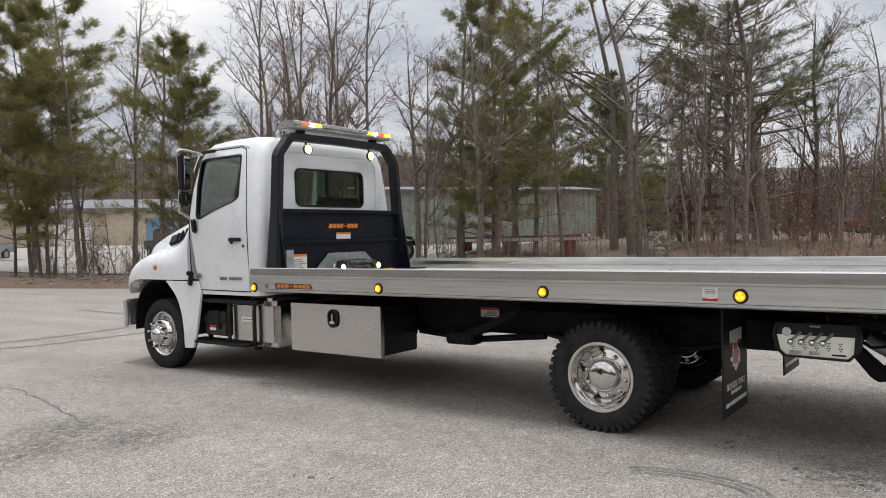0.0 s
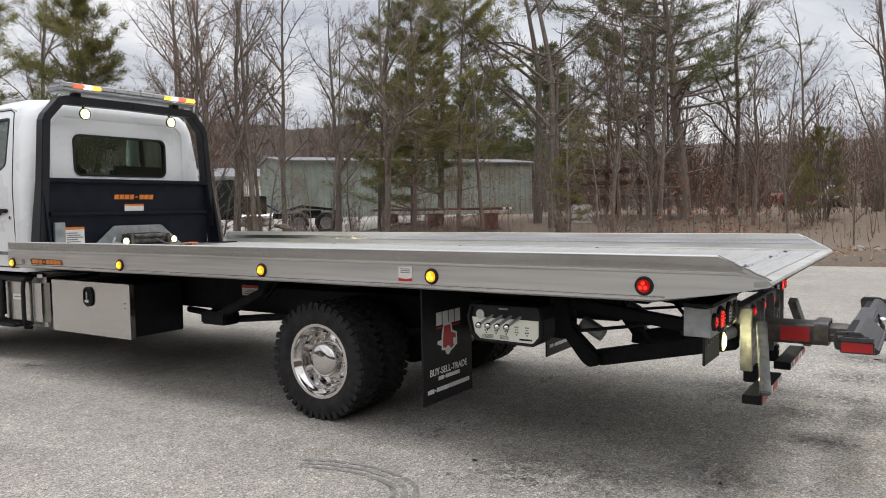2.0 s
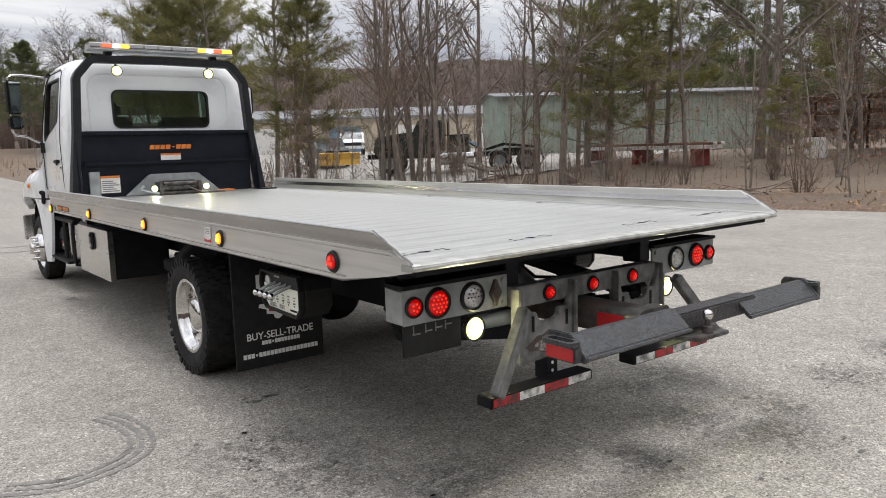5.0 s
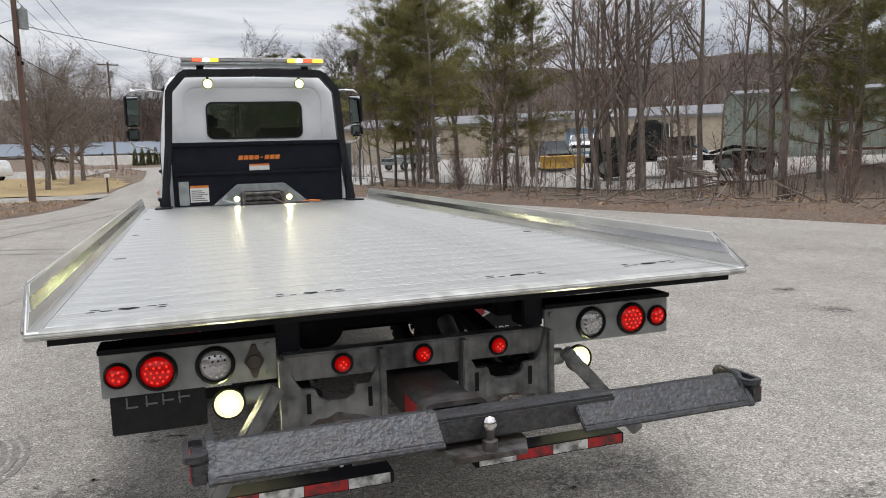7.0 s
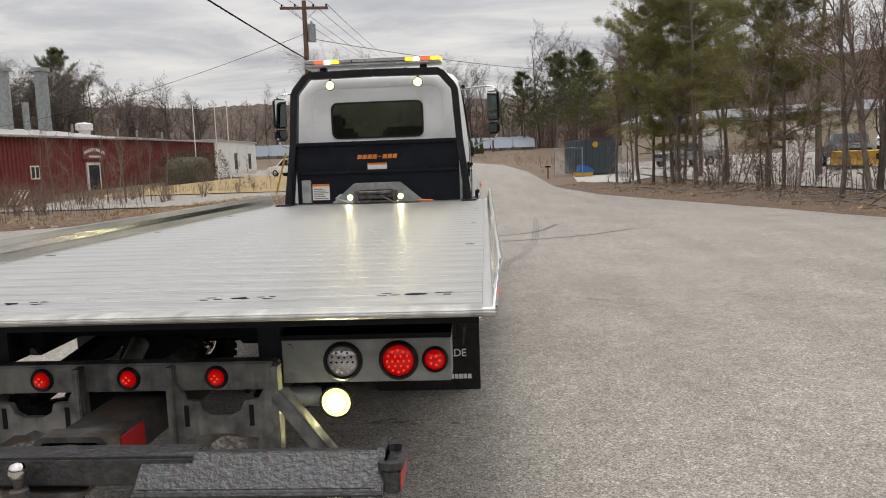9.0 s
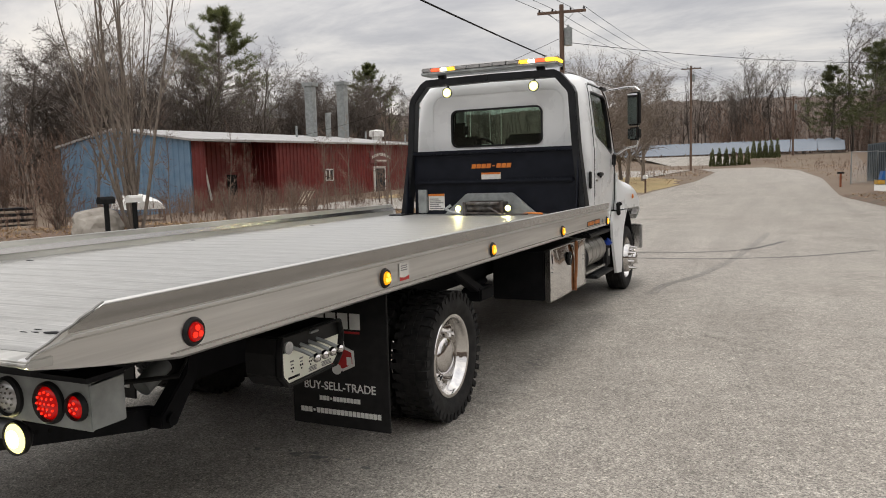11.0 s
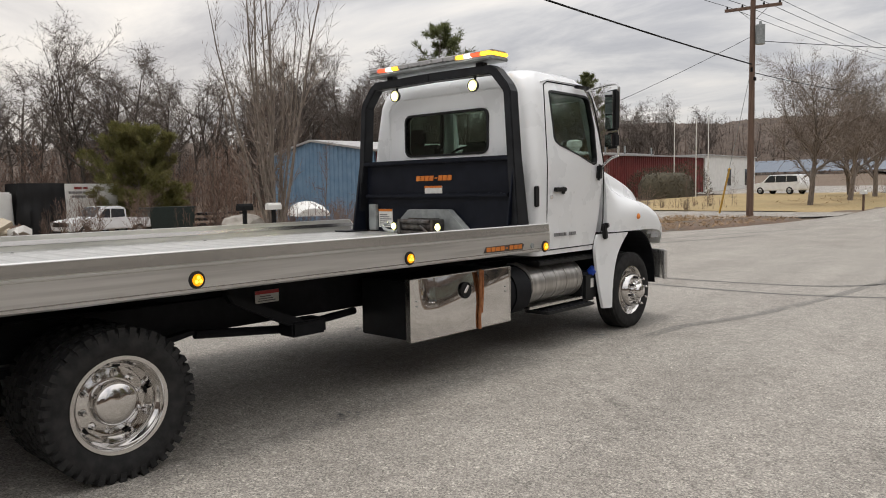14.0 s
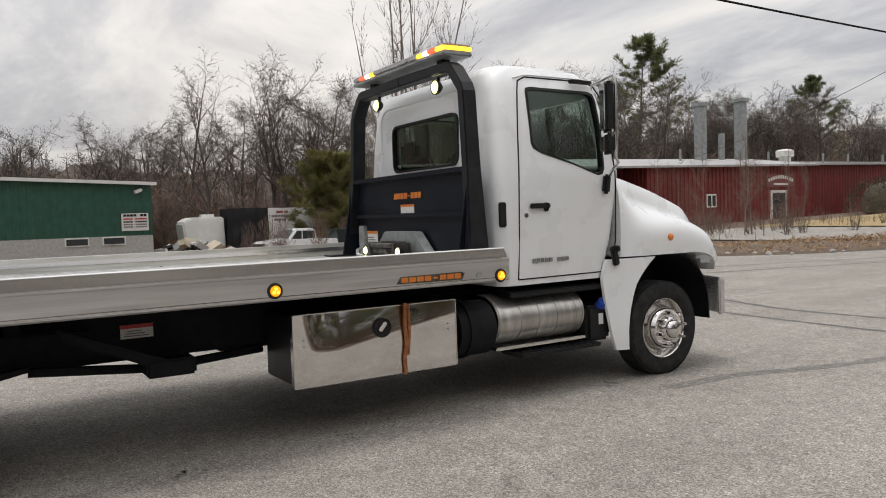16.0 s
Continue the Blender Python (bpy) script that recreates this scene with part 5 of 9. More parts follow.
arch = Shape().prism([(4.85, 0.1), (4.85, 1.05), (5.92, 1.055), (6.06, 1.04), (6.17, 1.0), (6.25, 0.94), (6.295, 0.86), (6.30, 0.1)], 0.40, 1.6, "x")
cut(hood, [arch, arch.mirror(), Shape().span((-0.95, 5.2, 0.3), (0.95, 6.3, 1.10))])
auto_smooth(hood, 32)
for sgn in (-1, 1):
    liner = Shape().prism(blunt_arch(0.61, 0.625, 24) + blunt_arch(0.625, 0.64, 24)[::-1], sgn * 0.5, sgn * 1.07, "x")
    part("wheel_house", liner, M_FRAME, truck, "black inner wheel housing")
    part("inner_wall", Shape().span((sgn * 0.48, 4.95, 0.45), (sgn * 0.5, 6.25, 1.05)), M_FRAME, truck)
    # fender skirt behind the wheel
    skirt_front = [(0.275, 5.14), (0.42, 5.125), (0.58, 5.145), (0.73, 5.188), (0.83, 5.235), (0.90, 5.295), (0.97, 5.37), (1.04, 5.46)]
    skirt_rear = [(0.275, 5.03), (0.40, 4.99), (0.60, 4.955), (0.75, 4.925), (0.88, 4.905), (0.95, 4.92), (1.04, 4.955)]
    rings = []
    for z in (0.275, 0.30, 0.36, 0.44, 0.52, 0.60, 0.68, 0.75, 0.82, 0.88, 0.93, 0.98, 1.02, 1.04):
        ya, yb = along(skirt_rear, z), along(skirt_front, z)
        row = [(1.098 + 0.07 * smoothstep(4.92, 5.14, ya + (yb - ya) * k / 6) - 0.012 * smoothstep(0.4, 0.275, z), ya + (yb - ya) * k / 6) for k in range(7)]
        rings.append([(sgn * x_, y_, z) for x_, y_ in row] + [(sgn * (x_ - 0.03), y_, z) for x_, y_ in reversed(row)])
    part("fender_skirt", Shape().loft(rings), M_WHITE, truck, "white fender skirt behind the wheel", smooth=40)
    part("hood_latch", Shape().box((sgn * 1.15, 5.00, 1.07), (0.04, 0.06, 0.16), (14, 0, 0)).box((sgn * 1.165, 5.01, 1.13), (0.05, 0.05, 0.05)), M_PLASTIC, truck, "black rubber hood latch", bevel=0.01)
    part("side_marker", Shape().lathe([(0.0, 0.02), (0.018, 0.017), (0.03, 0.006), (0.033, 0)], (sgn * 1.197, 5.62, 1.20), "x", 20) if sgn > 0 else
         Shape().lathe([(0.0, -0.02), (0.018, -0.017), (0.03, -0.006), (0.033, 0)], (sgn * 1.197, 5.62, 1.20), "x", 20), M_ORANGE, truck, "small orange side marker", smooth=40)
    part("headlight", Shape().box((sgn * 1.06, 6.24, 1.03), (0.16, 0.26, 0.20), (-8, 0, sgn * 35)), M_WHITEOFF, truck, "clear headlight", bevel=0.04)
    if sgn > 0:
        continue
    vent = part("hood_vent", Shape().box((sgn * 0.965, 5.41, 1.545), (0.05, 0.36, 0.14), (-17, sgn * -36, 0)), M_PLASTIC, truck, "black louvred hood vent", bevel=0.015)
    for k in range(4):
        part("louvre", Shape().box((sgn * 0.99, 5.28 + 0.085 * k, 1.60 - 0.026 * k), (0.03, 0.012, 0.12), (-17, sgn * -36, 0)), M_FRAME, vent)
part("grille", Shape().box((0, 6.46, 0.92), (1.1, 0.04, 0.24)), M_CHROME, truck, "chrome front grille", bevel=0.01)
prof = [(-1.20, 6.25), (-1.205, 6.31), (-1.12, 6.42), (-0.8, 6.53), (0.8, 6.53), (1.12, 6.42), (1.205, 6.31), (1.20, 6.25), (1.17, 6.25), (1.16, 6.29), (1.08, 6.37), (0.78, 6.47), (-0.78, 6.47), (-1.08, 6.37), (-1.16, 6.29), (-1.17, 6.25)]
part("front_bumper", Shape().prism(prof, 0.46, 0.79, "z"), M_BUMPER, truck, "bright metal front bumper", bevel=0.012)


# wheels
def wheel(name, x, y, sgn, rear):
    """A wheel whose outer side looks along sgn; the tyre, rim, hub and nuts are its parts."""
    tw = 0.235
    t = [(0.255, -tw * 0.36), (0.30, -tw * 0.48), (0.35, -tw * 0.5), (0.385, -tw * 0.45), (0.403, -tw * 0.36), (0.405, -tw * 0.1), (0.405, tw * 0.1), (0.403, tw * 0.36), (0.385, tw * 0.45), (0.35, tw * 0.5), (0.30, tw * 0.48), (0.255, tw * 0.36)]
    root = part(name, Shape().lathe(t, (x, y, WHEEL_R), "x", 64, True), M_RUBBER, truck, "black tyre on a polished rim", smooth=30)
    lugs = Shape()
    if rear:
        for i in range(42):
            a = 2 * math.pi * i / 42
            for s2 in (-1, 1):
                a2 = a + s2 * 0.04
                lugs.box((x + s2 * tw * (0.33 + 0.05 * (i % 2)), y + 0.400 * math.cos(a2), WHEEL_R + 0.400 * math.sin(a2)), (tw * 0.27, 0.036, 0.024), (math.degrees(a2) + 90, 0, 0))
                lugs.box((x + s2 * tw * 0.455, y + 0.378 * math.cos(a2), WHEEL_R + 0.378 * math.sin(a2)), (0.022, 0.032, 0.040), (math.degrees(a2) + 90, 0, 0))
                a3 = a + 0.075
                lugs.box((x + s2 * tw * 0.09, y + 0.402 * math.cos(a3 + s2 * 0.03), WHEEL_R + 0.402 * math.sin(a3 + s2 * 0.03)), (tw * 0.15, 0.04, 0.020), (math.degrees(a3 + s2 * 0.03) + 90, 0, 0))
        part("tread", lugs, M_RUBBER, root)
    else:
        for off in (-0.32, -0.12, 0.12, 0.32):
            lugs.lathe([(0.404, -0.018), (0.411, -0.016), (0.411, 0.016), (0.404, 0.018)], (x + off * tw, y, WHEEL_R), "x", 64)
        part("tread", lugs, M_RUBBER, root)
    s = sgn
    face = x + s * tw * 0.36
    if rear:
        rim = [(0.268, 0.004), (0.262, 0.014), (0.242, 0.012), (0.234, 0.0), (0.227, -0.022), (0.216, -0.030), (0.208, -0.06), (0.199, -0.10), (0.188, -0.118), (0.160, -0.112), (0.135, -0.10), (0.122, -0.10)]
        cap = [(0.122, -0.10), (0.121, -0.045), (0.116, -0.032), (0.10, -0.018), (0.06, -0.007), (0.0, -0.003)]
        nut_r, nut_d = 0.155, (-0.115, -0.082)
    else:
        rim = [(0.262, 0.012), (0.256, 0.014), (0.246, 0.004), (0.236, -0.02), (0.225, -0.05), (0.205, -0.045), (0.190, 0.0), (0.178, 0.045), (0.165, 0.06), (0.12, 0.062), (0.11, 0.062)]
        cap = [(0.108, 0.06), (0.106, 0.085), (0.095, 0.10), (0.08, 0.105), (0.075, 0.13), (0.06, 0.145), (0.0, 0.15)]
        nut_r, nut_d = 0.142, (0.06, 0.125)
    part("rim", Shape().lathe([(r, s * h) for r, h in rim], (face, y, WHEEL_R), "x", 56), M_CHROME, root, "polished chrome rim", smooth=45)
    part("hub_cap", Shape().lathe([(r, s * h) for r, h in cap], (face, y, WHEEL_R), "x", 40), M_CHROME, root, "chrome hub cap", smooth=45)
    for i in range(10 if rear else 8):
        a = 2 * math.pi * (i + 0.3) / (10 if rear else 8)
        cy, cz = y + nut_r * math.cos(a), WHEEL_R + nut_r * math.sin(a)
        nut = Shape().cyl((face + s * nut_d[0], cy, cz), (face + s * nut_d[1], cy, cz), 0.021, 0.015, 8)
        nut.lathe([(0.0, s * 0.012), (0.012, s * 0.008), (0.015, 0)], (face + s * nut_d[1], cy, cz), "x", 8)
        part("lug_nut", nut, M_CHROME, root, smooth=40)
    for i in range(5 if rear else 0):
        a = 2 * math.pi * (i + 0.1) / 5
        hole = [(y + 0.194 * math.cos(a) + 0.022 * math.cos(t) * math.sin(a) + 0.008 * math.sin(t) * math.cos(a), WHEEL_R + 0.194 * math.sin(a) - 0.022 * math.cos(t) * math.cos(a) + 0.008 * math.sin(t) * math.sin(a)) for t in [k * math.pi / 6 for k in range(12)]]
        part("hand_hole", Shape().prism(hole, face - s * 0.116, face - s * 0.104, "x"), M_DARK, root)
    return root


for sgn in (-1, 1):
    wheel("front_wheel", sgn * 1.03, AX_F, sgn, False)
    wheel("rear_wheel", sgn * 1.065, 0, sgn, True)
    wheel("inner_rear_wheel", sgn * 0.775, 0, sgn, True)
part("rear_axle", Shape().cyl((-0.95, 0, WHEEL_R), (0.95, 0, WHEEL_R), 0.09).lathe([(0.0, -0.2), (0.12, -0.18), (0.2, -0.08), (0.22, 0), (0.2, 0.08), (0.12, 0.18), (0, 0.2)], (0, 0, WHEEL_R), "y", 20), M_FRAME, truck, "black rear axle", smooth=40)
part("front_axle", Shape().cyl((-0.9, AX_F, 0.40), (0.9, AX_F, 0.40), 0.06), M_FRAME, truck)

# frame under the bed
chassis = Shape()
for sgn in (-1, 1):
    chassis.span((sgn * 0.39, -1.6, 0.58), (sgn * 0.47, 6.2, 0.80))
    chassis.span((sgn * 0.37, -2.55, 0.90), (sgn * 0.49, 3.65, 0.975))
for y in (-1.2, 0.7, 1.6, 2.6, 3.5, 4.6):
    chassis.span((-0.4, y - 0.05, 0.62), (0.4, y + 0.05, 0.78))
part("chassis", chassis, M_FRAME, truck, "dirty black frame rails", bevel=0.006)
for k in range(22):
    y = -2.75 + k * 0.305
    part("deck_crossmember", Shape().span((-1.24, y - 0.03, 0.985 if y > -2.5 else 1.015), (1.24, y + 0.03, 1.035)), M_FRAME, truck)

# the flatbed
bed = part("flatbed", Shape().span((-1.245, -2.90, 1.035), (1.245, 3.72, 1.068)), M_FRAME, truck, "bare aluminium flatbed with flared side rails")
plank = Shape()
L = 0.2055
top = [(0.0006, 1.0855), (0.0012, 1.086), (L - 0.0016, 1.086), (L - 0.0010, 1.0855)]
plank.prism([(0.001, 1.069)] + top + [(L - 0.002, 1.069)], -1.2565, 1.2565, "x")
plank_mesh = plank.mesh("plank", M_DECK)
for k in range(32):
    ob = new("plank", plank_mesh)
    ob.location = (0, -2.86 + k * L, 0)
    ob.parent = bed
part("tail_edge", Shape().prism([(-2.865, 1.068), (-2.865, 1.087), (-2.93, 1.087), (-2.945, 1.082), (-2.948, 1.070), (-2.92, 1.058), (-2.865, 1.055)], -1.30, 1.30, "x"), M_RAILIN, bed, "worn aluminium tail edge", bevel=0.004)
for sgn in (-1, 1):
    def rail_ring(y, cut_z, lo):
        # a thin flared sheet on a flat border; its top follows the cut
        o = [(1.285, 0.965), (1.297, 0.975), (1.295, 1.112), (1.303, 1.118), (1.303, 1.126), (1.297, 1.130), (1.326, 1.203), (1.322, 1.209), (1.316, 1.208),
             (1.289, 1.0895), (1.2575, 1.0885), (1.2575, 1.05), (1.27, 1.04), (1.27, 0.965)]
        ring = []
        for k, (x, z) in enumerate(o):
            if z > cut_z and k in (6, 7):
                x = 1.297 + max(0.0, cut_z - 1.130) * 0.40
            if z > cut_z and k == 8:
                x = 1.289 + max(0.0, cut_z - 1.0895) * 0.228
            ring.append((sgn * x, y, max(lo, min(z, cut_z))))
        return ring
    ys = [(3.80, 1.13, 0.9), (3.74, 1.209, 0.9), (2.2, 1.209, 0.9), (0, 1.209, 0.9), (-2.2, 1.209, 0.9), (-2.40, 1.209, 0.965), (-2.71, 1.209, 1.018), (-2.80, 1.165, 1.034), (-2.932, 1.095, 1.06), (-2.940, 1.085, 1.065)]
    rail = part("side_rail", Shape().loft([rail_ring(y, z, lo) for y, z, lo in ys]), M_ALU, bed, "bright aluminium side rail", smooth=20)
    # polished upper band; the dark it mirrors is painted into its metal
    band = Shape().add([(sgn * 1.3005, 3.78, 1.134), (sgn * 1.3275, 3.735, 1.200), (sgn * 1.3275, -2.72, 1.200), (sgn * 1.3005, -2.84, 1.134),
                        (sgn * 1.290, 3.78, 1.134), (sgn * 1.317, 3.735, 1.200), (sgn * 1.317, -2.72, 1.200), (sgn * 1.290, -2.84, 1.134)],
                       [(0, 1, 2, 3), (4, 7, 6, 5), (0, 4, 5, 1), (1, 5, 6, 2), (2, 6, 7, 3), (3, 7, 4, 0)])
    part("rail_band", band, M_ALU_BAND, bed, "polished band along the rail, its dark reflections put into the colour")
    liner_ = [(sgn * (1.2865 + (z_ - 1.0905) * 0.228), y_, z_) for y_, z_ in ((3.735, 1.204), (-2.70, 1.204), (-2.78, 1.160), (-2.92, 1.096), (3.735, 1.0925))]
    part("rail_liner", Shape().add(liner_ + [(x_ + sgn * 0.004, y_, z_) for x_, y_, z_ in liner_], [(0, 1, 2, 3, 4), (9, 8, 7, 6, 5)] + [(k, k + 5, (k + 1) % 5 + 5, (k + 1) % 5) for k in range(5)]), M_RAILIN, bed, "scuffed inner face of the rail")
    ragged = random.Random(31)
    end_ = []
    for k in range(13):
        u = k / 12
        z_ = 1.210 - 0.114 * u
        y_ = -2.706 - (0.09 * u / 0.386 if u < 0.386 else 0.09 + 0.146 * (u - 0.386) / 0.614)
        end_.append((sgn * (1.306 - 0.006 * u + 0.014 * (1 - u)), y_ + ragged.uniform(-0.004, 0.003), z_ + ragged.uniform(-0.003, 0.001)))
    part("rail_end", Shape().tube(end_, 0.0042, 5), M_RAILEND, bed, "ragged worn end of the rail")
    part("rail_groove", Shape().span((sgn * 1.2955, -2.45, 0.990), (sgn * 1.2995, 3.78, 0.996)), M_ALU_BAND, bed)
    for y, z in ((3.72, 1.006), (2.04, 1.03), (0.388, 1.04), (-1.052, 1.047)):
        lamp = part("marker_lamp", Shape().lathe([(0.0, sgn * 0.02), (0.03, sgn * 0.017), (0.036, 0)], (sgn * 1.298, y, z), "x", 24), M_AMBER, truck, "lit round amber marker lamp", smooth=40)
        part("grommet", Shape().lathe([(0.034, sgn * 0.012), (0.042, sgn * 0.014), (0.048, sgn * 0.006), (0.05, 0)], (sgn * 1.296, y, z), "x", 24), M_PLASTIC, lamp, smooth=40)
        for a_ in (90, 210, 330):
            py, pz = y + 0.0145 * math.cos(math.radians(a_)), z + 0.0145 * math.sin(math.radians(a_))
            part("led", Shape().cyl((sgn * 1.312, py, pz), (sgn * 1.3195, py, pz), 0.0105, n=10), M_AMBERLED, lamp)
    lamp = part("marker_lamp", Shape().lathe([(0.0, sgn * 0.02), (0.03, sgn * 0.017), (0.036, 0)], (sgn * 1.298, -2.345, 1.045), "x", 24), M_REDLAMP, truck, "lit round red marker lamp", smooth=40)
    part("grommet", Shape().lathe([(0.034, sgn * 0.012), (0.042, sgn * 0.014), (0.048, sgn * 0.006), (0.05, 0)], (sgn * 1.296, -2.345, 1.045), "x", 24), M_PLASTIC, lamp, smooth=40)
    for a_ in (90, 210, 330):
        py, pz = -2.345 + 0.0145 * math.cos(math.radians(a_)), 1.045 + 0.0145 * math.sin(math.radians(a_))
        part("led", Shape().cyl((sgn * 1.312, py, pz), (sgn * 1.3195, py, pz), 0.0105, n=10), M_REDLED, lamp)
    warn = part("warning_label", Shape().span((sgn * 1.298, -0.91, 1.01), (sgn * 1.301, -0.81, 1.10)), M_LABEL, bed, "small white and red warning label")
    part("label_band", Shape().prism([(-0.91, 1.012), (-0.81, 1.012), (-0.81, 1.032), (-0.86, 1.024), (-0.91, 1.032)], sgn * 1.3005, sgn * 1.303, "x"), M_RED, warn)
    for k in range(3):
        part("print_bar", Shape().span((sgn * 1.3005, -0.895, 1.062 + 0.011 * k), (sgn * 1.302, -0.825, 1.067 + 0.011 * k)), M_BARGREY, warn)

# headboard and arch
head = part("headboard", Shape().span((-0.97, 3.70, 1.09), (0.97, 3.735, 1.80)), M_NAVY, truck, "navy-black steel headboard behind the cab", bevel=0.006)
part("stiffener", Shape().span((-0.95, 3.655, 1.44), (0.95, 3.70, 1.48)), M_NAVY, head, bevel=0.008)
part("stiffener", Shape().span((-0.98, 3.645, 1.775), (0.98, 3.74, 1.815)), M_NAVY, head, bevel=0.008)
for sgn in (-1, 1):
    path = [(1.07, 1.09), (0.985, 1.80), (0.945, 2.38), (0.925, 2.42), (0.80, 2.565), (0.76, 2.59), (0.0, 2.60)]
    rings = []
    for x, z in path:
        hw, dp = 0.040, 0.06 + 0.06 * smoothstep(1.95, 1.2, z)
        nx, nz = (1, 0) if z < 2.41 else ((0.75, 0.66) if z < 2.585 else (0, 1))
        rings.append([(sgn * (x - nx * hw), 3.74 - dp - 0.03, z - nz * hw), (sgn * (x + nx * hw), 3.74 - dp - 0.03, z + nz * hw), (sgn * (x + nx * hw), 3.77, z + nz * hw), (sgn * (x - nx * hw), 3.77, z - nz * hw)])
    part("arch", Shape().loft(rings), M_BLACK, truck, "black steel arch over the cab's back", bevel=0.008)
    part("gusset", Shape().prism([(3.53, 1.09), (3.70, 1.09), (3.70, 1.80), (3.655, 1.80)], sgn * 1.005, sgn * 1.025, "x"), M_NAVY, head, bevel=0.004)
    part("foot_plate", Shape().span((sgn * 0.99, 3.40, 1.088), (sgn * 1.17, 3.80, 1.102)), M_BLACK, head, bevel=0.003)


def word_blocks(name, parent, mat, x0, x1, z0, z1, y0, y1, n, gap=None, axis="y", slant=0.0):
    """A row of letter-sized plain blocks, each a part; gap names the one that is a dash."""
    w_ = (x1 - x0) / n
    for k in range(n):
        a_, b_, za, zb = x0 + (k + 0.08) * w_, x0 + (k + 0.92) * w_, z0, z1
        if k == gap:
            a_, b_, za, zb = x0 + (k + 0.25) * w_, x0 + (k + 0.75) * w_, (z0 + z1) / 2 - 0.006, (z0 + z1) / 2 + 0.006
        part(name, Shape().prism([(a_, za), (b_, za), (b_ + slant, zb), (a_ + slant, zb)], y0, y1, axis), mat, parent)


# headboard fittings
word_blocks("logo_block", head, M_ORANGE, -0.24, 0.24, 1.605, 1.655, 3.693, 3.700, 8, 4, "y", 0.01)
plate = part("label_plate", Shape().span((-0.115, 3.694, 1.445), (0.115, 3.700, 1.555)), M_LABEL, head, "white label with an orange stripe")
part("stripe", Shape().span((-0.115, 3.691, 1.535), (0.115, 3.694, 1.555)), M_ORANGE, plate)
plate = part("label_plate", Shape().span((-0.79, 3.694, 1.135), (-0.585, 3.700, 1.325)), M_LABEL, head, "white caution label")
part("stripe", Shape().span((-0.79, 3.691, 1.30), (-0.585, 3.694, 1.325)), M_ORANGE, plate)
for k in range(6):
    part("print_bar", Shape().span((-0.775, 3.692, 1.15 + 0.022 * k), (-0.60 - 0.03 * (k % 3), 3.694, 1.16 + 0.022 * k)), M_BARGREY, plate)
part("valve_plate", Shape().span((-0.91, 3.66, 1.105), (-0.80, 3.70, 1.375)), M_GALV, head, "grey metal valve plate", bevel=0.005)
part("winch_shroud", Shape().prism([(-0.55, 1.09), (-0.50, 1.13), (-0.27, 1.325), (0.27, 1.325), (0.50, 1.13), (0.55, 1.09)], 3.60, 3.685, "y"), M_GALV, head, "grey winch cover plate", bevel=0.01)
winch = part("winch", Shape().cyl((-0.20, 3.50, 1.17), (0.20, 3.50, 1.17), 0.055, n=20).span((-0.20, 3.53, 1.10), (0.20, 3.56, 1.245)).span((-0.24, 3.42, 1.088), (-0.20, 3.58, 1.235)).span((0.20, 3.42, 1.088), (0.24, 3.58, 1.235)).span((-0.22, 3.43, 1.10), (0.22, 3.46, 1.125)), M_RUST, truck, "rusty winch drum with side plates", bevel=0.004)
part("roller", Shape().cyl((-0.19, 3.435, 1.215), (0.19, 3.435, 1.215), 0.02, n=12), M_RUST, winch)
part("cable", Shape().tube([(0.06, 3.44, 1.18), (0.22, 3.38, 1.10), (0.34, 3.36, 1.098), (0.44, 3.44, 1.097), (0.52, 3.42, 1.1)], 0.012, 6), M_RUST, winch, "coiled winch cable")
part("hook", Shape().tube([(-0.26, 3.40, 1.11), (-0.36, 3.38, 1.13), (-0.45, 3.42, 1.16), (-0.40, 3.46, 1.20)], 0.016, 6), M_GALV, winch, "dull metal tow hook")
part("latch_strap", Shape().tube([(0.45, 3.50, 1.10), (0.55, 3.46, 1.11), (0.66, 3.50, 1.10)], 0.012, 6), M_ORANGE, winch)


def round_lamp(name, x, y, z, r, mat, label, deep=0.06, body=None, ring=1.15):
    """A round lamp that looks to the rear."""
    lens = part(name, Shape().lathe([(0.0, -0.012), (r * 0.7, -0.009), (r, 0.0)], (x, y, z), "y", 28), mat, truck, label, smooth=40)
    part("housing", Shape().lathe([(r, -0.004), (r * ring, -0.008), (r * ring, 0.012), (r * 0.9, deep * 0.6), (r * 0.4, deep), (0, deep)], (x, y, z), "y", 28), body or M_PLASTIC, lens, smooth=35)
    part("rim_glow", Shape().lathe([(r * 0.58, -0.0135), (r * 0.8, -0.0115), (r * 0.9, -0.008), (r * 1.0, -0.003)], (x, y, z), "y", 28), M_LAMP_RIM, lens, smooth=40)
    return lens


for sgn in (-1, 1):
    round_lamp("winch_lamp", sgn * 0.294, 3.432, 1.165, 0.036, M_LAMP, "bright round work lamp beside the winch")
    lamp = round_lamp("work_lamp", sgn * 0.517, 3.70, 2.475, 0.052, M_LAMP, "bright round work lamp under the arch")
    part("bracket", Shape().cyl((sgn * 0.517, 3.735, 2.52), (sgn * 0.517, 3.735, 2.565), 0.012), M_PLASTIC, lamp)
    # rear window's lower tabs on the cab back
for k in range(4):
    x = -0.42 + 0.28 * k
    part("press_mark", Shape().prism([(x - 0.085, 1.815), (x - 0.06, 1.835), (x + 0.06, 1.835), (x + 0.085, 1.815)], 3.868, 3.885, "y"), M_WHITE, cab, bevel=0.004)
part("back_recess_edge", ring_plate(round_rect(-0.80, 0.80, 1.70, 2.46, 0.16, 6), round_rect(-0.785, 0.785, 1.715, 2.445, 0.15, 6), 3.874, 3.892, "y"), M_WHITE, cab, bevel=0.003)

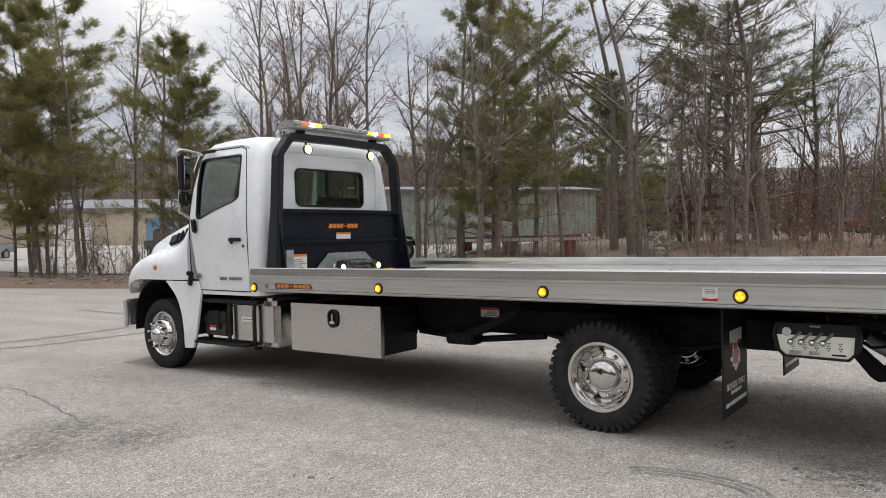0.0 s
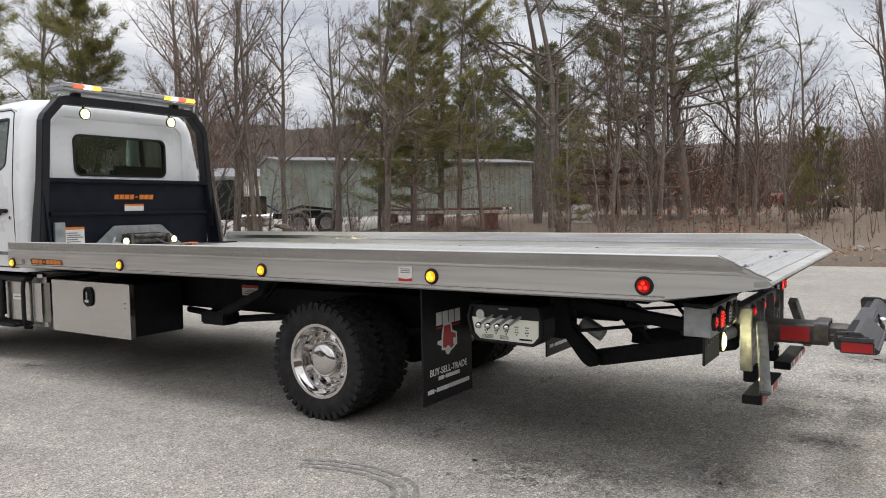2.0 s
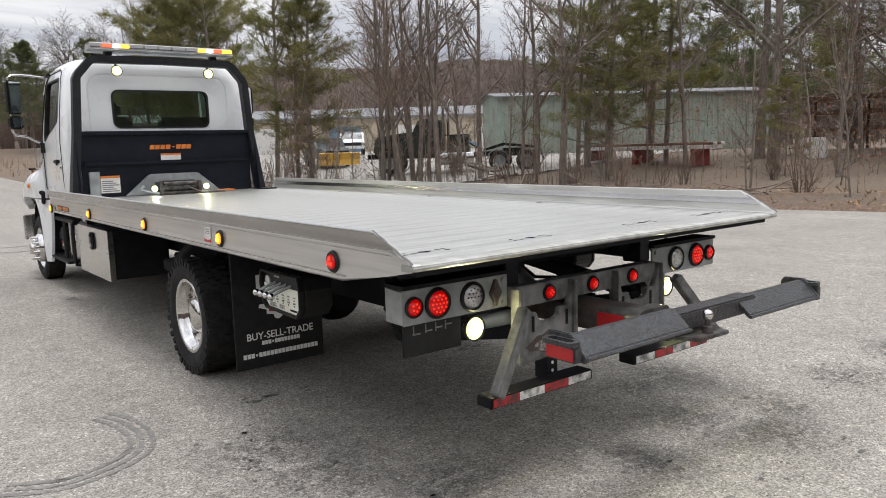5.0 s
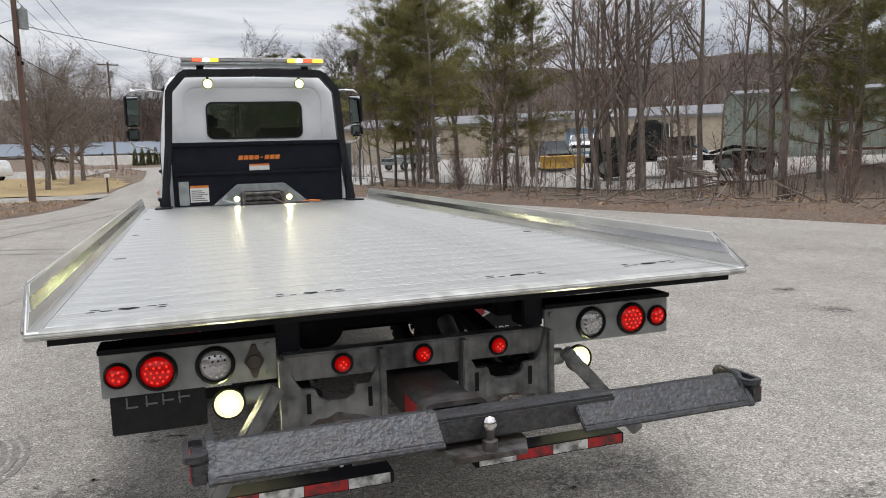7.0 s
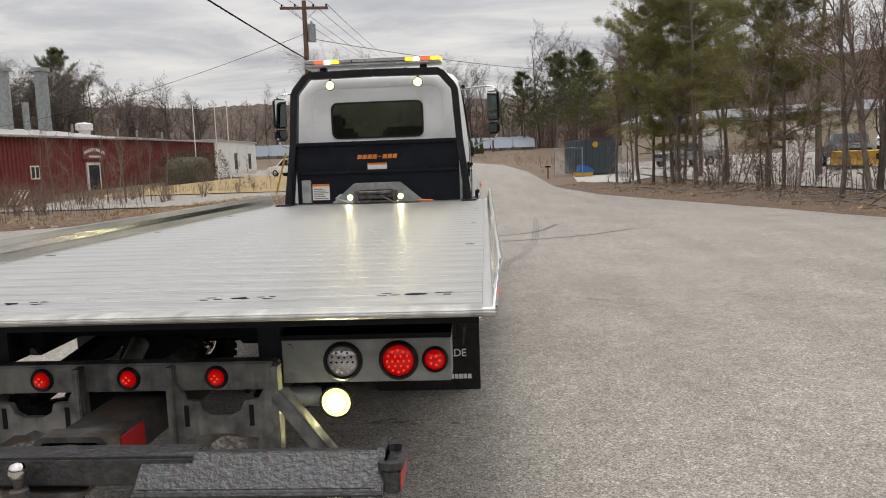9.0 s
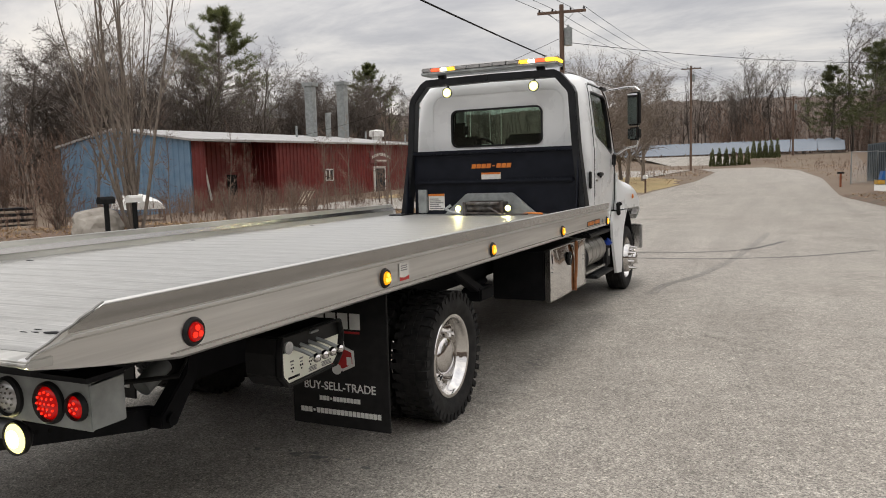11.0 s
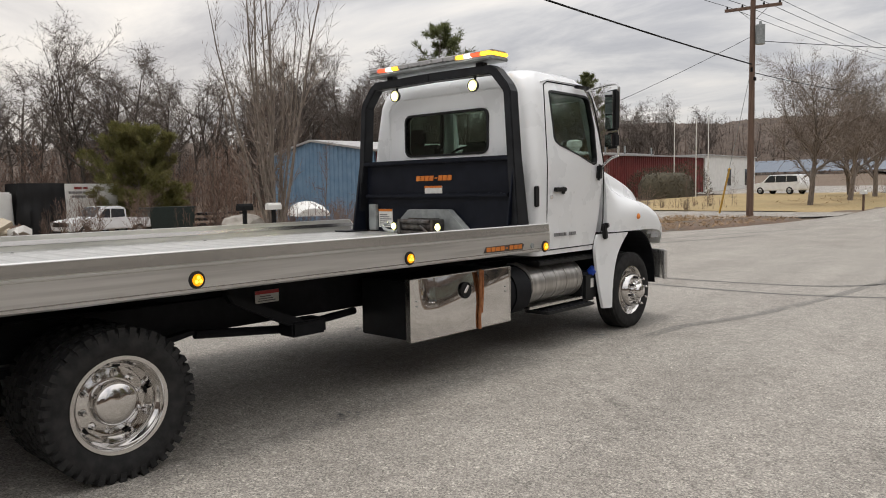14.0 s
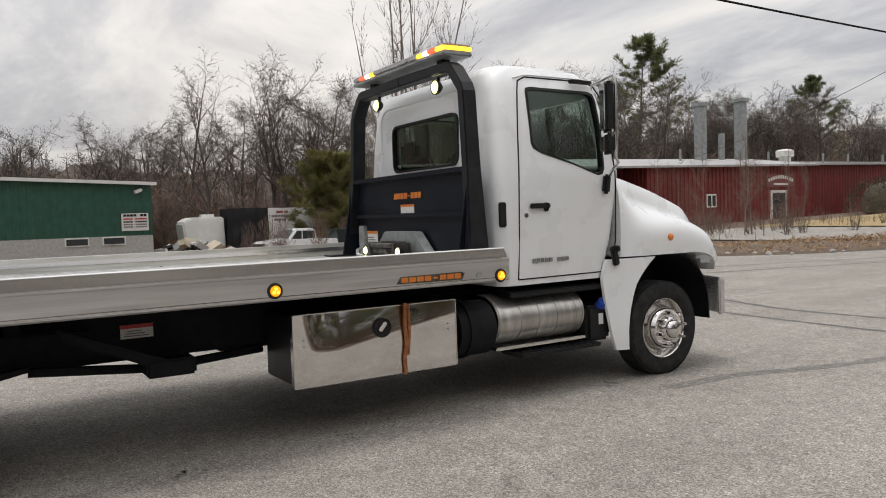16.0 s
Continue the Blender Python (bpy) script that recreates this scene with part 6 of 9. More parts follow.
# light bar
bar = part("light_bar", Shape().prism([(3.60, 2.675), (3.60, 2.70), (3.62, 2.715), (3.86, 2.715), (3.88, 2.70), (3.88, 2.675)], -0.80, 0.80, "x"), M_GALV, truck, "warning light bar with amber, red and white modules", bevel=0.01)
part("cover", Shape().prism([(3.61, 2.748), (3.63, 2.765), (3.85, 2.765), (3.87, 2.748)], -0.795, 0.795, "x"), M_ROOFMETAL, bar, "clear grey top cover", bevel=0.008)
M_BAR_Y = glow("amber_module", (1.0, 0.50, 0.02), 2.2, (0.8, 0.5, 0.1))
M_BAR_R = glow("red_module", (1.0, 0.12, 0.04), 0.9, (0.6, 0.12, 0.08))
M_BAR_W = glow("white_module", (1.0, 0.97, 0.85), 6.0, (0.8, 0.8, 0.8))
seq = [("C", 0.12), ("R", 0.12), ("W", 0.07), ("Y", 0.10)] + [("C", 0.154)] * 5 + [("Y", 0.10), ("W", 0.07), ("R", 0.12), ("Y", 0.12)]
x = -0.795
for code, wdt in seq:
    mat = {"Y": M_BAR_Y, "R": M_BAR_R, "W": M_BAR_W, "C": M_WHITEOFF}[code]
    lab = {"Y": "lit amber module", "R": "red module", "W": "lit white module", "C": "clear unlit module"}[code]
    part("module", Shape().span((x + 0.004, 3.605, 2.716), (x + wdt - 0.004, 3.665, 2.748)), mat, bar, lab, bevel=0.006)
    x += wdt
part("clear_lens", Shape().span((-0.79, 3.668, 2.716), (0.695, 3.875, 2.748)), M_WHITEOFF, bar, "clear grey lens over unlit modules", bevel=0.006)
part("end_module", Shape().span((0.70, 3.666, 2.717), (0.802, 3.872, 2.747)), M_BAR_Y, bar, "lit amber end module", bevel=0.006)
for sgn in (-1, 1):
    part("bar_foot", Shape().span((sgn * 0.55, 3.70, 2.64), (sgn * 0.63, 3.78, 2.68)), M_PLASTIC, bar, bevel=0.005)

# mirrors
for sgn in (-1, 1):
    tw = -sgn * 30
    nx, ny = math.sin(radians(tw)), -math.cos(radians(tw))
    mirror = part("mirror", Shape().box((sgn * 1.405, 4.70, 2.24), (0.17, 0.07, 0.38), (0, 0, tw)), M_PLASTIC, truck, "tall black door mirror on a tubular arm", bevel=0.02)
    part("mirror_glass", Shape().box((sgn * 1.405 + nx * 0.038, 4.70 + ny * 0.038, 2.24), (0.14, 0.006, 0.35), (0, 0, tw)), M_MIRROR, mirror, "flat mirror glass", bevel=0.002)
    low = part("convex_mirror", Shape().box((sgn * 1.405, 4.70, 1.955), (0.165, 0.08, 0.15), (0, 0, tw)), M_PLASTIC, mirror, "small black convex mirror", bevel=0.025)
    part("convex_glass", Shape().box((sgn * 1.405 + nx * 0.044, 4.70 + ny * 0.044, 1.955), (0.13, 0.008, 0.115), (0, 0, tw)), M_MIRROR, low, bevel=0.003)
    part("mirror_arm", Shape().tube([(sgn * 0.99, 4.93, 2.485), (sgn * 1.10, 4.92, 2.50), (sgn * 1.28, 4.86, 2.51), (sgn * 1.40, 4.79, 2.50), (sgn * 1.44, 4.76, 2.46), (sgn * 1.44, 4.75, 2.10), (sgn * 1.44, 4.75, 1.86), (sgn * 1.41, 4.80, 1.815), (sgn * 1.28, 4.90, 1.80), (sgn * 1.12, 4.98, 1.72)], 0.013, 8), M_CHROME, mirror, "bright tubular mirror arm", smooth=60)
    part("arm_base", Shape().box((sgn * 1.105, 4.97, 1.665), (0.05, 0.075, 0.16), (-8, 0, 0)), M_PLASTIC, mirror, "black arm base", bevel=0.02)
    part("arm_base", Shape().box((sgn * 1.02, 4.78, 2.50), (0.05, 0.22, 0.03)), M_PLASTIC, mirror, bevel=0.008)

# cab inside
part("dashboard", Shape().prism([(5.12, 1.2), (5.12, 1.76), (4.98, 1.80), (4.78, 1.74), (4.74, 1.55), (4.86, 1.2)], -1.0, 1.0, "x"), M_SEAT, cab, "dark dashboard", bevel=0.02)
for x, wdt in ((-0.55, 0.54), (0.45, 0.85)):
    seat = part("seat", Shape().box((x, 4.35, 1.30), (wdt, 0.5, 0.2)), M_SEAT, cab, "dark cloth seat", bevel=0.05)
    part("seat_back", Shape().box((x, 4.10, 1.66), (wdt, 0.14, 0.66), (-8, 0, 0)), M_SEAT, cab, "dark cloth seat back", bevel=0.05)
part("headrest", Shape().box((-0.55, 4.06, 2.06), (0.26, 0.10, 0.18)), M_SEAT, cab, bevel=0.04)
part("steering_wheel", Shape().tube([(-0.55 + 0.21 * math.cos(t * math.pi / 8), 4.72 + 0.09 * math.sin(t * math.pi / 8), 1.80 + 0.19 * math.sin(t * math.pi / 8)) for t in range(17)], 0.016, 6), M_PLASTIC, cab, "black steering wheel")
part("windshield", Shape().add([(-0.94, 5.145, 1.79), (0.94, 5.145, 1.79), (0.87, 5.02, 2.41), (-0.87, 5.02, 2.41)], [(0, 1, 2, 3)]), M_GLASS, truck, "clear windshield")

# side markers' companions on the rails
for sgn in (-1, 1):
    b_ = part("logo_plate", Shape().prism([(2.87, 1.005), (2.90, 1.052), (3.38, 1.056), (3.41, 1.045), (3.39, 1.0)], sgn * 1.2965, sgn * 1.300, "x"), M_RUST, bed, "dark orange emblem plate")
    word_blocks("logo_block", b_, M_ORANGE, 2.90, 3.38, 1.012, 1.046, sgn * 1.300, sgn * 1.303, 8, 4, "x")
    part("rail_bolt", Shape().cyl((sgn * 1.296, 3.53, 1.024), (sgn * 1.305, 3.53, 1.024), 0.022), M_GALV, bed)

# tool boxes under the bed
for sgn, y0, y1 in ((-1, 2.17, 3.36), (1, 2.20, 3.43)):
    box_ = part("tool_box", Shape().span((sgn * 0.58, y0 + 0.01, 0.385), (sgn * (1.08 if sgn > 0 else 1.115), y1 - 0.01, 0.835)), M_BLACK, truck, "black tool box with a stainless door under the bed", bevel=0.01)
    lid = Shape()
    n, m_ = 36, 20
    # the right door's top is bent in, so that it mirrors the woods above the road
    dent = (lambda u, v: 0.075 * max(0.0, v - 0.42 - 0.5 * max(0.0, u - 0.25)) ** 1.3 * smoothstep(0.02, 0.16, u) + 0.002 * math.sin(7 * u) * v) if sgn > 0 else (lambda u, v: 0.0015 * math.sin(5 * u))
    vs = [(sgn * (1.133 - dent(i / n, j / m_)), y0 + (y1 - y0) * i / n, 0.375 + 0.47 * j / m_) for j in range(m_ + 1) for i in range(n + 1)]
    k = n + 1
    fs = [(j * k + i, j * k + i + 1, (j + 1) * k + i + 1, (j + 1) * k + i) for j in range(m_) for i in range(n)]
    lid.add(vs, fs).span((sgn * 1.085, y0, 0.375), (sgn * 1.095, y1, 0.845))
    lid_ob = part("box_door", lid, M_CHROME if sgn > 0 else M_STAINLESS, box_, "dented mirror-bright door" if sgn > 0 else "brushed stainless door", smooth=50)
    for z0, z1_, ya, yb in ((0.372, 0.378, y0, y1), (0.842, 0.848, y0, y1)):
        part("door_edge", Shape().span((sgn * 1.09, ya, z0), (sgn * 1.136, yb, z1_)), M_STAINLESS, box_)
    for ya in (y0, y1):
        part("door_edge", Shape().span((sgn * 1.09, ya - 0.003, 0.375), (sgn * 1.136, ya + 0.003, 0.845)), M_STAINLESS, box_)
    yl, zl = (2.77, 0.715) if sgn < 0 else (2.835, 0.704)
    if sgn > 0:
        latch = part("latch", Shape().lathe([(0.0, 0.006), (0.05, 0.006), (0.058, 0.016), (0.066, 0.010), (0.068, 0)], (1.134, yl, zl), "x", 28), M_PLASTIC, box_, "round black paddle latch", smooth=35)
        part("paddle", Shape().box((1.146, yl, zl + 0.008), (0.014, 0.03, 0.075), (-40, 0, 0)), M_CHROME, latch, bevel=0.006)
    else:
        latch = part("latch", ring_plate(round_rect(yl - 0.068, yl + 0.068, zl - 0.088, zl + 0.088, 0.062, 8), round_rect(yl - 0.05, yl + 0.05, zl - 0.07, zl + 0.07, 0.048, 8), -1.152, -1.134, "x"), M_PLASTIC, box_, "oval black paddle latch with a bright T handle", bevel=0.004)
        part("dish", Shape().prism(round_rect(yl - 0.052, yl + 0.052, zl - 0.072, zl + 0.072, 0.05, 8), -1.139, -1.133, "x"), M_FRAME, latch)
        part("paddle", Shape().span((-1.160, yl - 0.009, zl - 0.03), (-1.139, yl + 0.009, zl + 0.045)).span((-1.160, yl - 0.034, zl - 0.052), (-1.147, yl + 0.034, zl - 0.026)), M_CHROME, latch, bevel=0.005)
    for ya in (y0 + 0.07, y1 - 0.07):
        for dz in (-0.02, 0.02):
            part("rivet", Shape().cyl((sgn * 1.13, ya, 0.66 + dz), (sgn * 1.14, ya, 0.66 + dz), 0.005, n=8), M_GALV, box_)
M_WORNSTEEL = material("worn_bare_patch", (0.10, 0.085, 0.07), (0.46, 0.45, 0.43), 0.55, 0.3, scale=70, bump=0.6, bump_scale=90, big=(0.10, 0.07, 0.055), big_scale=30, big_amount=0.7)
M_BATTERY = material("maroon_plastic", (0.028, 0.012, 0.012), (0.045, 0.02, 0.019), 0.5, scale=12)
M_STRAP = material("faded_orange_webbing", (0.24, 0.085, 0.03), (0.36, 0.15, 0.06), 0.9, scale=30)
part("orange_strap", Shape().tube([(1.155, 3.005, 0.86), (1.153, 3.00, 0.72), (1.150, 3.01, 0.58), (1.147, 2.995, 0.47), (1.145, 3.0, 0.365)], 0.014, 6).tube([(1.156, 3.03, 0.85), (1.152, 3.035, 0.66), (1.150, 3.02, 0.5)], 0.011, 6), M_STRAP, truck, "frayed rust-orange strap over the box door")
part("strap_hook", Shape().tube([(1.148, 3.04, 0.80), (1.15, 3.08, 0.815), (1.15, 3.11, 0.79), (1.15, 3.09, 0.77)], 0.006, 5), M_PLASTIC, truck)

# left side: fuel tank, battery box, steps
tank = part("fuel_tank", Shape().span((-1.01, 3.72, 0.34), (-0.45, 4.50, 0.835)), M_STAINLESS, truck, "rounded bare metal fuel tank", bevel=0.055)
part("seam", Shape().prism(round_rect(-1.013, -0.447, 0.338, 0.838, 0.055, 5), 3.925, 3.935, "y"), M_GALV, tank)
part("filler_cap", Shape().cyl((-0.93, 3.90, 0.83), (-0.93, 3.90, 0.862), 0.045), M_CHROME, tank)
tank_label = part("label", Shape().span((-1.0135, 4.10, 0.60), (-1.010, 4.30, 0.655)), M_LABEL, tank, "pale yellow label")
part("print_bar", Shape().span((-1.0145, 4.12, 0.624), (-1.0135, 4.28, 0.633)), M_BARGREY, tank_label)
for y in (4.03, 4.45):
    part("ladder_post", Shape().tube([(-1.045, y, 0.81), (-1.055, y, 0.70), (-1.055, y, 0.40), (-1.04, y, 0.33), (-0.98, y, 0.325)], 0.022, 8), M_PLASTIC, truck, "black step post in front of the tank", smooth=50)
bat = part("battery_box", Shape().span((-1.01, 4.56, 0.42), (-0.55, 4.96, 0.555)), M_BATTERY, truck, "dark maroon battery box with a black lid", bevel=0.015)
part("lid", Shape().prism([(4.545, 0.55), (4.545, 0.685), (4.57, 0.70), (4.90, 0.70), (4.90, 0.655), (4.975, 0.65), (4.975, 0.55)], -1.02, -0.54, "x"), M_PLASTIC, bat, "black plastic lid", bevel=0.01)
part("strap", Shape().span((-1.026, 4.66, 0.50), (-0.53, 4.70, 0.704)), M_FRAME, bat)
bat_label = part("label", Shape().span((-1.0135, 4.75, 0.478), (-1.010, 4.86, 0.508)), M_WHITETAPE, bat, "red and white warning label")
part("red_band", Shape().span((-1.0135, 4.75, 0.508), (-1.010, 4.86, 0.538)), M_RED, bat_label)
for sgn, ya, yb in ((-1, 4.11, 5.18), (1, 4.03, 4.86)):
    step = part("step", Shape().span((sgn * 0.85, ya, 0.335), (sgn * 1.12, yb, 0.365)), M_PLASTIC, truck, "black grip step", bevel=0.008)
    for k in range(7):
        part("step_rib", Shape().span((sgn * (0.87 + 0.035 * k), ya + 0.03, 0.365), (sgn * (0.885 + 0.035 * k), yb - 0.03, 0.371)), M_FRAME, step)
    tread = part("upper_step", Shape().span((sgn * 0.80, 3.98, 0.795), (sgn * 1.06, 5.0, 0.835)), M_PLASTIC, truck, "black upper step under the door", bevel=0.01)
    for k in range(5):
        part("step_rib", Shape().span((sgn * (0.83 + 0.045 * k), 4.0, 0.835), (sgn * (0.85 + 0.045 * k), 4.98, 0.842)), M_FRAME, tread)
    for y in (ya + 0.1, yb - 0.1):
        part("step_hanger", Shape().span((sgn * 0.82, y - 0.02, 0.34), (sgn * 0.86, y + 0.02, 0.80)), M_FRAME, step)

# right side: exhaust cover, urea tank
prof_o = [(0.80 + 0.25 * math.cos(radians(a)), 0.615 + 0.20 * math.sin(radians(a))) for a in range(-80, 101, 10)]
prof_i = [(0.80 + 0.24 * math.cos(radians(a)), 0.615 + 0.19 * math.sin(radians(a))) for a in range(100, -81, -10)]
shield = part("exhaust_cover", Shape().prism(prof_o + prof_i, 3.87, 4.74, "y"), M_SHIELD, truck, "ribbed stainless exhaust cover", smooth=35)
for y in (3.89, 4.10, 4.28, 4.46, 4.66, 4.725):
    part("cover_rib", Shape().prism([(0.80 + 0.255 * math.cos(radians(a)), 0.615 + 0.205 * math.sin(radians(a))) for a in range(-80, 101, 10)] + [(0.80 + 0.245 * math.cos(radians(a)), 0.615 + 0.195 * math.sin(radians(a))) for a in range(100, -81, -10)], y - 0.008, y + 0.008, "y"), M_SHIELD, shield, smooth=35)
part("bracket", Shape().span((0.70, 3.85, 0.40), (1.04, 4.76, 0.425)), M_STAINLESS, shield, bevel=0.006)
part("exhaust_drum", Shape().cyl((0.86, 3.52, 0.58), (0.86, 3.84, 0.58), 0.21, n=28).cyl((0.86, 3.60, 0.58), (0.86, 3.64, 0.58), 0.225, n=28).tube([(0.86, 3.5, 0.5), (0.86, 3.45, 0.38), (0.75, 3.3, 0.33)], 0.06, 10), M_FRAME, truck, "dark sooty exhaust drum", smooth=35)
urea = part("urea_tank", Shape().span((0.70, 4.78, 0.36), (1.045, 5.04, 0.66)), M_PLASTIC, truck, "black plastic tank with a blue cap", bevel=0.03)
M_BLUE = material("blue_plastic", (0.02, 0.06, 0.42), (0.03, 0.09, 0.5), 0.4)
part("cap", Shape().cyl((1.01, 4.95, 0.645), (1.055, 4.95, 0.69), 0.045, n=18), M_BLUE, urea, "bright blue filler cap", smooth=40)
part("label", Shape().span((1.046, 4.90, 0.50), (1.05, 4.95, 0.59)), M_LABEL, urea)

M_PALE_PANEL = material("pale_printed_panel", (0.80, 0.81, 0.69), (0.86, 0.86, 0.75), 0.45, scale=8)

M_STEEL = material("worn_grey_steel", (0.05, 0.048, 0.046), (0.14, 0.135, 0.13), 0.5, 0.5, scale=16, rough_var=0.12, bump=0.3, bump_scale=40, big=(0.10, 0.06, 0.04), big_scale=5, big_amount=0.7)
# arms and hardware under the bed, both sides
for sgn in (-1, 1):
    lbl = part("frame_label", Shape().span((sgn * 0.50, 1.28, 0.725), (sgn * 0.505, 1.48, 0.815)), M_LABEL, truck, "red and white warning label on the frame")
    part("red_band", Shape().span((sgn * 0.505, 1.28, 0.79), (sgn * 0.508, 1.48, 0.815)), M_RED, lbl)
    for k in range(3):
        part("print_bar", Shape().span((sgn * 0.505, 1.30 + 0.01 * k, 0.738 + 0.016 * k), (sgn * 0.5065, 1.45 - 0.02 * k, 0.744 + 0.016 * k)), M_BARGREY, lbl)
    part("side_plate", Shape().prism([(1.0, 0.90), (3.6, 0.90), (3.6, 0.66), (1.9, 0.60), (1.2, 0.70)], sgn * 0.475, sgn * 0.495, "x"), M_FRAME, truck)
    part("support_arm", Shape().prism([(0.88, 0.87), (0.93, 0.79), (1.46, 0.545), (1.50, 0.61)], sgn * 0.70, sgn * 0.78, "x"), M_FRAME, truck, "black diagonal support arm", bevel=0.008)
    part("arm_block", Shape().span((sgn * 0.62, 1.38, 0.50), (sgn * 0.80, 1.68, 0.61)), M_FRAME, truck, "black arm end block", bevel=0.015)
    part("tilt_cylinder", Shape().cyl((sgn * 0.33, 0.6, 0.66), (sgn * 0.33, -1.4, 0.80), 0.05, n=16), M_FRAME, truck, smooth=40)
    part("leaf_spring", Shape().prism([(-0.75, 0.60), (-0.4, 0.53), (0, 0.51), (0.4, 0.53), (0.75, 0.60), (0.75, 0.63), (0.4, 0.58), (0, 0.57), (-0.4, 0.58), (-0.75, 0.63)], sgn * 0.52, sgn * 0.60, "x"), M_FRAME, truck)
    part("cross_tube", Shape().tube([(sgn * 0.6, 0.75, 0.60), (sgn * 0.55, 1.5, 0.52), (sgn * 0.5, 2.2, 0.56)], 0.03, 8), M_FRAME, truck)

    # mud flaps
    xa, xb = (0.605, 1.215) if sgn > 0 else (-1.195, -0.60)
    flap = part("mud_flap", Shape().span((xa, -0.908, 0.205), (xb, -0.895, 0.965)), M_PLASTIC, truck, "black rubber mud flap with white and red print", bevel=0.003)
    cx, y_, low_ = (xa + xb) / 2, -0.909, 0.0 if sgn > 0 else -0.045
    word_blocks("print_block", flap, M_WHITETAPE, cx - 0.15, cx + 0.15, 0.745 + low_, 0.83 + low_, y_ - 0.002, y_, 4)
    part("print_shade", Shape().span((cx - 0.145, y_ - 0.001, 0.722 + low_), (cx + 0.14, y_, 0.733 + low_)), M_RED, flap)
    part("print_edge", Shape().prism([(cx - 0.085, 0.535), (cx + 0.03, 0.515), (cx + 0.105, 0.55), (cx + 0.10, 0.63), (cx + 0.045, 0.65), (cx + 0.035, 0.705), (cx - 0.06, 0.705), (cx - 0.082, 0.64)], y_ - 0.0012, y_, "y"), M_WHITETAPE, flap)
    part("truck_print", Shape().prism([(cx - 0.07, 0.55), (cx + 0.03, 0.53), (cx + 0.09, 0.56), (cx + 0.085, 0.62), (cx + 0.03, 0.64), (cx + 0.02, 0.69), (cx - 0.05, 0.69), (cx - 0.065, 0.63)], y_ - 0.002, y_, "y"), M_RED, flap, "small red truck picture")
    part("wheel_print", Shape().lathe([(0, -0.003), (0.03, -0.003), (0.03, 0)], (cx - 0.01, y_, 0.525), "y", 16), M_WHITETAPE, flap)
    part("grille_print", Shape().span((cx + 0.055, y_ - 0.003, 0.55), (cx + 0.085, y_, 0.595)), M_WHITETAPE, flap)
    part("boom_print", Shape().prism([(cx - 0.135, 0.58), (cx - 0.08, 0.56), (cx - 0.08, 0.60), (cx - 0.13, 0.60)], y_ - 0.002, y_, "y"), M_WHITETAPE, flap)
    text("lettering", "BUY-SELL-TRADE", (cx, y_ - 0.001, 0.425 + 0.5 * low_), 0.045, M_WHITETAPE, flap, (90, 0, 0), 0.001, "white printed words", 0.95, 0, 0.0006)
    word_blocks("print_bar", flap, M_WHITETAPE, cx - 0.13, cx + 0.13, 0.345, 0.370, y_ - 0.002, y_, 12, 3)
    word_blocks("print_bar", flap, M_WHITETAPE, cx - 0.255, cx + 0.255, 0.272, 0.300, y_ - 0.002, y_, 20, 3)
    part("flap_hanger", Shape().span((xa, -0.90, 0.955), (xb, -0.86, 0.985)), M_FRAME, flap)

    # control boxes
    hexa = [(-1.225, 0.872), (-1.205, 0.80), (-1.225, 0.70), (-1.27, 0.655), (-1.65, 0.645), (-1.70, 0.70), (-1.70, 0.80), (-1.68, 0.872)]
    ctl = part("control_box", Shape().prism(hexa, sgn * 0.95, sgn * 1.125, "x"), M_PLASTIC, truck, "black control box with levers and a pale panel", bevel=0.01)
    rim_in = [(y + (-1.452 - y) * 0.07, z + (0.76 - z) * 0.09) for y, z in hexa]
    part("box_rim", ring_plate(hexa, rim_in, sgn * 1.125, sgn * 1.15, "x"), M_PLASTIC, ctl, bevel=0.004)
    pan = part("panel", Shape().prism([(-1.230, 0.795), (-1.25, 0.70), (-1.285, 0.668), (-1.64, 0.660), (-1.672, 0.695), (-1.680, 0.795)], sgn * 1.125, sgn * 1.129, "x"), M_PALE_PANEL, ctl, "pale printed instruction panel")
    for k in range(5):
        y = -1.315 - 0.068 * k
        part("print_bar", Shape().span((sgn * 1.129, y, 0.748), (sgn * 1.131, y - 0.026, 0.754)), M_BARGREY, pan)
        part("print_bar", Shape().span((sgn * 1.129, y - 0.004, 0.733), (sgn * 1.131, y - 0.022, 0.738)), M_BARGREY, pan)
        part("print_mark", Shape().span((sgn * 1.129, y - 0.002, 0.716), (sgn * 1.131, y - 0.010, 0.724)).span((sgn * 1.129, y - 0.016, 0.716), (sgn * 1.131, y - 0.024, 0.724)).span((sgn * 1.129, y - 0.009, 0.702), (sgn * 1.131, y - 0.017, 0.709)), M_DARK, pan)
    part("print_bar", Shape().span((sgn * 1.129, -1.55, 0.675), (sgn * 1.131, -1.63, 0.685)), M_DARK, pan)
    for k in range(4):
        part("print_bar", Shape().span((sgn * 1.129, -1.30, 0.674 + 0.006 * k), (sgn * 1.131, -1.375 - 0.005 * (k % 2), 0.677 + 0.006 * k)), M_BARGREY, pan)
        part("print_bar", Shape().span((sgn * 1.129, -1.42, 0.674 + 0.006 * k), (sgn * 1.131, -1.48 + 0.006 * (k % 2), 0.677 + 0.006 * k)), M_BARGREY, pan)
    part("box_latch", Shape().span((sgn * 1.148, -1.43, 0.852), (sgn * 1.158, -1.49, 0.862)), M_GALV, ctl, "small metal latch")
    part("dial", Shape().cyl((sgn * 1.12, -1.29 if sgn < 0 else -1.62, 0.815), (sgn * 1.135, -1.29 if sgn < 0 else -1.62, 0.815), 0.028, n=20), M_WHITEOFF, ctl)
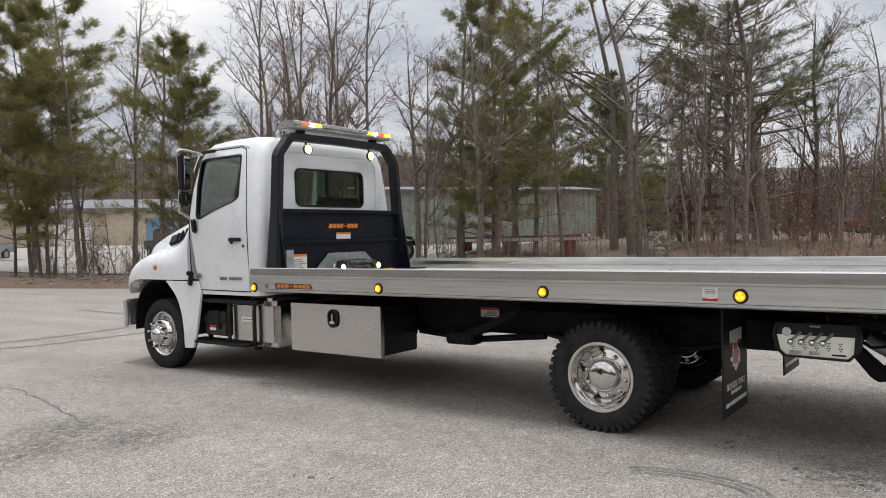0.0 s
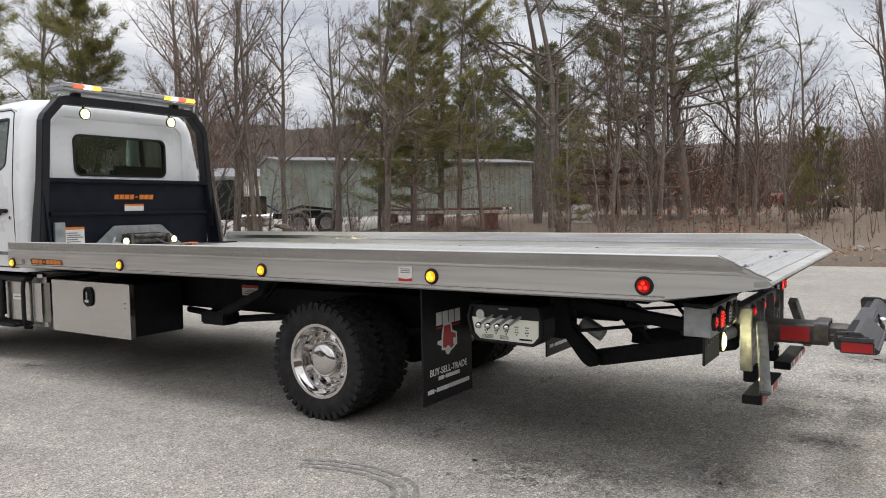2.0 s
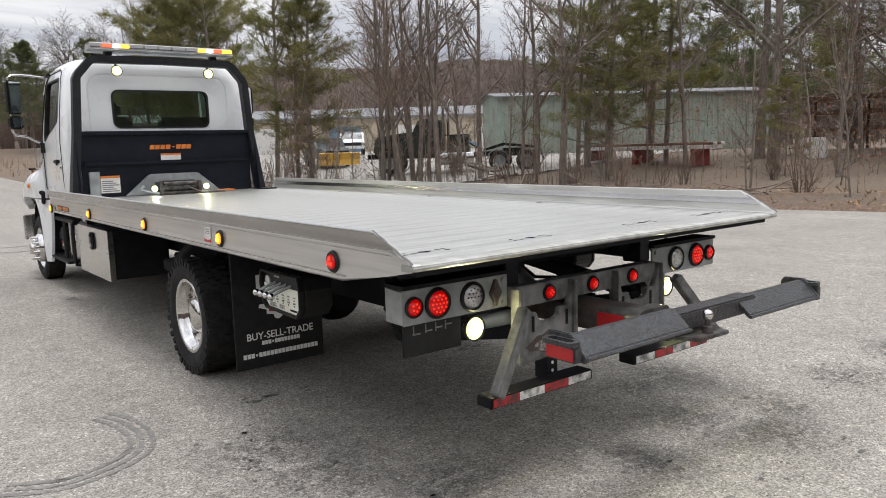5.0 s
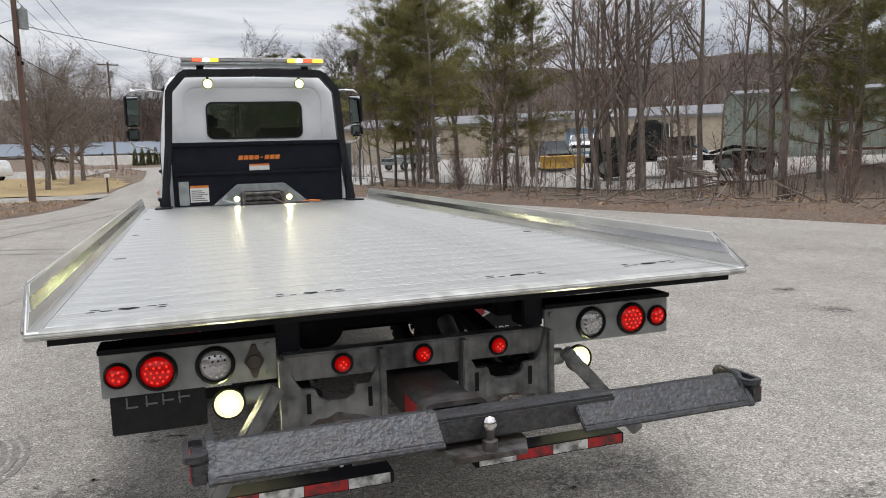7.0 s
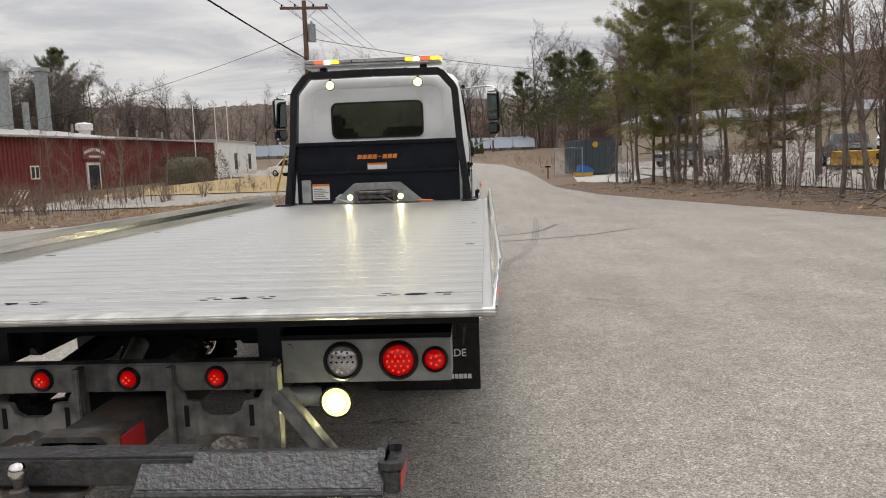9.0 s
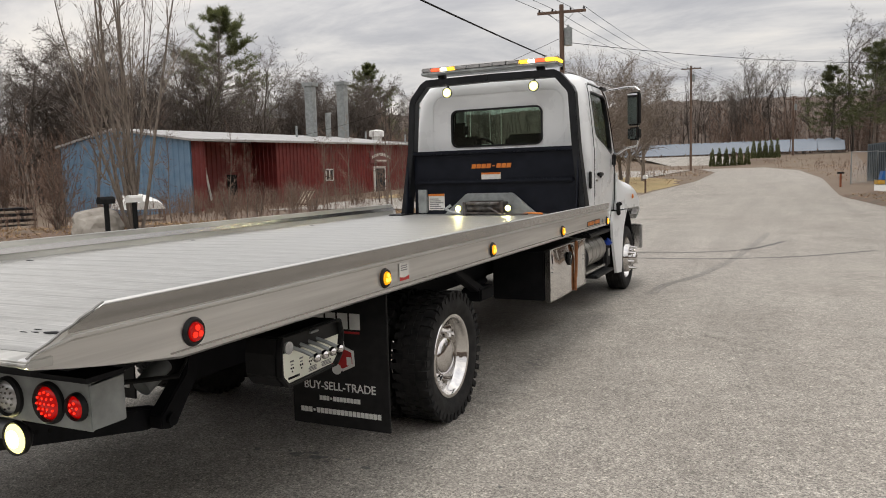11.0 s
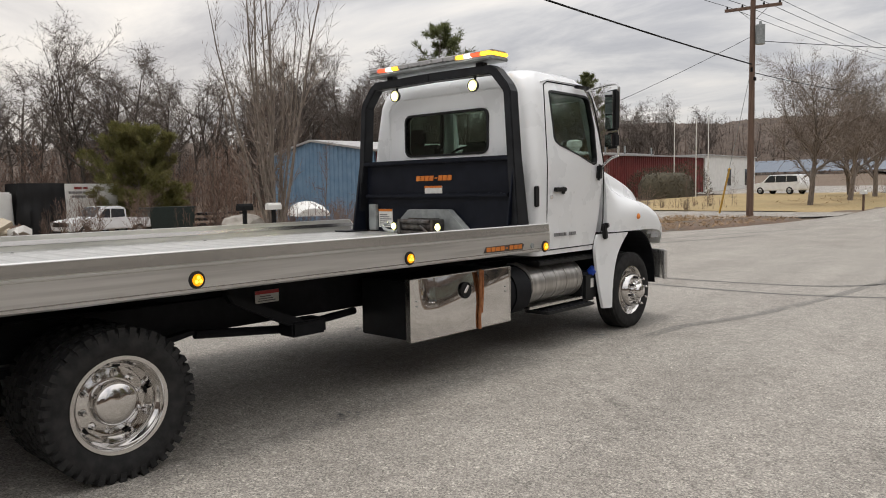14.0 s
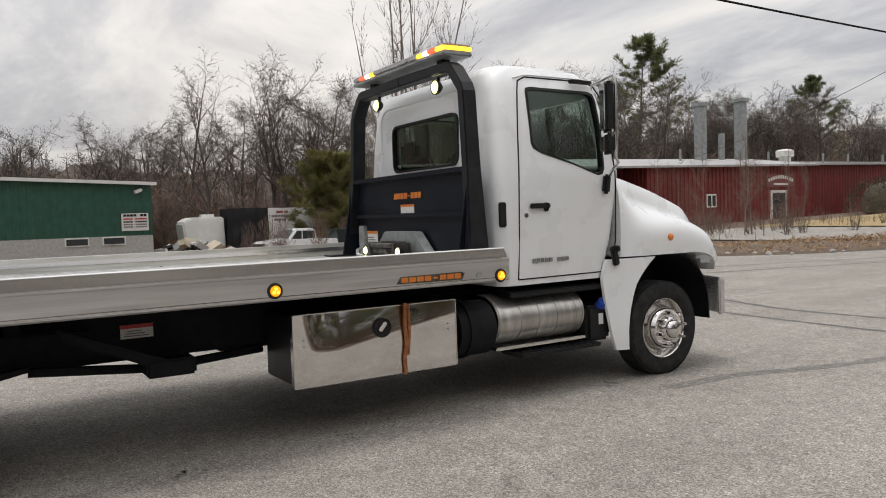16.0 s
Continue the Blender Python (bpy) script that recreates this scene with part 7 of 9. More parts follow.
    for k in range(4):
        y = -1.33 - 0.062 * k if sgn < 0 else -1.36 - 0.062 * k
        lev = part("lever", Shape().tube([(sgn * 1.10, y - 0.05, 0.82), (sgn * 1.17, y - 0.02, 0.79), (sgn * 1.215, y, 0.765)], 0.009, 6), M_GALV, ctl, "metal control lever")
        part("lever_knob", Shape().lathe([(0, -0.021), (0.015, -0.015), (0.021, 0), (0.015, 0.015), (0, 0.021)], (sgn * 1.222, y, 0.762), "x", 12), M_CHROME, lev, smooth=80)

    # lift arms
    part("lift_link", Shape().prism([(-1.50, 0.86), (-1.585, 0.86), (-1.635, 0.66), (-1.80, 0.50), (-1.80, 0.44), (-1.74, 0.425), (-1.69, 0.46), (-1.565, 0.62)], sgn * 0.47, sgn * 0.55, "x"), M_FRAME, truck, "black folding lift link", bevel=0.006)
    part("lift_arm", Shape().prism([(-1.70, 0.43), (-1.80, 0.425), (-2.62, 0.60), (-2.62, 0.705), (-1.80, 0.53), (-1.71, 0.51)], sgn * 0.38, sgn * 0.46, "x"), M_FRAME, truck, "heavy black lift arm", bevel=0.008)
    part("pivot", Shape().cyl((sgn * 0.36, -1.745, 0.475), (sgn * 0.57, -1.745, 0.475), 0.03, n=14), M_FRAME, truck)
    part("upper_arm", Shape().prism([(-1.58, 0.79), (-1.66, 0.775), (-2.60, 0.655), (-2.60, 0.73), (-1.66, 0.85), (-1.58, 0.85)], sgn * 0.42, sgn * 0.50, "x"), M_FRAME, truck, "black upper lift arm", bevel=0.008)
    part("arm_ram", Shape().cyl((sgn * 0.44, -1.66, 0.70), (sgn * 0.44, -1.80, 0.62), 0.045, n=14), M_GALV, truck, "grey hydraulic ram end", smooth=40)
    part("tie_rod", Shape().tube([(sgn * 0.45, -1.98, 0.77), (sgn * 0.45, -2.12, 0.60)], 0.014, 6), M_FRAME, truck)
    part("tie_rod", Shape().tube([(sgn * 0.45, -2.06, 0.60), (sgn * 0.45, -2.30, 0.64)], 0.012, 6), M_FRAME, truck)
    for k in range(5):
        part("arm_hole", Shape().cyl((sgn * 0.46, -2.22 - 0.06 * k, 0.57 + 0.0125 * k), (sgn * 0.4615, -2.22 - 0.06 * k, 0.57 + 0.0125 * k), 0.010, n=10), M_DARK, truck)
    part("hose", Shape().tube([(sgn * 0.5, -1.5, 0.8), (sgn * 0.56, -1.7, 0.66), (sgn * 0.5, -2.0, 0.70), (sgn * 0.44, -2.4, 0.78), (sgn * 0.4, -2.6, 0.74)], 0.012, 6), M_PLASTIC, truck, "black hydraulic hose")

    # tail lamp plates
    tail = part("tail_plate", Shape().prism([(-2.635, 0.775), (-2.635, 0.930), (-2.50, 0.940), (-2.50, 0.925), (-2.623, 0.918), (-2.623, 0.775)], sgn * 0.545, sgn * 1.14, "x").span((sgn * 1.13, -2.63, 0.778), (sgn * 1.14, -2.50, 0.935)), M_GALV, truck, "grey steel tail lamp plate", bevel=0.003)
    part("top_lip", Shape().span((sgn * 0.545, -2.645, 0.931), (sgn * 1.143, -2.50, 0.948)), M_FRAME, tail)
    for x, r, mat, leds in ((1.085, 0.036, M_REDLAMP, 0), (0.957, 0.054, M_REDLAMP, 1), (0.761, 0.054, M_WHITEOFF, 2)):
        lamp = part("tail_lamp", Shape().lathe([(0.0, -0.016), (r * 0.75, -0.012), (r, -0.002), (r, 0.01)], (sgn * x, -2.640, 0.852), "y", 28), mat, truck, {0: "lit small red tail lamp", 1: "lit red tail lamp", 2: "clear reversing lamp"}[leds], smooth=40)
        part("grommet", Shape().lathe([(r, -0.008), (r * 1.12, -0.016), (r * 1.27, -0.008), (r * 1.3, 0.004)], (sgn * x, -2.638, 0.852), "y", 28), M_PLASTIC, lamp, smooth=35)
        if not leds:
            for px, pz in circle_pts(5, r * 0.45):
                part("led", Shape().cyl((sgn * x + px, -2.650, 0.852 + pz), (sgn * x + px, -2.657, 0.852 + pz), r * 0.13, n=6), M_REDLED, lamp)
        if leds:
            pts = [(0, 0)] + circle_pts(6, r * 0.36) + circle_pts(12, r * 0.70)
            for px, pz in pts:
                part("led", Shape().cyl((sgn * x + px, -2.652, 0.852 + pz), (sgn * x + px, -2.657, 0.852 + pz), r * 0.075, n=6), M_REDLED if leds == 1 else M_CHROME, lamp)
    for x in (0.575,):
        for z in (0.80, 0.905):
            part("bolt", Shape().cyl((sgn * x, -2.63, z), (sgn * x, -2.645, z), 0.012, n=6), M_GALV, tail)
    if sgn < 0:
        part("socket", Shape().prism([(-0.662, 0.852), (-0.642, 0.885), (-0.632, 0.915), (-0.618, 0.915), (-0.608, 0.885), (-0.588, 0.852), (-0.608, 0.819), (-0.618, 0.789), (-0.632, 0.789), (-0.642, 0.819)], -2.650, -2.634, "y"), M_STEEL, tail, "grey trailer socket cover", bevel=0.003)
        part("socket_lid", Shape().lathe([(0, -0.006), (0.024, -0.005), (0.027, 0)], (-0.625, -2.650, 0.852), "y", 18), M_STEEL, tail, smooth=40)
        low_plate = part("number_plate", Shape().span((-1.12, -2.60, 0.625), (-0.80, -2.588, 0.775)), M_PLASTIC, tail, "dark plate with chalk marks", bevel=0.004)
        for k, x in enumerate((-1.05, -0.985, -0.93, -0.875)):
            part("chalk_bar", Shape().span((x - 0.02, -2.603, 0.72 + 0.006 * k), (x + 0.02, -2.600, 0.726 + 0.006 * k)).span((x - 0.018, -2.603, 0.72), (x - 0.013, -2.600, 0.76)), M_BARGREY, low_plate)
    round_lamp("rear_work_lamp", sgn * 0.722, -2.60, 0.692, 0.052, M_LAMP, "bright round work lamp under the tail", 0.05)
    part("lamp_tube", Shape().cyl((sgn * 0.655, -2.55, 0.70), (sgn * 0.50, -2.60, 0.712), 0.036, n=16), M_GALV, truck, "short grey lamp tube", smooth=40)
    # posts, pockets and struts
    part("rear_post", Shape().span((sgn * 0.455, -2.62, 0.86), (sgn * 0.545, -2.50, 1.035)), M_NAVY, truck, "dark rear frame post", bevel=0.006)
    a_, b_ = sgn * 0.155, sgn * 0.535
    pocket = [(a_, 0.86), (sgn * 0.175, 0.80), (sgn * 0.20, 0.765), (sgn * 0.215, 0.735), (sgn * 0.265, 0.735), (sgn * 0.275, 0.70), (sgn * 0.305, 0.685), (sgn * 0.375, 0.685), (sgn * 0.405, 0.70), (sgn * 0.42, 0.735), (sgn * 0.47, 0.74), (sgn * 0.50, 0.79), (sgn * 0.52, 0.86), (b_, 0.86), (sgn * 0.548, 0.50), (sgn * 0.145, 0.50)]
    post = part("fork_pocket", Shape().prism(pocket, -2.70, -2.672, "y"), M_FORK, truck, "notched grey steel fork plate", bevel=0.003)
    worn = random.Random(12 + sgn)
    for name_, cx_, cz_, wx, wz, mat_, lift_ in (("grime_patch", 0.34, 0.575, 0.135, 0.06, M_RUST, 0.0012), ("worn_patch", 0.355, 0.572, 0.075, 0.036, M_WORNSTEEL, 0.002)):
        part(name_, Shape().prism([(sgn * cx_ + wx * worn.uniform(0.75, 1.15) * math.cos(k * 0.3927), cz_ + wz * worn.uniform(0.65, 1.2) * math.sin(k * 0.3927)) for k in range(16)], -2.70 - lift_, -2.699, "y"), mat_, post)
    for x in (0.215, 0.445):
        part("slot", Shape().span((sgn * x - 0.008, -2.7025, 0.645), (sgn * x + 0.008, -2.70, 0.72)), M_DARK, post)
    for x in (0.165, 0.535):
        part("rib", Shape().span((sgn * x - 0.012, -2.72, 0.50), (sgn * x + 0.012, -2.655, 0.86)), M_FORK, post, bevel=0.004)
    part("lower_leg", Shape().span((sgn * 0.30, -2.72, 0.40), (sgn * 0.38, -2.64, 0.505)), M_FRAME, truck, "black drilled leg", bevel=0.004)
    for k in range(3):
        part("leg_hole", Shape().cyl((sgn * 0.34, -2.7205, 0.44 + 0.04 * k), (sgn * 0.34, -2.723, 0.44 + 0.04 * k), 0.008, n=8), M_LABEL, truck)
    strut = Shape()
    p, q = Vector((sgn * 0.565, -2.772, 0.785)), Vector((-0.80 if sgn < 0 else 0.855, -2.835, 0.44))
    d_ = (q - p)
    m_ = Matrix.Translation((p + q) / 2) @ d_.to_track_quat("Z", "Y").to_matrix().to_4x4()
    strut.box((0, 0, 0), (0.055, 0.055, d_.length))
    strut.v = [tuple(m_ @ Vector(v)) for v in strut.v]
    part("diagonal_strut", strut, M_FORK, truck, "bare grey square strut", bevel=0.006)
    # under-run bars with reflective tape
    xi, xo = (0.155, 0.805) if sgn > 0 else (-0.165, -0.82)
    under = part("underrun_bar", Shape().span((xi, -2.82, 0.382), (xo, -2.72, 0.43)), M_FRAME, truck, "black steel under-run bar with red and white tape", bevel=0.004)
    for k in range(4):
        u0, u1 = xi + (xo - xi) * (k + 0.1) / 4.15, xi + (xo - xi) * (k + 1.08) / 4.15
        part("tape", Shape().span((u0, -2.8225, 0.388), (u1, -2.8205, 0.426)), M_WORNRED if k % 2 else M_WORNWHITE, under)

mid = part("rear_bar", Shape().span((-0.53, -2.675, 0.765), (0.53, -2.60, 0.865)), M_FORK, truck, "grey steel rear cross bar with three red lamps", bevel=0.006)
for x in (-0.31, 0.005, 0.32):
    lamp = part("marker_lamp", Shape().lathe([(0.0, -0.02), (0.022, -0.016), (0.03, 0.0)], (x, -2.678, 0.813), "y", 22), M_REDLAMP, truck, "lit small red marker lamp", smooth=40)
    for px, pz in circle_pts(4, 0.010):
        part("led", Shape().cyl((x + px, -2.690, 0.813 + pz), (x + px, -2.698, 0.813 + pz), 0.004, n=6), M_REDLED, lamp)
    part("grommet", Shape().lathe([(0.03, -0.008), (0.036, -0.012), (0.041, -0.004), (0.042, 0.002)], (x, -2.677, 0.813), "y", 22), M_PLASTIC, lamp, smooth=35)
for sgn in (-1, 1):
    part("subframe_web", Shape().span((sgn * 0.495, -2.48, 0.875), (sgn * 0.505, -0.95, 1.03)), M_FRAME, truck)
# added block that shuts out light, so the rear cavity stays black
part("rear_crossmember", Shape().span((-0.455, -2.48, 0.925), (0.455, -2.15, 1.03)), M_FRAME, truck, "black crossmember added to darken the cavity under the deck")
for sgn in (-1, 1):
    part("tail_box", Shape().span((sgn * 0.56, -2.47, 0.955), (sgn * 1.08, -1.95, 1.03)), M_FRAME, truck, "black box above the tail plate")
part("subframe_floor", Shape().span((-0.45, -1.62, 0.84), (0.45, -1.60, 1.03)), M_FRAME, truck, "black plate across the frame")
# near-black sheet added as the deep shade below the deck's tail
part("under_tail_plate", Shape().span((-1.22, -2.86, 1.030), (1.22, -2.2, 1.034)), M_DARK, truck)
part("loose_wire", Shape().tube([(0.755, -2.40, 0.96), (0.77, -2.39, 0.94), (0.81, -2.38, 0.92), (0.91, -2.38, 0.909), (1.00, -2.38, 0.916), (1.06, -2.38, 0.94), (1.104, -2.38, 0.97), (1.12, -2.40, 1.03)], 0.006, 5), M_PLASTIC, truck, "loose black wire under the tail")

# wheel lift: stinger tube and cross bar
sting = part("stinger", Shape().prism(round_rect(-0.105, 0.105, 0.60, 0.725, 0.02, 3), -3.0, -2.2, "y"), M_STEEL, truck, "heavy square wheel lift tube", smooth=30)
part("tube_mouth", ring_plate(round_rect(-0.118, 0.118, 0.60, 0.745, 0.035, 4), round_rect(-0.10, 0.10, 0.618, 0.727, 0.025, 4), -3.06, -2.985, "y"), M_STEEL, sting, "flared rusty tube mouth", smooth=30)
part("mouth_dark", Shape().span((-0.098, -3.003, 0.62), (0.098, -3.001, 0.725)), M_DARK, sting)
part("inner_tube", Shape().span((-0.088, -3.20, 0.625), (0.088, -2.99, 0.705)), M_RUST, sting, "rusty inner tube", bevel=0.006)
for sgn in (-1, 1):
    part("reflector", Shape().span((sgn * 0.1055, -2.96, 0.62), (sgn * 0.108, -2.80, 0.705)), M_RED, sting, "red reflector")
part("top_grime", Shape().lathe([(0, 0.022), (0.05, 0.018), (0.085, 0.0)], (0.0, -3.11, 0.705), "z", 16), M_RUST, sting)
lift = part("wheel_lift_bar", Shape().span((-0.36, -3.290, 0.69), (0.48, -3.190, 0.772)), M_TRAY, truck, "worn black wheel lift cross bar", bevel=0.008)
for sgn, xi, xo in ((-1, -0.14, -0.80), (1, 0.33, 0.98)):
    dz = 0.022 if sgn < 0 else 0.0
    # sloping tray: a worn plate with a turned-up edge and an end frame
    tray = part("lift_tray", Shape().prism([(-3.235, 0.772 + dz), (-3.268, 0.774 + dz), (-3.345, 0.702 + dz), (-3.350, 0.684 + dz), (-3.335, 0.686 + dz), (-3.262, 0.758 + dz), (-3.235, 0.758 + dz)], xi, xo, "x"), M_TRAY, lift, "scuffed steel tyre tray", bevel=0.004)
    part("tray_rim", Shape().tube([(xi, -3.350, 0.692 + dz), (xo, -3.350, 0.692 + dz)], 0.008, 6), M_TRAY, lift)
    part("tray_back", Shape().span((xi + sgn * 0.02, -3.258, 0.69 + dz), (xo - sgn * 0.02, -3.19, 0.755 + dz)), M_FRAME, lift, bevel=0.005)
    part("tray_end", Shape().prism([(-3.275, 0.782 + dz), (-3.17, 0.782 + dz), (-3.15, 0.76 + dz), (-3.16, 0.69 + dz), (-3.345, 0.676 + dz), (-3.358, 0.688 + dz)], xo - sgn * 0.012, xo + sgn * 0.012, "x"), M_TRAY, lift, bevel=0.004)
    x0_, x1_ = sorted((xo + sgn * 0.012, xo + sgn * 0.06))
    part("tray_socket", ring_plate(round_rect(x0_ - 0.016, x1_ + 0.004, -3.335, -3.175, 0.026, 4), round_rect(x0_, x1_ - 0.010, -3.315, -3.195, 0.014, 4), 0.746 + dz, 0.764 + dz, "z"), M_TRAY, lift, "black open end frame")
    part("end_block", Shape().span((xo + sgn * 0.012, -3.335, 0.682 + dz), (xo + sgn * 0.055, -3.185, 0.744 + dz)), M_TRAY, lift, bevel=0.005)
    part("tray_reflector", Shape().span((xo + sgn * 0.055, -3.328, 0.69 + dz), (xo + sgn * 0.058, -3.192, 0.737 + dz)), M_RED, lift, "worn red reflector below the frame")
ball = part("hitch_ball", Shape().lathe([(0.0, 0.026), (0.014, 0.023), (0.023, 0.012), (0.024, 0.0), (0.019, -0.015), (0.013, -0.02)], (0.012, -3.330, 0.752), "z", 20), M_CHROME, lift, "bright hitch ball on a rusty shank", smooth=50)
part("shank", Shape().lathe([(0.013, -0.02), (0.013, -0.045), (0.024, -0.05), (0.024, -0.085), (0.0, -0.085)], (0.012, -3.330, 0.752), "z", 16), M_RUST, ball, "rusty shank")
part("ball_plate", Shape().prism([(-0.10, -3.370), (0.12, -3.370), (0.16, -3.270), (0.16, -3.070), (-0.14, -3.070), (-0.14, -3.270)], 0.655, 0.672, "z"), M_RUST, lift, bevel=0.003)
# wear holes in the deck
rng = random.Random(8)
def wear_hole(x, y, k):
    part("deck_slot", Shape().prism([(x + 0.030 * k * rng.uniform(0.5, 1.3) * math.cos(t * 0.524), y + 0.014 * k * rng.uniform(0.4, 1.5) * math.sin(t * 0.524)) for t in range(12)], 1.0865, 1.0882, "z"), M_DARK, bed)


for sgn in (-1, 1):
    for x in (0.41, 1.03):
        wear_hole(sgn * x, -2.655, 1.2)
        for dx, dy in ((-0.105, 0.02), (-0.115, -0.02), (-0.07, -0.012), (0.075, 0.015), (0.11, 0.02), (0.105, -0.02)):
            part("deck_slot", Shape().prism([(sgn * x + dx + 0.017 * rng.uniform(0.5, 1.3) * math.cos(t * 0.785), -2.655 + dy + 0.004 * rng.uniform(0.5, 1.4) * math.sin(t * 0.785)) for t in range(8)], 1.0865, 1.0878, "z"), M_DARK, bed)
    for y, k in ((-1.13, 1.1), (0.27, 0.8), (1.88, 0.8)):
        wear_hole(sgn * 1.18, y, k)



# ---- buildings ----
def siding(a, b, z0, tops, mat, name, parent, pitch=0.35, depth=0.03, label=""):
    """A ribbed metal wall from a to b (x, y); tops gives its height along the way as (part, z)."""
    a, b = Vector((*a, 0)), Vector((*b, 0))
    d = b - a
    length = d.length
    d.normalize()
    nrm = Vector((d.y, -d.x, 0))
    n = max(1, int(length / pitch))
    pts = []
    for i in range(n):
        for u, o in ((0.0, 0), (0.55, 0), (0.65, depth), (0.9, depth)):
            pts.append((min(1.0, (i + u) / n), o))
    pts.append((1.0, 0))

    def top(u):
        for (u0, h0), (u1, h1) in zip(tops, tops[1:]):
            if u <= u1:
                return h0 + (h1 - h0) * (u - u0) / (u1 - u0)
        return tops[-1][1]
    v, f = [], []
    for u, o in pts:
        p = a + d * (u * length) + nrm * o
        back = a + d * (u * length) - nrm * 0.12
        v += [(p.x, p.y, z0), (p.x, p.y, top(u)), (back.x, back.y, z0), (back.x, back.y, top(u))]
    for i in range(len(pts) - 1):
        k = 4 * i
        f += [(k, k + 4, k + 5, k + 1), (k + 2, k + 3, k + 7, k + 6), (k + 1, k + 5, k + 7, k + 3)]
    return part(name, Shape().add(v, f), mat, parent, label)


def slab(pts, thick, mat, name, parent, label=""):
    """A plate with the given corners and thickness."""
    n = len(pts)
    v = list(pts) + [(x, y, z - thick) for x, y, z in pts]
    return part(name, Shape().add(v, [tuple(range(n)), tuple(range(2 * n - 1, n - 1, -1))] + [(i, (i + 1) % n, n + (i + 1) % n, n + i) for i in range(n)]), mat, parent, label)


M_WINDOW = material("dark_window", (0.03, 0.035, 0.04), (0.05, 0.055, 0.06), 0.08)
barn = thing("red_workshop", "long low red metal workshop with a blue gable end", "building")
siding((-41, 30.4), (-29.8, 30.4), -0.5, [(0, 4.1), (0.44, 5.0), (1, 4.1)], M_BLUEWALL, "blue_wall", barn, 0.42, 0.07, label="blue ribbed metal gable wall")
siding((-30, 39.0), (-30, 80.5), -0.5, [(0, 4.35), (1, 4.75)], M_REDBARN, "wall", barn, 0.42, 0.07, label="dark red ribbed metal wall")
siding((-32.2, 30.6), (-32.2, 39.0), -0.5, [(0, 4.2), (1, 4.2)], M_REDBARN, "recess_wall", barn, 0.42, 0.06, label="recessed dark red wall")
siding((-32.2, 39.0), (-30, 39.0), -0.5, [(0, 4.3), (1, 4.3)], M_REDBARN, "side_wall", barn)
siding((-30.1, 30.45), (-30.1, 32.0), -0.5, [(0, 4.1), (1, 4.1)], M_REDBARN, "corner_wall", barn)
slab([(-29.5, 30.2, 4.15), (-29.5, 58, 4.55), (-36, 58, 5.45), (-36, 30.2, 5.1)], 0.14, M_ROOFMETAL, "roof", barn, "pale weathered metal roof")
slab([(-29.6, 58, 4.6), (-29.6, 80.6, 4.85), (-37, 80.6, 5.3), (-37, 58, 5.3)], 0.14, M_ROOFMETAL, "roof", barn)
slab([(-36, 30.2, 5.1), (-36, 80.6, 5.4), (-41.3, 80.6, 4.3), (-41.3, 30.2, 4.15)], 0.14, M_ROOFMETAL, "roof", barn)
siding((-41, 80.5), (-41, 30.4), -0.5, [(0, 4.2), (1, 4.1)], M_REDBARN, "back_wall", barn, 1.5)
for y0, y1, z0, z1, mat in ((32.2, 33.8, -0.4, 2.6, M_ROOFMETAL), (36.2, 37.2, -0.4, 2.0, M_DARK)):
    part("door", Shape().span((-32.26, y0, z0), (-32.12, y1, z1)), mat, barn, "grey shutter door" if mat is M_ROOFMETAL else "dark doorway")
part("leaning_board", Shape().box((-31.9, 34.1, 1.4), (0.05, 0.15, 2.2), (12, 0, 0)), M_LABEL, barn)
part("small_sign", Shape().span((-32.15, 32.3, 3.1), (-32.1, 33.7, 3.5)), M_LABEL, barn, "white sign board")
win = part("window", Shape().span((-30.02, 44.9, 1.35), (-29.90, 45.95, 2.3)), M_WHITEWALL, barn, "small white-framed window")
for y in (45.0, 45.5):
    part("pane", Shape().span((-29.91, y, 1.45), (-29.885, y + 0.35, 2.2)), M_WINDOW, win)
door_b = part("entrance", Shape().span((-30.03, 52.3, -0.4), (-29.88, 54.3, 2.5)), M_WHITEWALL, barn, "entrance with a pale frame")
part("pane", Shape().span((-29.89, 52.5, -0.3), (-29.865, 54.1, 2.3)), M_WINDOW, door_b)
M_SIGN = material("maroon_sign", (0.16, 0.05, 0.05), (0.2, 0.07, 0.07), 0.6)
sg = part("sign_board", Shape().span((-29.95, 51.7, 2.75), (-29.85, 55.3, 3.75)), M_SIGN, barn, "maroon sign with a pale arch of lettering")
for k in range(11):
    part("letter_bar", Shape().span((-29.85, 51.95 + 0.29 * k, 3.15 + 0.25 * math.sin(k * math.pi / 10)), (-29.83, 52.15 + 0.29 * k, 3.4 + 0.25 * math.sin(k * math.pi / 10))), M_LABEL, sg)
part("letter_bar", Shape().span((-29.85, 52.6, 2.9), (-29.83, 54.4, 3.05)), M_LABEL, sg)
for y, h_, w_ in ((50.6, 9.5, 0.85), (55.7, 10.1, 0.95)):
    duct = part("roof_duct", Shape().span((-35.4, y - w_ * 0.36, 4.8), (-34.6, y + w_ * 0.36, h_)), M_GALV, barn, "tall grey square duct on the roof", bevel=0.03)
    part("duct_cap", Shape().span((-35.55, y - w_ * 0.36 - 0.12, h_), (-34.45, y + w_ * 0.36 + 0.12, h_ + 0.3)), M_GALV, duct)
part("thin_flue", Shape().cyl((-35, 53.2, 4.8), (-35, 53.2, 7.4), 0.25), M_GALV, barn)
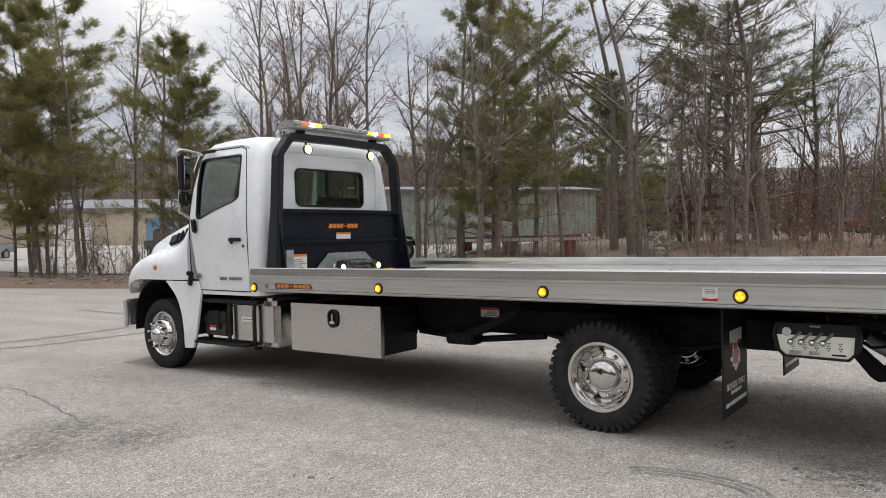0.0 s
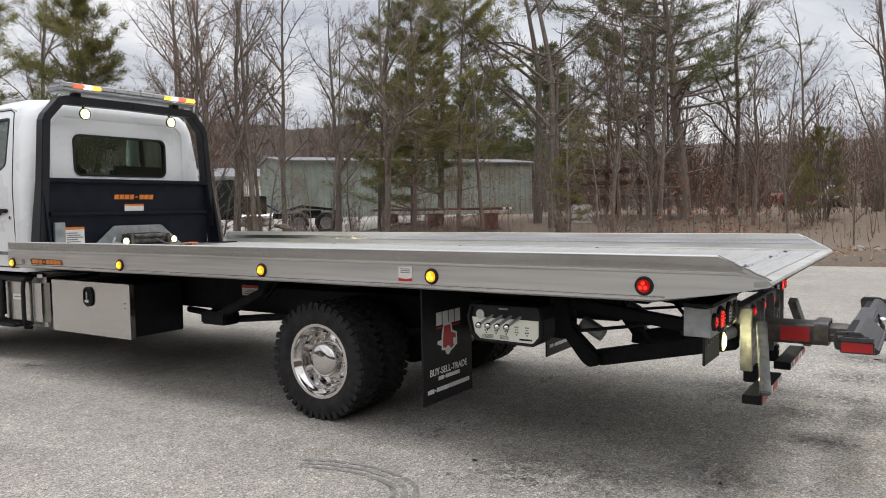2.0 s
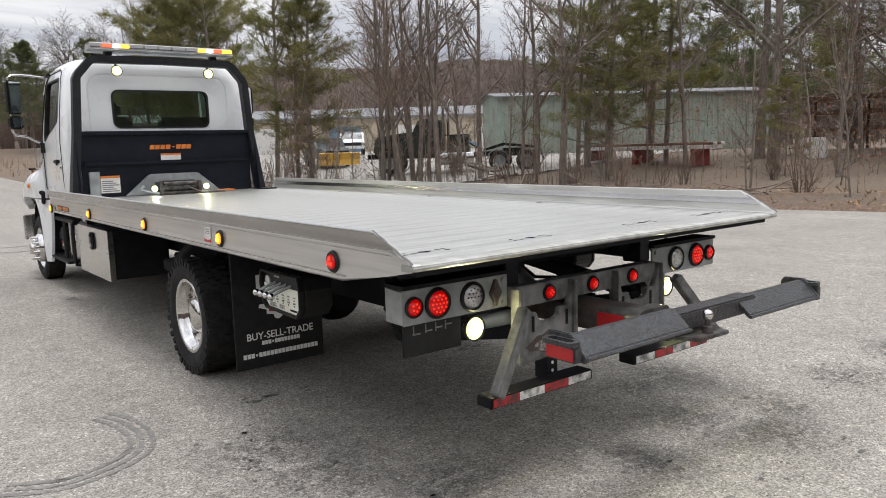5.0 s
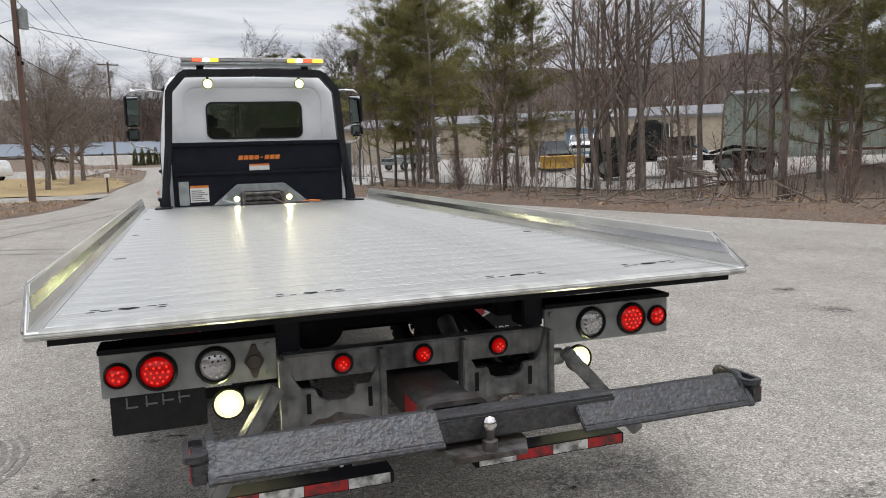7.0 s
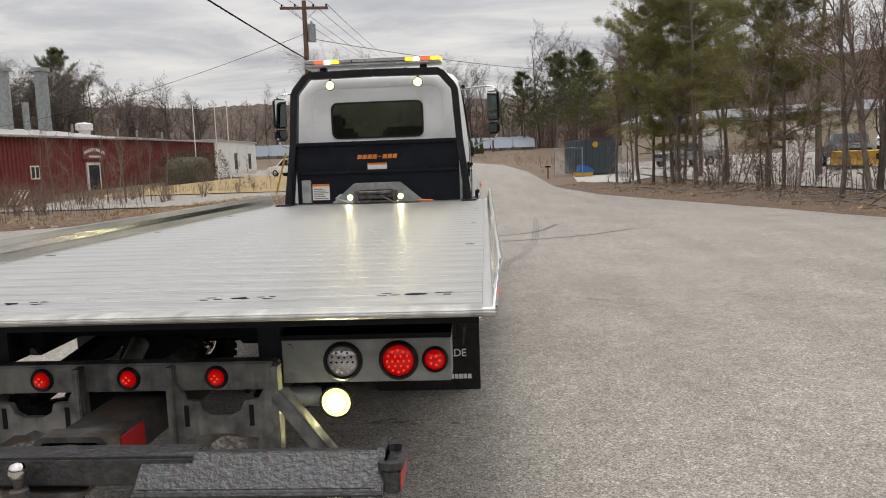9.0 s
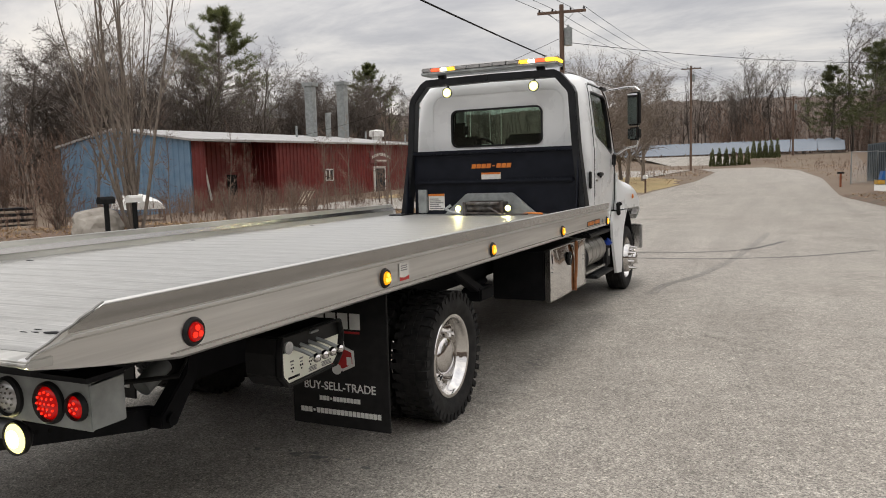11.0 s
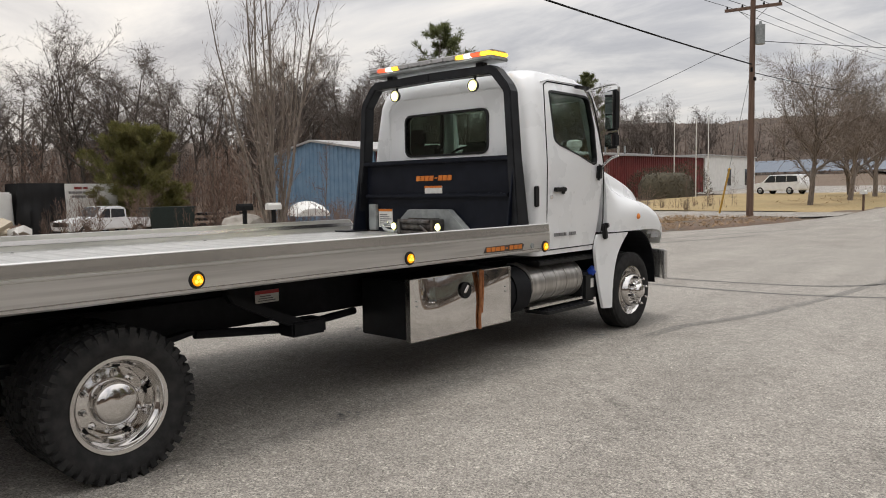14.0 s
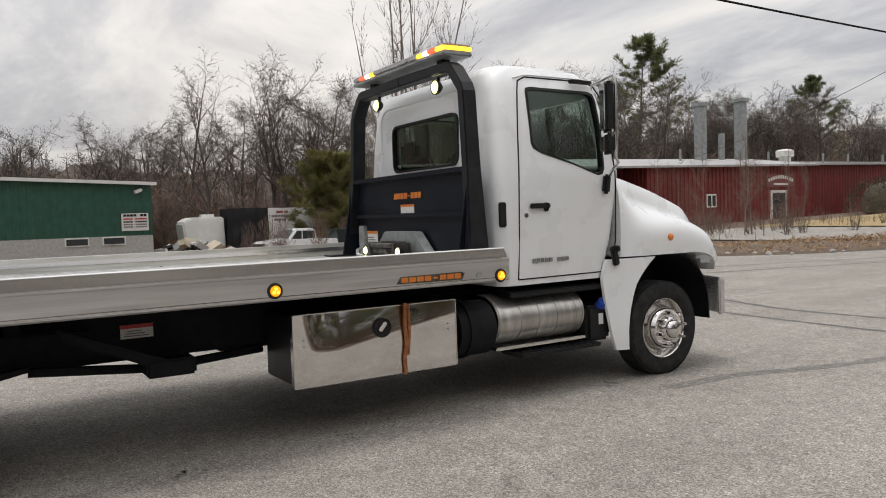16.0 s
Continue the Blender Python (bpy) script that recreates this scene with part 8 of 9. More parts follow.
part("roof_vent", Shape().lathe([(0.5, 0), (0.5, 0.5), (0.75, 0.6), (0.75, 1.1), (0.6, 1.2), (0.0, 1.3)], (-35, 61.8, 5.0), "z", 20), M_WHITEWALL, barn, "white round roof vent", smooth=40)
for y in (47, 58, 66, 70, 76):
    part("vent_pipe", Shape().cyl((-34, y, 4.8), (-34, y, 5.9), 0.09), M_GALV, barn)
office = thing("white_office", "low white block building with small dark windows", "building")
part("wall", Shape().span((-41, 80.8, -0.2), (-29.9, 96.2, 5.0)), M_WHITEWALL, office)
part("roof_edge", Shape().span((-41.2, 80.7, 5.0), (-29.7, 96.4, 5.15)), M_ROOFMETAL, office)
for y in (87.3, 92.8):
    part("window", Shape().span((-29.95, y, 1.6), (-29.85, y + 1.0, 3.6)), M_WINDOW, office)

green = thing("green_warehouse", "green metal warehouse on a grey block base", "building")
siding((-45, -30), (-45, 10.1), 0.8, [(0, 5.6), (1, 4.0)], M_GREENWALL, "wall", green, 0.4, label="dark green ribbed wall")
part("base_wall", Shape().span((-45.25, -30, -0.6), (-45.0, 10.1, 0.8)), M_CONCRETE, green, "grey concrete block base")
siding((-45, 10.1), (-58, 10.1), -0.6, [(0, 4.0), (1, 4.0)], M_GREENWALL, "end_wall", green, 0.6)
slab([(-44.6, -30, 5.75), (-44.6, 10.4, 4.15), (-60, 10.4, 4.5), (-60, -30, 6.1)], 0.2, M_WHITEWALL, "roof", green, "white roof edge")
for y in (5.0, 7.1):
    w_ = part("window", Shape().span((-45.05, y, 0.25), (-44.93, y + 1.35, 0.78)), M_WHITEWALL, green)
    part("pane", Shape().span((-44.94, y + 0.08, 0.32), (-44.91, y + 1.27, 0.70)), M_WINDOW, w_)
sg = part("sign_board", Shape().span((-44.95, 8.25, 1.1), (-44.88, 9.85, 2.2)), M_LABEL, green, "white sign with dark and red print")
for k, (z, mat) in enumerate(((2.0, M_DARK), (1.8, M_RED), (1.62, M_DARK), (1.45, M_BARGREY), (1.3, M_BARGREY))):
    word_blocks("letter_bar", sg, mat, 8.35, 9.75, z, z + (0.14 if k == 0 else 0.09), -44.88, -44.86, 10 if k else 7, 4, "x")
part("wall_lamp", Shape().box((-44.8, 9.3, 3.6), (0.2, 0.45, 0.18), (20, 0, 20)), M_WHITEWALL, green)

shed = thing("storage_shed", "pale green ribbed metal shed behind the trees", "building")
siding((32.6, 34.2), (49.3, 23.2), 0.0, [(0, 4.95), (1, 4.95)], M_SHED, "wall", shed, 0.45, 0.05, "faded pale green ribbed wall")
siding((37.0, 40.9), (32.6, 34.2), 0.0, [(0, 4.95), (0.5, 5.35), (1, 4.95)], M_SHED, "end_wall", shed, 0.45, 0.05)
siding((49.3, 23.2), (53.7, 29.9), 0.0, [(0, 4.95), (0.5, 5.35), (1, 4.95)], M_SHED, "end_wall", shed, 0.45, 0.05)
siding((53.7, 29.9), (37.0, 40.9), 0.0, [(0, 4.95), (1, 4.95)], M_SHED, "wall", shed, 0.45, 0.05)
slab([(32.2, 34.0, 4.93), (49.4, 22.7, 4.93), (51.8, 26.4, 5.42), (34.6, 37.7, 5.42)], 0.1, M_ROOFGREY, "roof", shed)
slab([(34.6, 37.7, 5.425), (51.8, 26.4, 5.425), (54.2, 30.1, 4.93), (37.0, 41.4, 4.93)], 0.1, M_ROOFGREY, "roof", shed)
longb = thing("long_depot", "long low tan depot with a pale roof", "building")
siding((62, 58), (18, 88), 0.5, [(0, 5.3), (1, 5.3)], M_TANWALL, "wall", longb, 1.2, 0.04, "tan painted wall")
slab([(62.5, 57, 5.4), (17.5, 87.6, 5.4), (22, 96, 6.8), (68, 64, 6.8)], 0.3, M_ROOFGREY, "roof", longb, "pale grey roof")
for u in (0.12, 0.3, 0.45, 0.62, 0.8):
    x, y = 62 - 44 * u, 58 + 30 * u
    part("bay_door", Shape().box((x - 0.05, y - 0.12, 2.6), (3.6, 0.1, 3.4), (0, 0, -34.3)), M_WHITEWALL if u != 0.45 else M_BLUEWALL, longb, "pale roller door")


# ---- vehicles and yard things ----
def small_wheel(parent, x, y, z, r, w_=0.2):
    t = part("wheel", Shape().lathe([(r * 0.6, -w_ / 2), (r * 0.92, -w_ / 2), (r, -w_ * 0.35), (r, w_ * 0.35), (r * 0.92, w_ / 2), (r * 0.6, w_ / 2)], (x, y, z), "x", 24, True), M_RUBBER, parent, smooth=35)
    part("rim", Shape().lathe([(r * 0.6, -w_ * 0.4), (r * 0.3, -w_ * 0.2), (0, -w_ * 0.2)], (x, y, z), "x", 20).lathe([(r * 0.6, w_ * 0.4), (r * 0.3, w_ * 0.2), (0, w_ * 0.2)], (x, y, z), "x", 20), M_GALV, t, smooth=35)


def car(name, label, profile, width, wheels, r, mat, panes, at, turn, category="car"):
    """A road vehicle: a side outline (y, z) of the given width, windows as dark panes, wheels."""
    v = thing(name, label, category, at, turn=turn)
    part("body", Shape().prism(profile, -width / 2, width / 2, "x"), mat, v, bevel=0.07, segments=2, smooth=40)
    for prof_ in panes:
        for sgn in (-1, 1):
            part("side_window", Shape().prism(prof_, sgn * (width / 2 - 0.005), sgn * (width / 2 + 0.006), "x"), M_WINDOW, v)
    for y in wheels:
        for sgn in (-1, 1):
            small_wheel(v, sgn * (width / 2 - 0.08), y, r, r)
    return v


VAN = [(-2.5, 0.35), (-2.55, 0.9), (-2.45, 1.1), (-2.3, 1.65), (-2.0, 1.75), (0.6, 1.74), (1.3, 1.1), (2.35, 0.92), (2.5, 0.6), (2.45, 0.32)]
van = car("minivan", "white minivan parked by the lawn", VAN, 1.9, (-1.5, 1.5), 0.33, M_WHITE, [[(-2.3, 1.12), (-2.18, 1.6), (-1.2, 1.64), (-1.2, 1.08)], [(-1.15, 1.08), (-1.15, 1.64), (-0.1, 1.65), (-0.1, 1.06)], [(-0.05, 1.06), (-0.05, 1.65), (0.52, 1.64), (1.1, 1.06)]], (-18, 69.5, ground_z(-18, 69.5)), 72)
van.location.z += 0.06
PICK = [(-2.8, 0.55), (-2.85, 1.15), (-0.9, 1.15), (-0.85, 1.75), (-0.5, 1.9), (0.6, 1.88), (1.15, 1.25), (2.5, 1.12), (2.75, 0.95), (2.75, 0.5)]
PANE = [[(-0.75, 1.25), (-0.7, 1.72), (0.15, 1.75), (0.15, 1.22)], [(0.22, 1.22), (0.22, 1.75), (0.55, 1.74), (0.95, 1.25)]]


def pickup(label, mat, x, y, turn, plow=False):
    p = car("pickup_truck", label, PICK, 2.0, (-1.7, 1.8), 0.4, mat, PANE, (x, y, ground_z(x, y) + 0.05), turn, "pickup truck")
    part("windshield", Shape().add([(-0.85, 0.72, 1.86), (0.85, 0.72, 1.86), (0.9, 1.17, 1.28), (-0.9, 1.17, 1.28)], [(0, 1, 2, 3)]), M_WINDOW, p)
    part("grille", Shape().span((-0.75, 2.755, 0.75), (0.75, 2.77, 1.02)), M_PLASTIC, p)
    for sgn in (-1, 1):
        part("headlight", Shape().span((sgn * 0.78, 2.75, 0.8), (sgn * 0.98, 2.775, 1.0)), M_WHITEOFF, p)
    if plow:
        part("plow_blade", Shape().prism([(3.2, 0.1), (3.35, 0.1), (3.25, 0.45), (3.35, 0.85), (3.25, 0.9), (3.12, 0.5)], -1.35, 1.35, "x"), M_YELLOW, p, "yellow snow plow blade")
        part("plow_frame", Shape().span((-0.5, 2.7, 0.25), (0.5, 3.2, 0.45)), M_FRAME, p)
    return p


M_YELLOW = material("yellow_paint", (0.48, 0.27, 0.03), (0.58, 0.34, 0.05), 0.5)
M_DKGREEN = material("dark_green_paint", (0.010, 0.018, 0.016), (0.016, 0.028, 0.024), 0.35)
M_BROWNRUST = material("brown_rust", (0.10, 0.05, 0.03), (0.17, 0.085, 0.05), 0.85, scale=5)
M_DARKRED = material("dark_red_paint", (0.2, 0.015, 0.015), (0.28, 0.03, 0.025), 0.5)
pickup("white pickup truck parked in the yard", M_WHITE, 30.5, 50.5, 150)
pickup("dark pickup truck with a yellow snow plow", M_DKGREEN, 22.5, 40.5, 165, True)
pickup("white pickup truck behind the bed", M_WHITE, -40.8, 18.2, 188)
pickup("grey pickup truck in the yard", M_GALV, 17.5, 57, 120)
pickup("red pickup truck far among the trees", M_DARKRED, 64, 6.2, 60)
pickup("white pickup truck far among the trees", M_WHITE, 67, 4.4, 70)

semi = thing("semi_tractor", "dark green semi tractor with a chrome tank and exhaust stack", "truck", (24.0, 22.5, ground_z(23.0, 22.5) - 0.04), turn=44)
part("frame", Shape().span((-0.5, -0.6, 0.75), (-0.38, 8.2, 1.0)).span((0.38, -0.6, 0.75), (0.5, 8.2, 1.0)), M_FRAME, semi)
part("cab", Shape().prism([(4.3, 1.0), (4.27, 2.6), (4.5, 2.72), (5.4, 2.68), (5.75, 2.0), (5.85, 1.0)], -1.0, 1.0, "x"), M_DKGREEN, semi, bevel=0.06)
part("hood", Shape().prism([(5.9, 0.9), (5.9, 2.1), (7.7, 1.85), (7.85, 1.0)], -0.75, 0.75, "x"), M_DKGREEN, semi, bevel=0.08)
for sgn in (-1, 1):
    part("side_window", Shape().prism([(4.6, 1.95), (4.6, 2.5), (5.3, 2.5), (5.5, 1.95)], sgn * 1.0, sgn * 1.01, "x"), M_WINDOW, semi)
    part("fuel_tank", Shape().cyl((sgn * 0.95, 2.6, 0.72), (sgn * 0.95, 4.4, 0.72), 0.33, n=24), M_CHROME, semi, "polished round fuel tank", smooth=40)
    part("exhaust_stack", Shape().tube([(sgn * 0.95, 4.15, 0.9), (sgn * 0.95, 4.15, 3.3), (sgn * 0.95, 4.05, 3.6), (sgn * 0.95, 3.95, 3.75)], 0.08, 12), M_CHROME, semi, "chrome exhaust stack", smooth=60)
    for y in (0.0, 1.35):
        small_wheel(semi, sgn * 0.92, y, 0.52, 0.52, 0.55)
    part("mud_guard", Shape().prism([(-0.85, 0.55), (-0.72, 0.98), (-0.35, 1.16), (0.1, 1.18), (0.1, 1.15), (-0.33, 1.13), (-0.68, 0.96), (-0.80, 0.55)], sgn * 0.66, sgn * 1.2, "x"), M_FRAME, semi, "black rear mud guard")
    part("half_fender", Shape().prism([(1.95, 0.62), (1.88, 0.9), (1.65, 1.08), (1.35, 1.12), (1.35, 1.09), (1.63, 1.05), (1.85, 0.88), (1.92, 0.62)], sgn * 0.66, sgn * 1.2, "x"), M_GALV, semi, "bright half fender")
    small_wheel(semi, sgn * 0.95, 6.9, 0.52, 0.52, 0.3)
    part("front_fender", Shape().prism([(6.2, 0.9), (6.4, 1.2), (6.9, 1.3), (7.4, 1.2), (7.6, 0.9), (7.5, 0.9), (7.3, 1.1), (6.9, 1.2), (6.5, 1.1), (6.3, 0.9)], sgn * 0.75, sgn * 1.12, "x"), M_DKGREEN, semi)
for k in range(4):
    part("air_hose", Shape().tube([(-0.3 + 0.1 * k, 4.2, 1.9), (-0.3 + 0.1 * k, 3.3, 1.75), (-0.4 + 0.1 * k, 2.75 - 0.1 * k, 1.35), (-0.35 + 0.1 * k, 2.3, 1.08)], 0.035, 6), M_BLUEWALL if k else M_FRAME, semi, "coiled blue air hose" if k else "")
part("ramp_frame", Shape().prism([(2.2, 1.02), (2.2, 1.12), (1.2, 1.42), (-0.5, 1.22), (-0.5, 1.1), (1.15, 1.28)], -0.42, -0.30, "x").prism([(2.2, 1.02), (2.2, 1.12), (1.2, 1.42), (-0.5, 1.22), (-0.5, 1.1), (1.15, 1.28)], 0.30, 0.42, "x"), M_FRAME, semi, "black raised rear frame")
part("deck_gear", Shape().span((-0.7, 2.9, 1.0), (0.2, 4.0, 1.9)), M_DKGREEN, semi, "green equipment box", bevel=0.03)
part("fifth_wheel", Shape().span((-0.45, 0.2, 1.0), (0.45, 1.2, 1.15)), M_FRAME, semi)

flat = thing("low_trailer", "red and white low trailer loaded with pipes", "trailer", (26.4, 13.5, ground_z(26, 16)), turn=-8)
part("trailer_bed", Shape().span((-0.6, 0, 0.75), (0.6, 8, 0.9)), M_WHITEWALL, flat)
for y in (0.6, 4.2, 7.4):
    part("stand", Shape().span((-0.5, y, 0), (0.5, y + 0.2, 0.75)), M_DARKRED, flat)
for k in range(4):
    part("pipe", Shape().cyl((-0.4 + 0.25 * k, -0.3, 0.97), (-0.4 + 0.25 * k, 8.4, 0.97), 0.06), M_WHITEWALL if k % 2 else M_BROWNRUST, flat)

rk = thing("lumber_rack", "brown steel rack stacked with boards", "rack", (37, 9.2, ground_z(37, 9)), turn=15)
for y in (0, 2.4, 4.8):
    for x in (-0.7, 0.7):
        part("post", Shape().span((x - 0.06, y - 0.06, 0), (x + 0.06, y + 0.06, 2.5)), M_BROWNRUST, rk)
for z in (0.9, 1.7, 2.4):
    part("shelf", Shape().span((-0.8, -0.1, z), (0.8, 4.9, z + 0.1)), M_BROWNRUST, rk)
    for k in range(4):
        part("board", Shape().span((-0.7 + 0.36 * k, -0.4, z + 0.1), (-0.42 + 0.36 * k, 5.2 - 0.2 * k, z + 0.22)), M_WOODPOLE, rk)

tote = thing("white_tote", "dirty white plastic tote on the ground", "container", (30.6, 11.2, ground_z(30.6, 11.2) - 0.25), turn=20)
part("body", Shape().span((-0.6, -0.5, 0.1), (0.6, 0.5, 1.1)), M_LABEL, tote, bevel=0.08)
part("lid", Shape().cyl((0, 0, 1.1), (0, 0, 1.16), 0.2), M_DARK, tote)

pile = thing("pallet_pile", "leaning pile of weathered pallets and slats", "pallets", (19.9, 19.7, ground_z(19.9, 19.7)), turn=35)
for k in range(9):
    part("slat", Shape().box((0, -0.4 + 0.1 * k, 0.42), (1.0, 0.05, 0.03), (0, 30, rng.uniform(-8, 8))), M_LABEL if k % 3 else M_WOODPOLE, pile)
for k in range(8):
    part("loose_stick", Shape().box((rng.uniform(-1, 1), rng.uniform(-0.7, 0.7), 0.12), (rng.uniform(0.8, 1.5), 0.06, 0.05), (0, rng.uniform(-10, 10), rng.uniform(0, 180))), M_WOODPOLE, pile)

pal = thing("pallet", "bare wooden pallet leaning on brush", "pallet", (-22.3, 31.4, 0.0), turn=-25)
for k in range(7):
    part("slat", Shape().box((-0.55 + 0.18 * k, 0, 0.45), (0.1, 0.03, 1.0), (-35, 0, 0)), M_WOODPOLE if k % 2 else M_TANWALL, pal)
part("stringer", Shape().box((0, -0.24, 0.12), (1.2, 0.08, 0.1)).box((0, 0.26, 0.78), (1.2, 0.08, 0.1)), M_WOODPOLE, pal)

cont = thing("steel_container", "dark grey-blue steel container by the gate", "container", (9.6, 49.5, ground_z(9, 49.5)), turn=8)
M_CONT = material("container_paint", (0.035, 0.05, 0.062), (0.055, 0.072, 0.085), 0.6)
part("body", Shape().span((-1.2, 0, 0.1), (1.2, 6, 2.6)), M_CONT, cont, bevel=0.03)
for k in range(12):
    part("rib", Shape().span((-1.24, 0.3 + 0.47 * k, 0.2), (-1.2, 0.5 + 0.47 * k, 2.5)), M_CONT, cont)
for k in range(5):
    part("rib", Shape().span((-1.1 + 0.47 * k, -0.04, 0.2), (-0.9 + 0.47 * k, 0, 2.5)), M_CONT, cont)
part("label", Shape().cyl((-0.45, -0.05, 2.2), (-0.45, -0.06, 2.2), 0.22), M_YELLOW, cont)
blue = thing("blue_compressor", "small blue and yellow machine by the container", "machine", (8.2, 48.0, ground_z(8, 48)), turn=10)
part("body", Shape().prism([(-0.5, 0.3), (-0.4, 0.85), (0.1, 0.75), (0.6, 0.45), (0.6, 0.3)], -0.35, 0.35, "y"), material("bright_blue_paint", (0.02, 0.12, 0.4), (0.03, 0.16, 0.46), 0.4), blue, bevel=0.04)
part("base", Shape().span((-0.7, -0.35, 0.05), (0.5, 0.35, 0.3)), M_YELLOW, blue)

fence = thing("chain_fence", "grey chain-link fence and gate by the apron", "fence", (0, 0, 0))
wires = Shape()
for (xa, ya), (xb, yb) in (((6.3, 50.0), (7.6, 48.2)), ((7.6, 48.2), (8.0, 47.6)), ((10.6, 45.0), (13.5, 42.0)), ((10.6, 45.0), (9.4, 42.2))):
    n = max(2, int(math.hypot(xb - xa, yb - ya) / 0.11))
    zg = ground_z(xa, ya)
    for k in range(n + 1):
        u = k / n
        for du in (2.1, -2.1):
            u2 = u + du / math.hypot(xb - xa, yb - ya) * 0.9
            lo, hi = (u, zg + 0.05), (u2, zg + 1.95)
            if u2 > 1:
                hi = (1, zg + 0.05 + 1.9 * (1 - u) / (u2 - u))
            if u2 < 0:
                hi = (0, zg + 0.05 + 1.9 * u / (u - u2))
            wires.cyl((xa + (xb - xa) * lo[0], ya + (yb - ya) * lo[0], lo[1]), (xa + (xb - xa) * hi[0], ya + (yb - ya) * hi[0], hi[1]), 0.005, n=3, caps=False)
    for x, y in ((xa, ya), (xb, yb)):
        part("fence_post", Shape().cyl((x, y, zg - 0.1), (x, y, zg + 2.05), 0.035, n=10), M_GALV, fence)
    part("top_rail", Shape().cyl((xa, ya, zg + 2.0), (xb, yb, zg + 2.0), 0.022, n=8), M_GALV, fence)
tagged(part("mesh_wire", wires, M_GALV, fence, "grey wire mesh"), kind="stuff")
M_STRAP_POST = material("faded_orange_paint", (0.26, 0.075, 0.03), (0.34, 0.11, 0.05), 0.7, scale=20)
cone = thing("hydrant_post", "short orange post by the gate", "post", (5.6, 47.4, ground_z(5.6, 47.4)))
part("post", Shape().cyl((0, 0, -0.05), (0, 0, 0.75), 0.06), M_STRAP_POST, cone)
part("cap", Shape().cyl((0, 0, 0.75), (0, 0, 0.85), 0.2), M_DARK, cone)

# trailers and junk to the west
GZ = ground_z(-48, 18)
box_t = thing("box_trailer", "white box trailer partly covered by a black tarpaulin", "trailer", (0, 0, 0))
part("box", Shape().span((-50.5, 18.7, GZ + 0.3), (-48, 22.4, 2.38)), M_WHITEWALL, box_t, "white trailer box with faint print", bevel=0.03)
tarp = Shape()
n, m_ = 14, 8
vs = [(-47.9 + 0.12 * noise.noise((i * 0.7, j * 0.5, 1)) + 0.25 * (1 - j / m_) * (i % 3 == 0), 15.8 + 2.95 * i / n - 0.3 * (1 - j / m_) * (i == 0), GZ + 0.1 + (2.42 - GZ - 0.1 + 0.04 * noise.noise((i, 0, 4))) * j / m_) for j in range(m_ + 1) for i in range(n + 1)]
k = n + 1
tarp.add(vs, [(j * k + i, j * k + i + 1, (j + 1) * k + i + 1, (j + 1) * k + i) for j in range(m_) for i in range(n)])
tarp.span((-50.5, 15.9, GZ + 0.3), (-48.15, 18.7, 2.40))
part("tarpaulin", tarp, M_PLASTIC, box_t, "creased black tarpaulin", smooth=60)
for z, a_, b_, mat in ((2.0, 19.4, 20.3, M_DARKRED), (1.7, 19.0, 21.1, M_BARGREY), (1.42, 19.2, 20.9, M_BARGREY)):
    word_blocks("letter_bar", box_t, mat, a_, b_, z, z + 0.16, -48.0, -47.97, 9, 5, "x")
for y in (19.6, 21.4):
    small_wheel(box_t, -48.2, y, GZ + 0.35, 0.35)
camper = thing("camper_trailer", "old white camper trailer", "trailer", (0, 0, 0))
part("body", Shape().prism([(12.9, GZ + 0.4), (12.7, 1.5), (13.3, 1.85), (15.6, 1.85), (15.7, GZ + 0.4)], -50.5, -48.3, "x"), M_WHITEWALL, camper, bevel=0.1)
part("roof_vent", Shape().span((-49.6, 14.2, 1.85), (-49.0, 15.1, 2.05)), M_WHITEWALL, camper)
junk = thing("junk_heap", "heap of mixed scrap, boards and sheets", "scrap heap", (0, 0, 0))
for k in range(60):
    y = rng.uniform(10.5, 15.5)
    s_ = Shape().box((rng.uniform(-48, -45.5), y, GZ + rng.uniform(0.1, 1.4) * (1 - abs(y - 12.5) / 4)), (rng.uniform(0.2, 1.2), rng.uniform(0.2, 1.4), rng.uniform(0.05, 0.5)), (rng.uniform(-40, 40), rng.uniform(-40, 40), rng.uniform(0, 180)))
    part("scrap", s_, rng.choice((M_LABEL, M_BROWNRUST, M_GALV, M_WOODPOLE, M_DARK, M_TANWALL, M_ROOFMETAL)), junk)
dump = thing("roll_off_bins", "dark green roll-off bin and black racks", "bin", (-41.0, 22.3, ground_z(-41, 22)), turn=90)
part("bin", Shape().prism([(-1.4, 0.0), (-1.6, 1.8), (1.6, 1.8), (1.4, 0.0)], -0.9, 0.9, "y"), M_DKGREEN, dump)
for k in range(4):
    part("rack", Shape().span((2.0, -0.8, 0.36 * k + 0.1), (5.4, 0.8, 0.36 * k + 0.25)), M_FRAME, dump)
tarp2 = thing("covered_boat", "low boat under a white cover in the brush", "boat", (-23.5, 20.2, ground_z(-23.5, 20) + 0.0), turn=-30)
part("cover", Shape().loft([[(-2.4 + 0.8 * i, w_ * math.cos(t), max(0.15, h_ * math.sin(t) + 0.55)) for t in [math.pi * q / 8 for q in range(9)]] for i, (w_, h_) in enumerate(((0.15, 0.25), (0.6, 0.5), (0.85, 0.62), (0.9, 0.66), (0.9, 0.6), (0.85, 0.5), (0.7, 0.35)))]), M_WHITEWALL, tarp2, smooth=60)

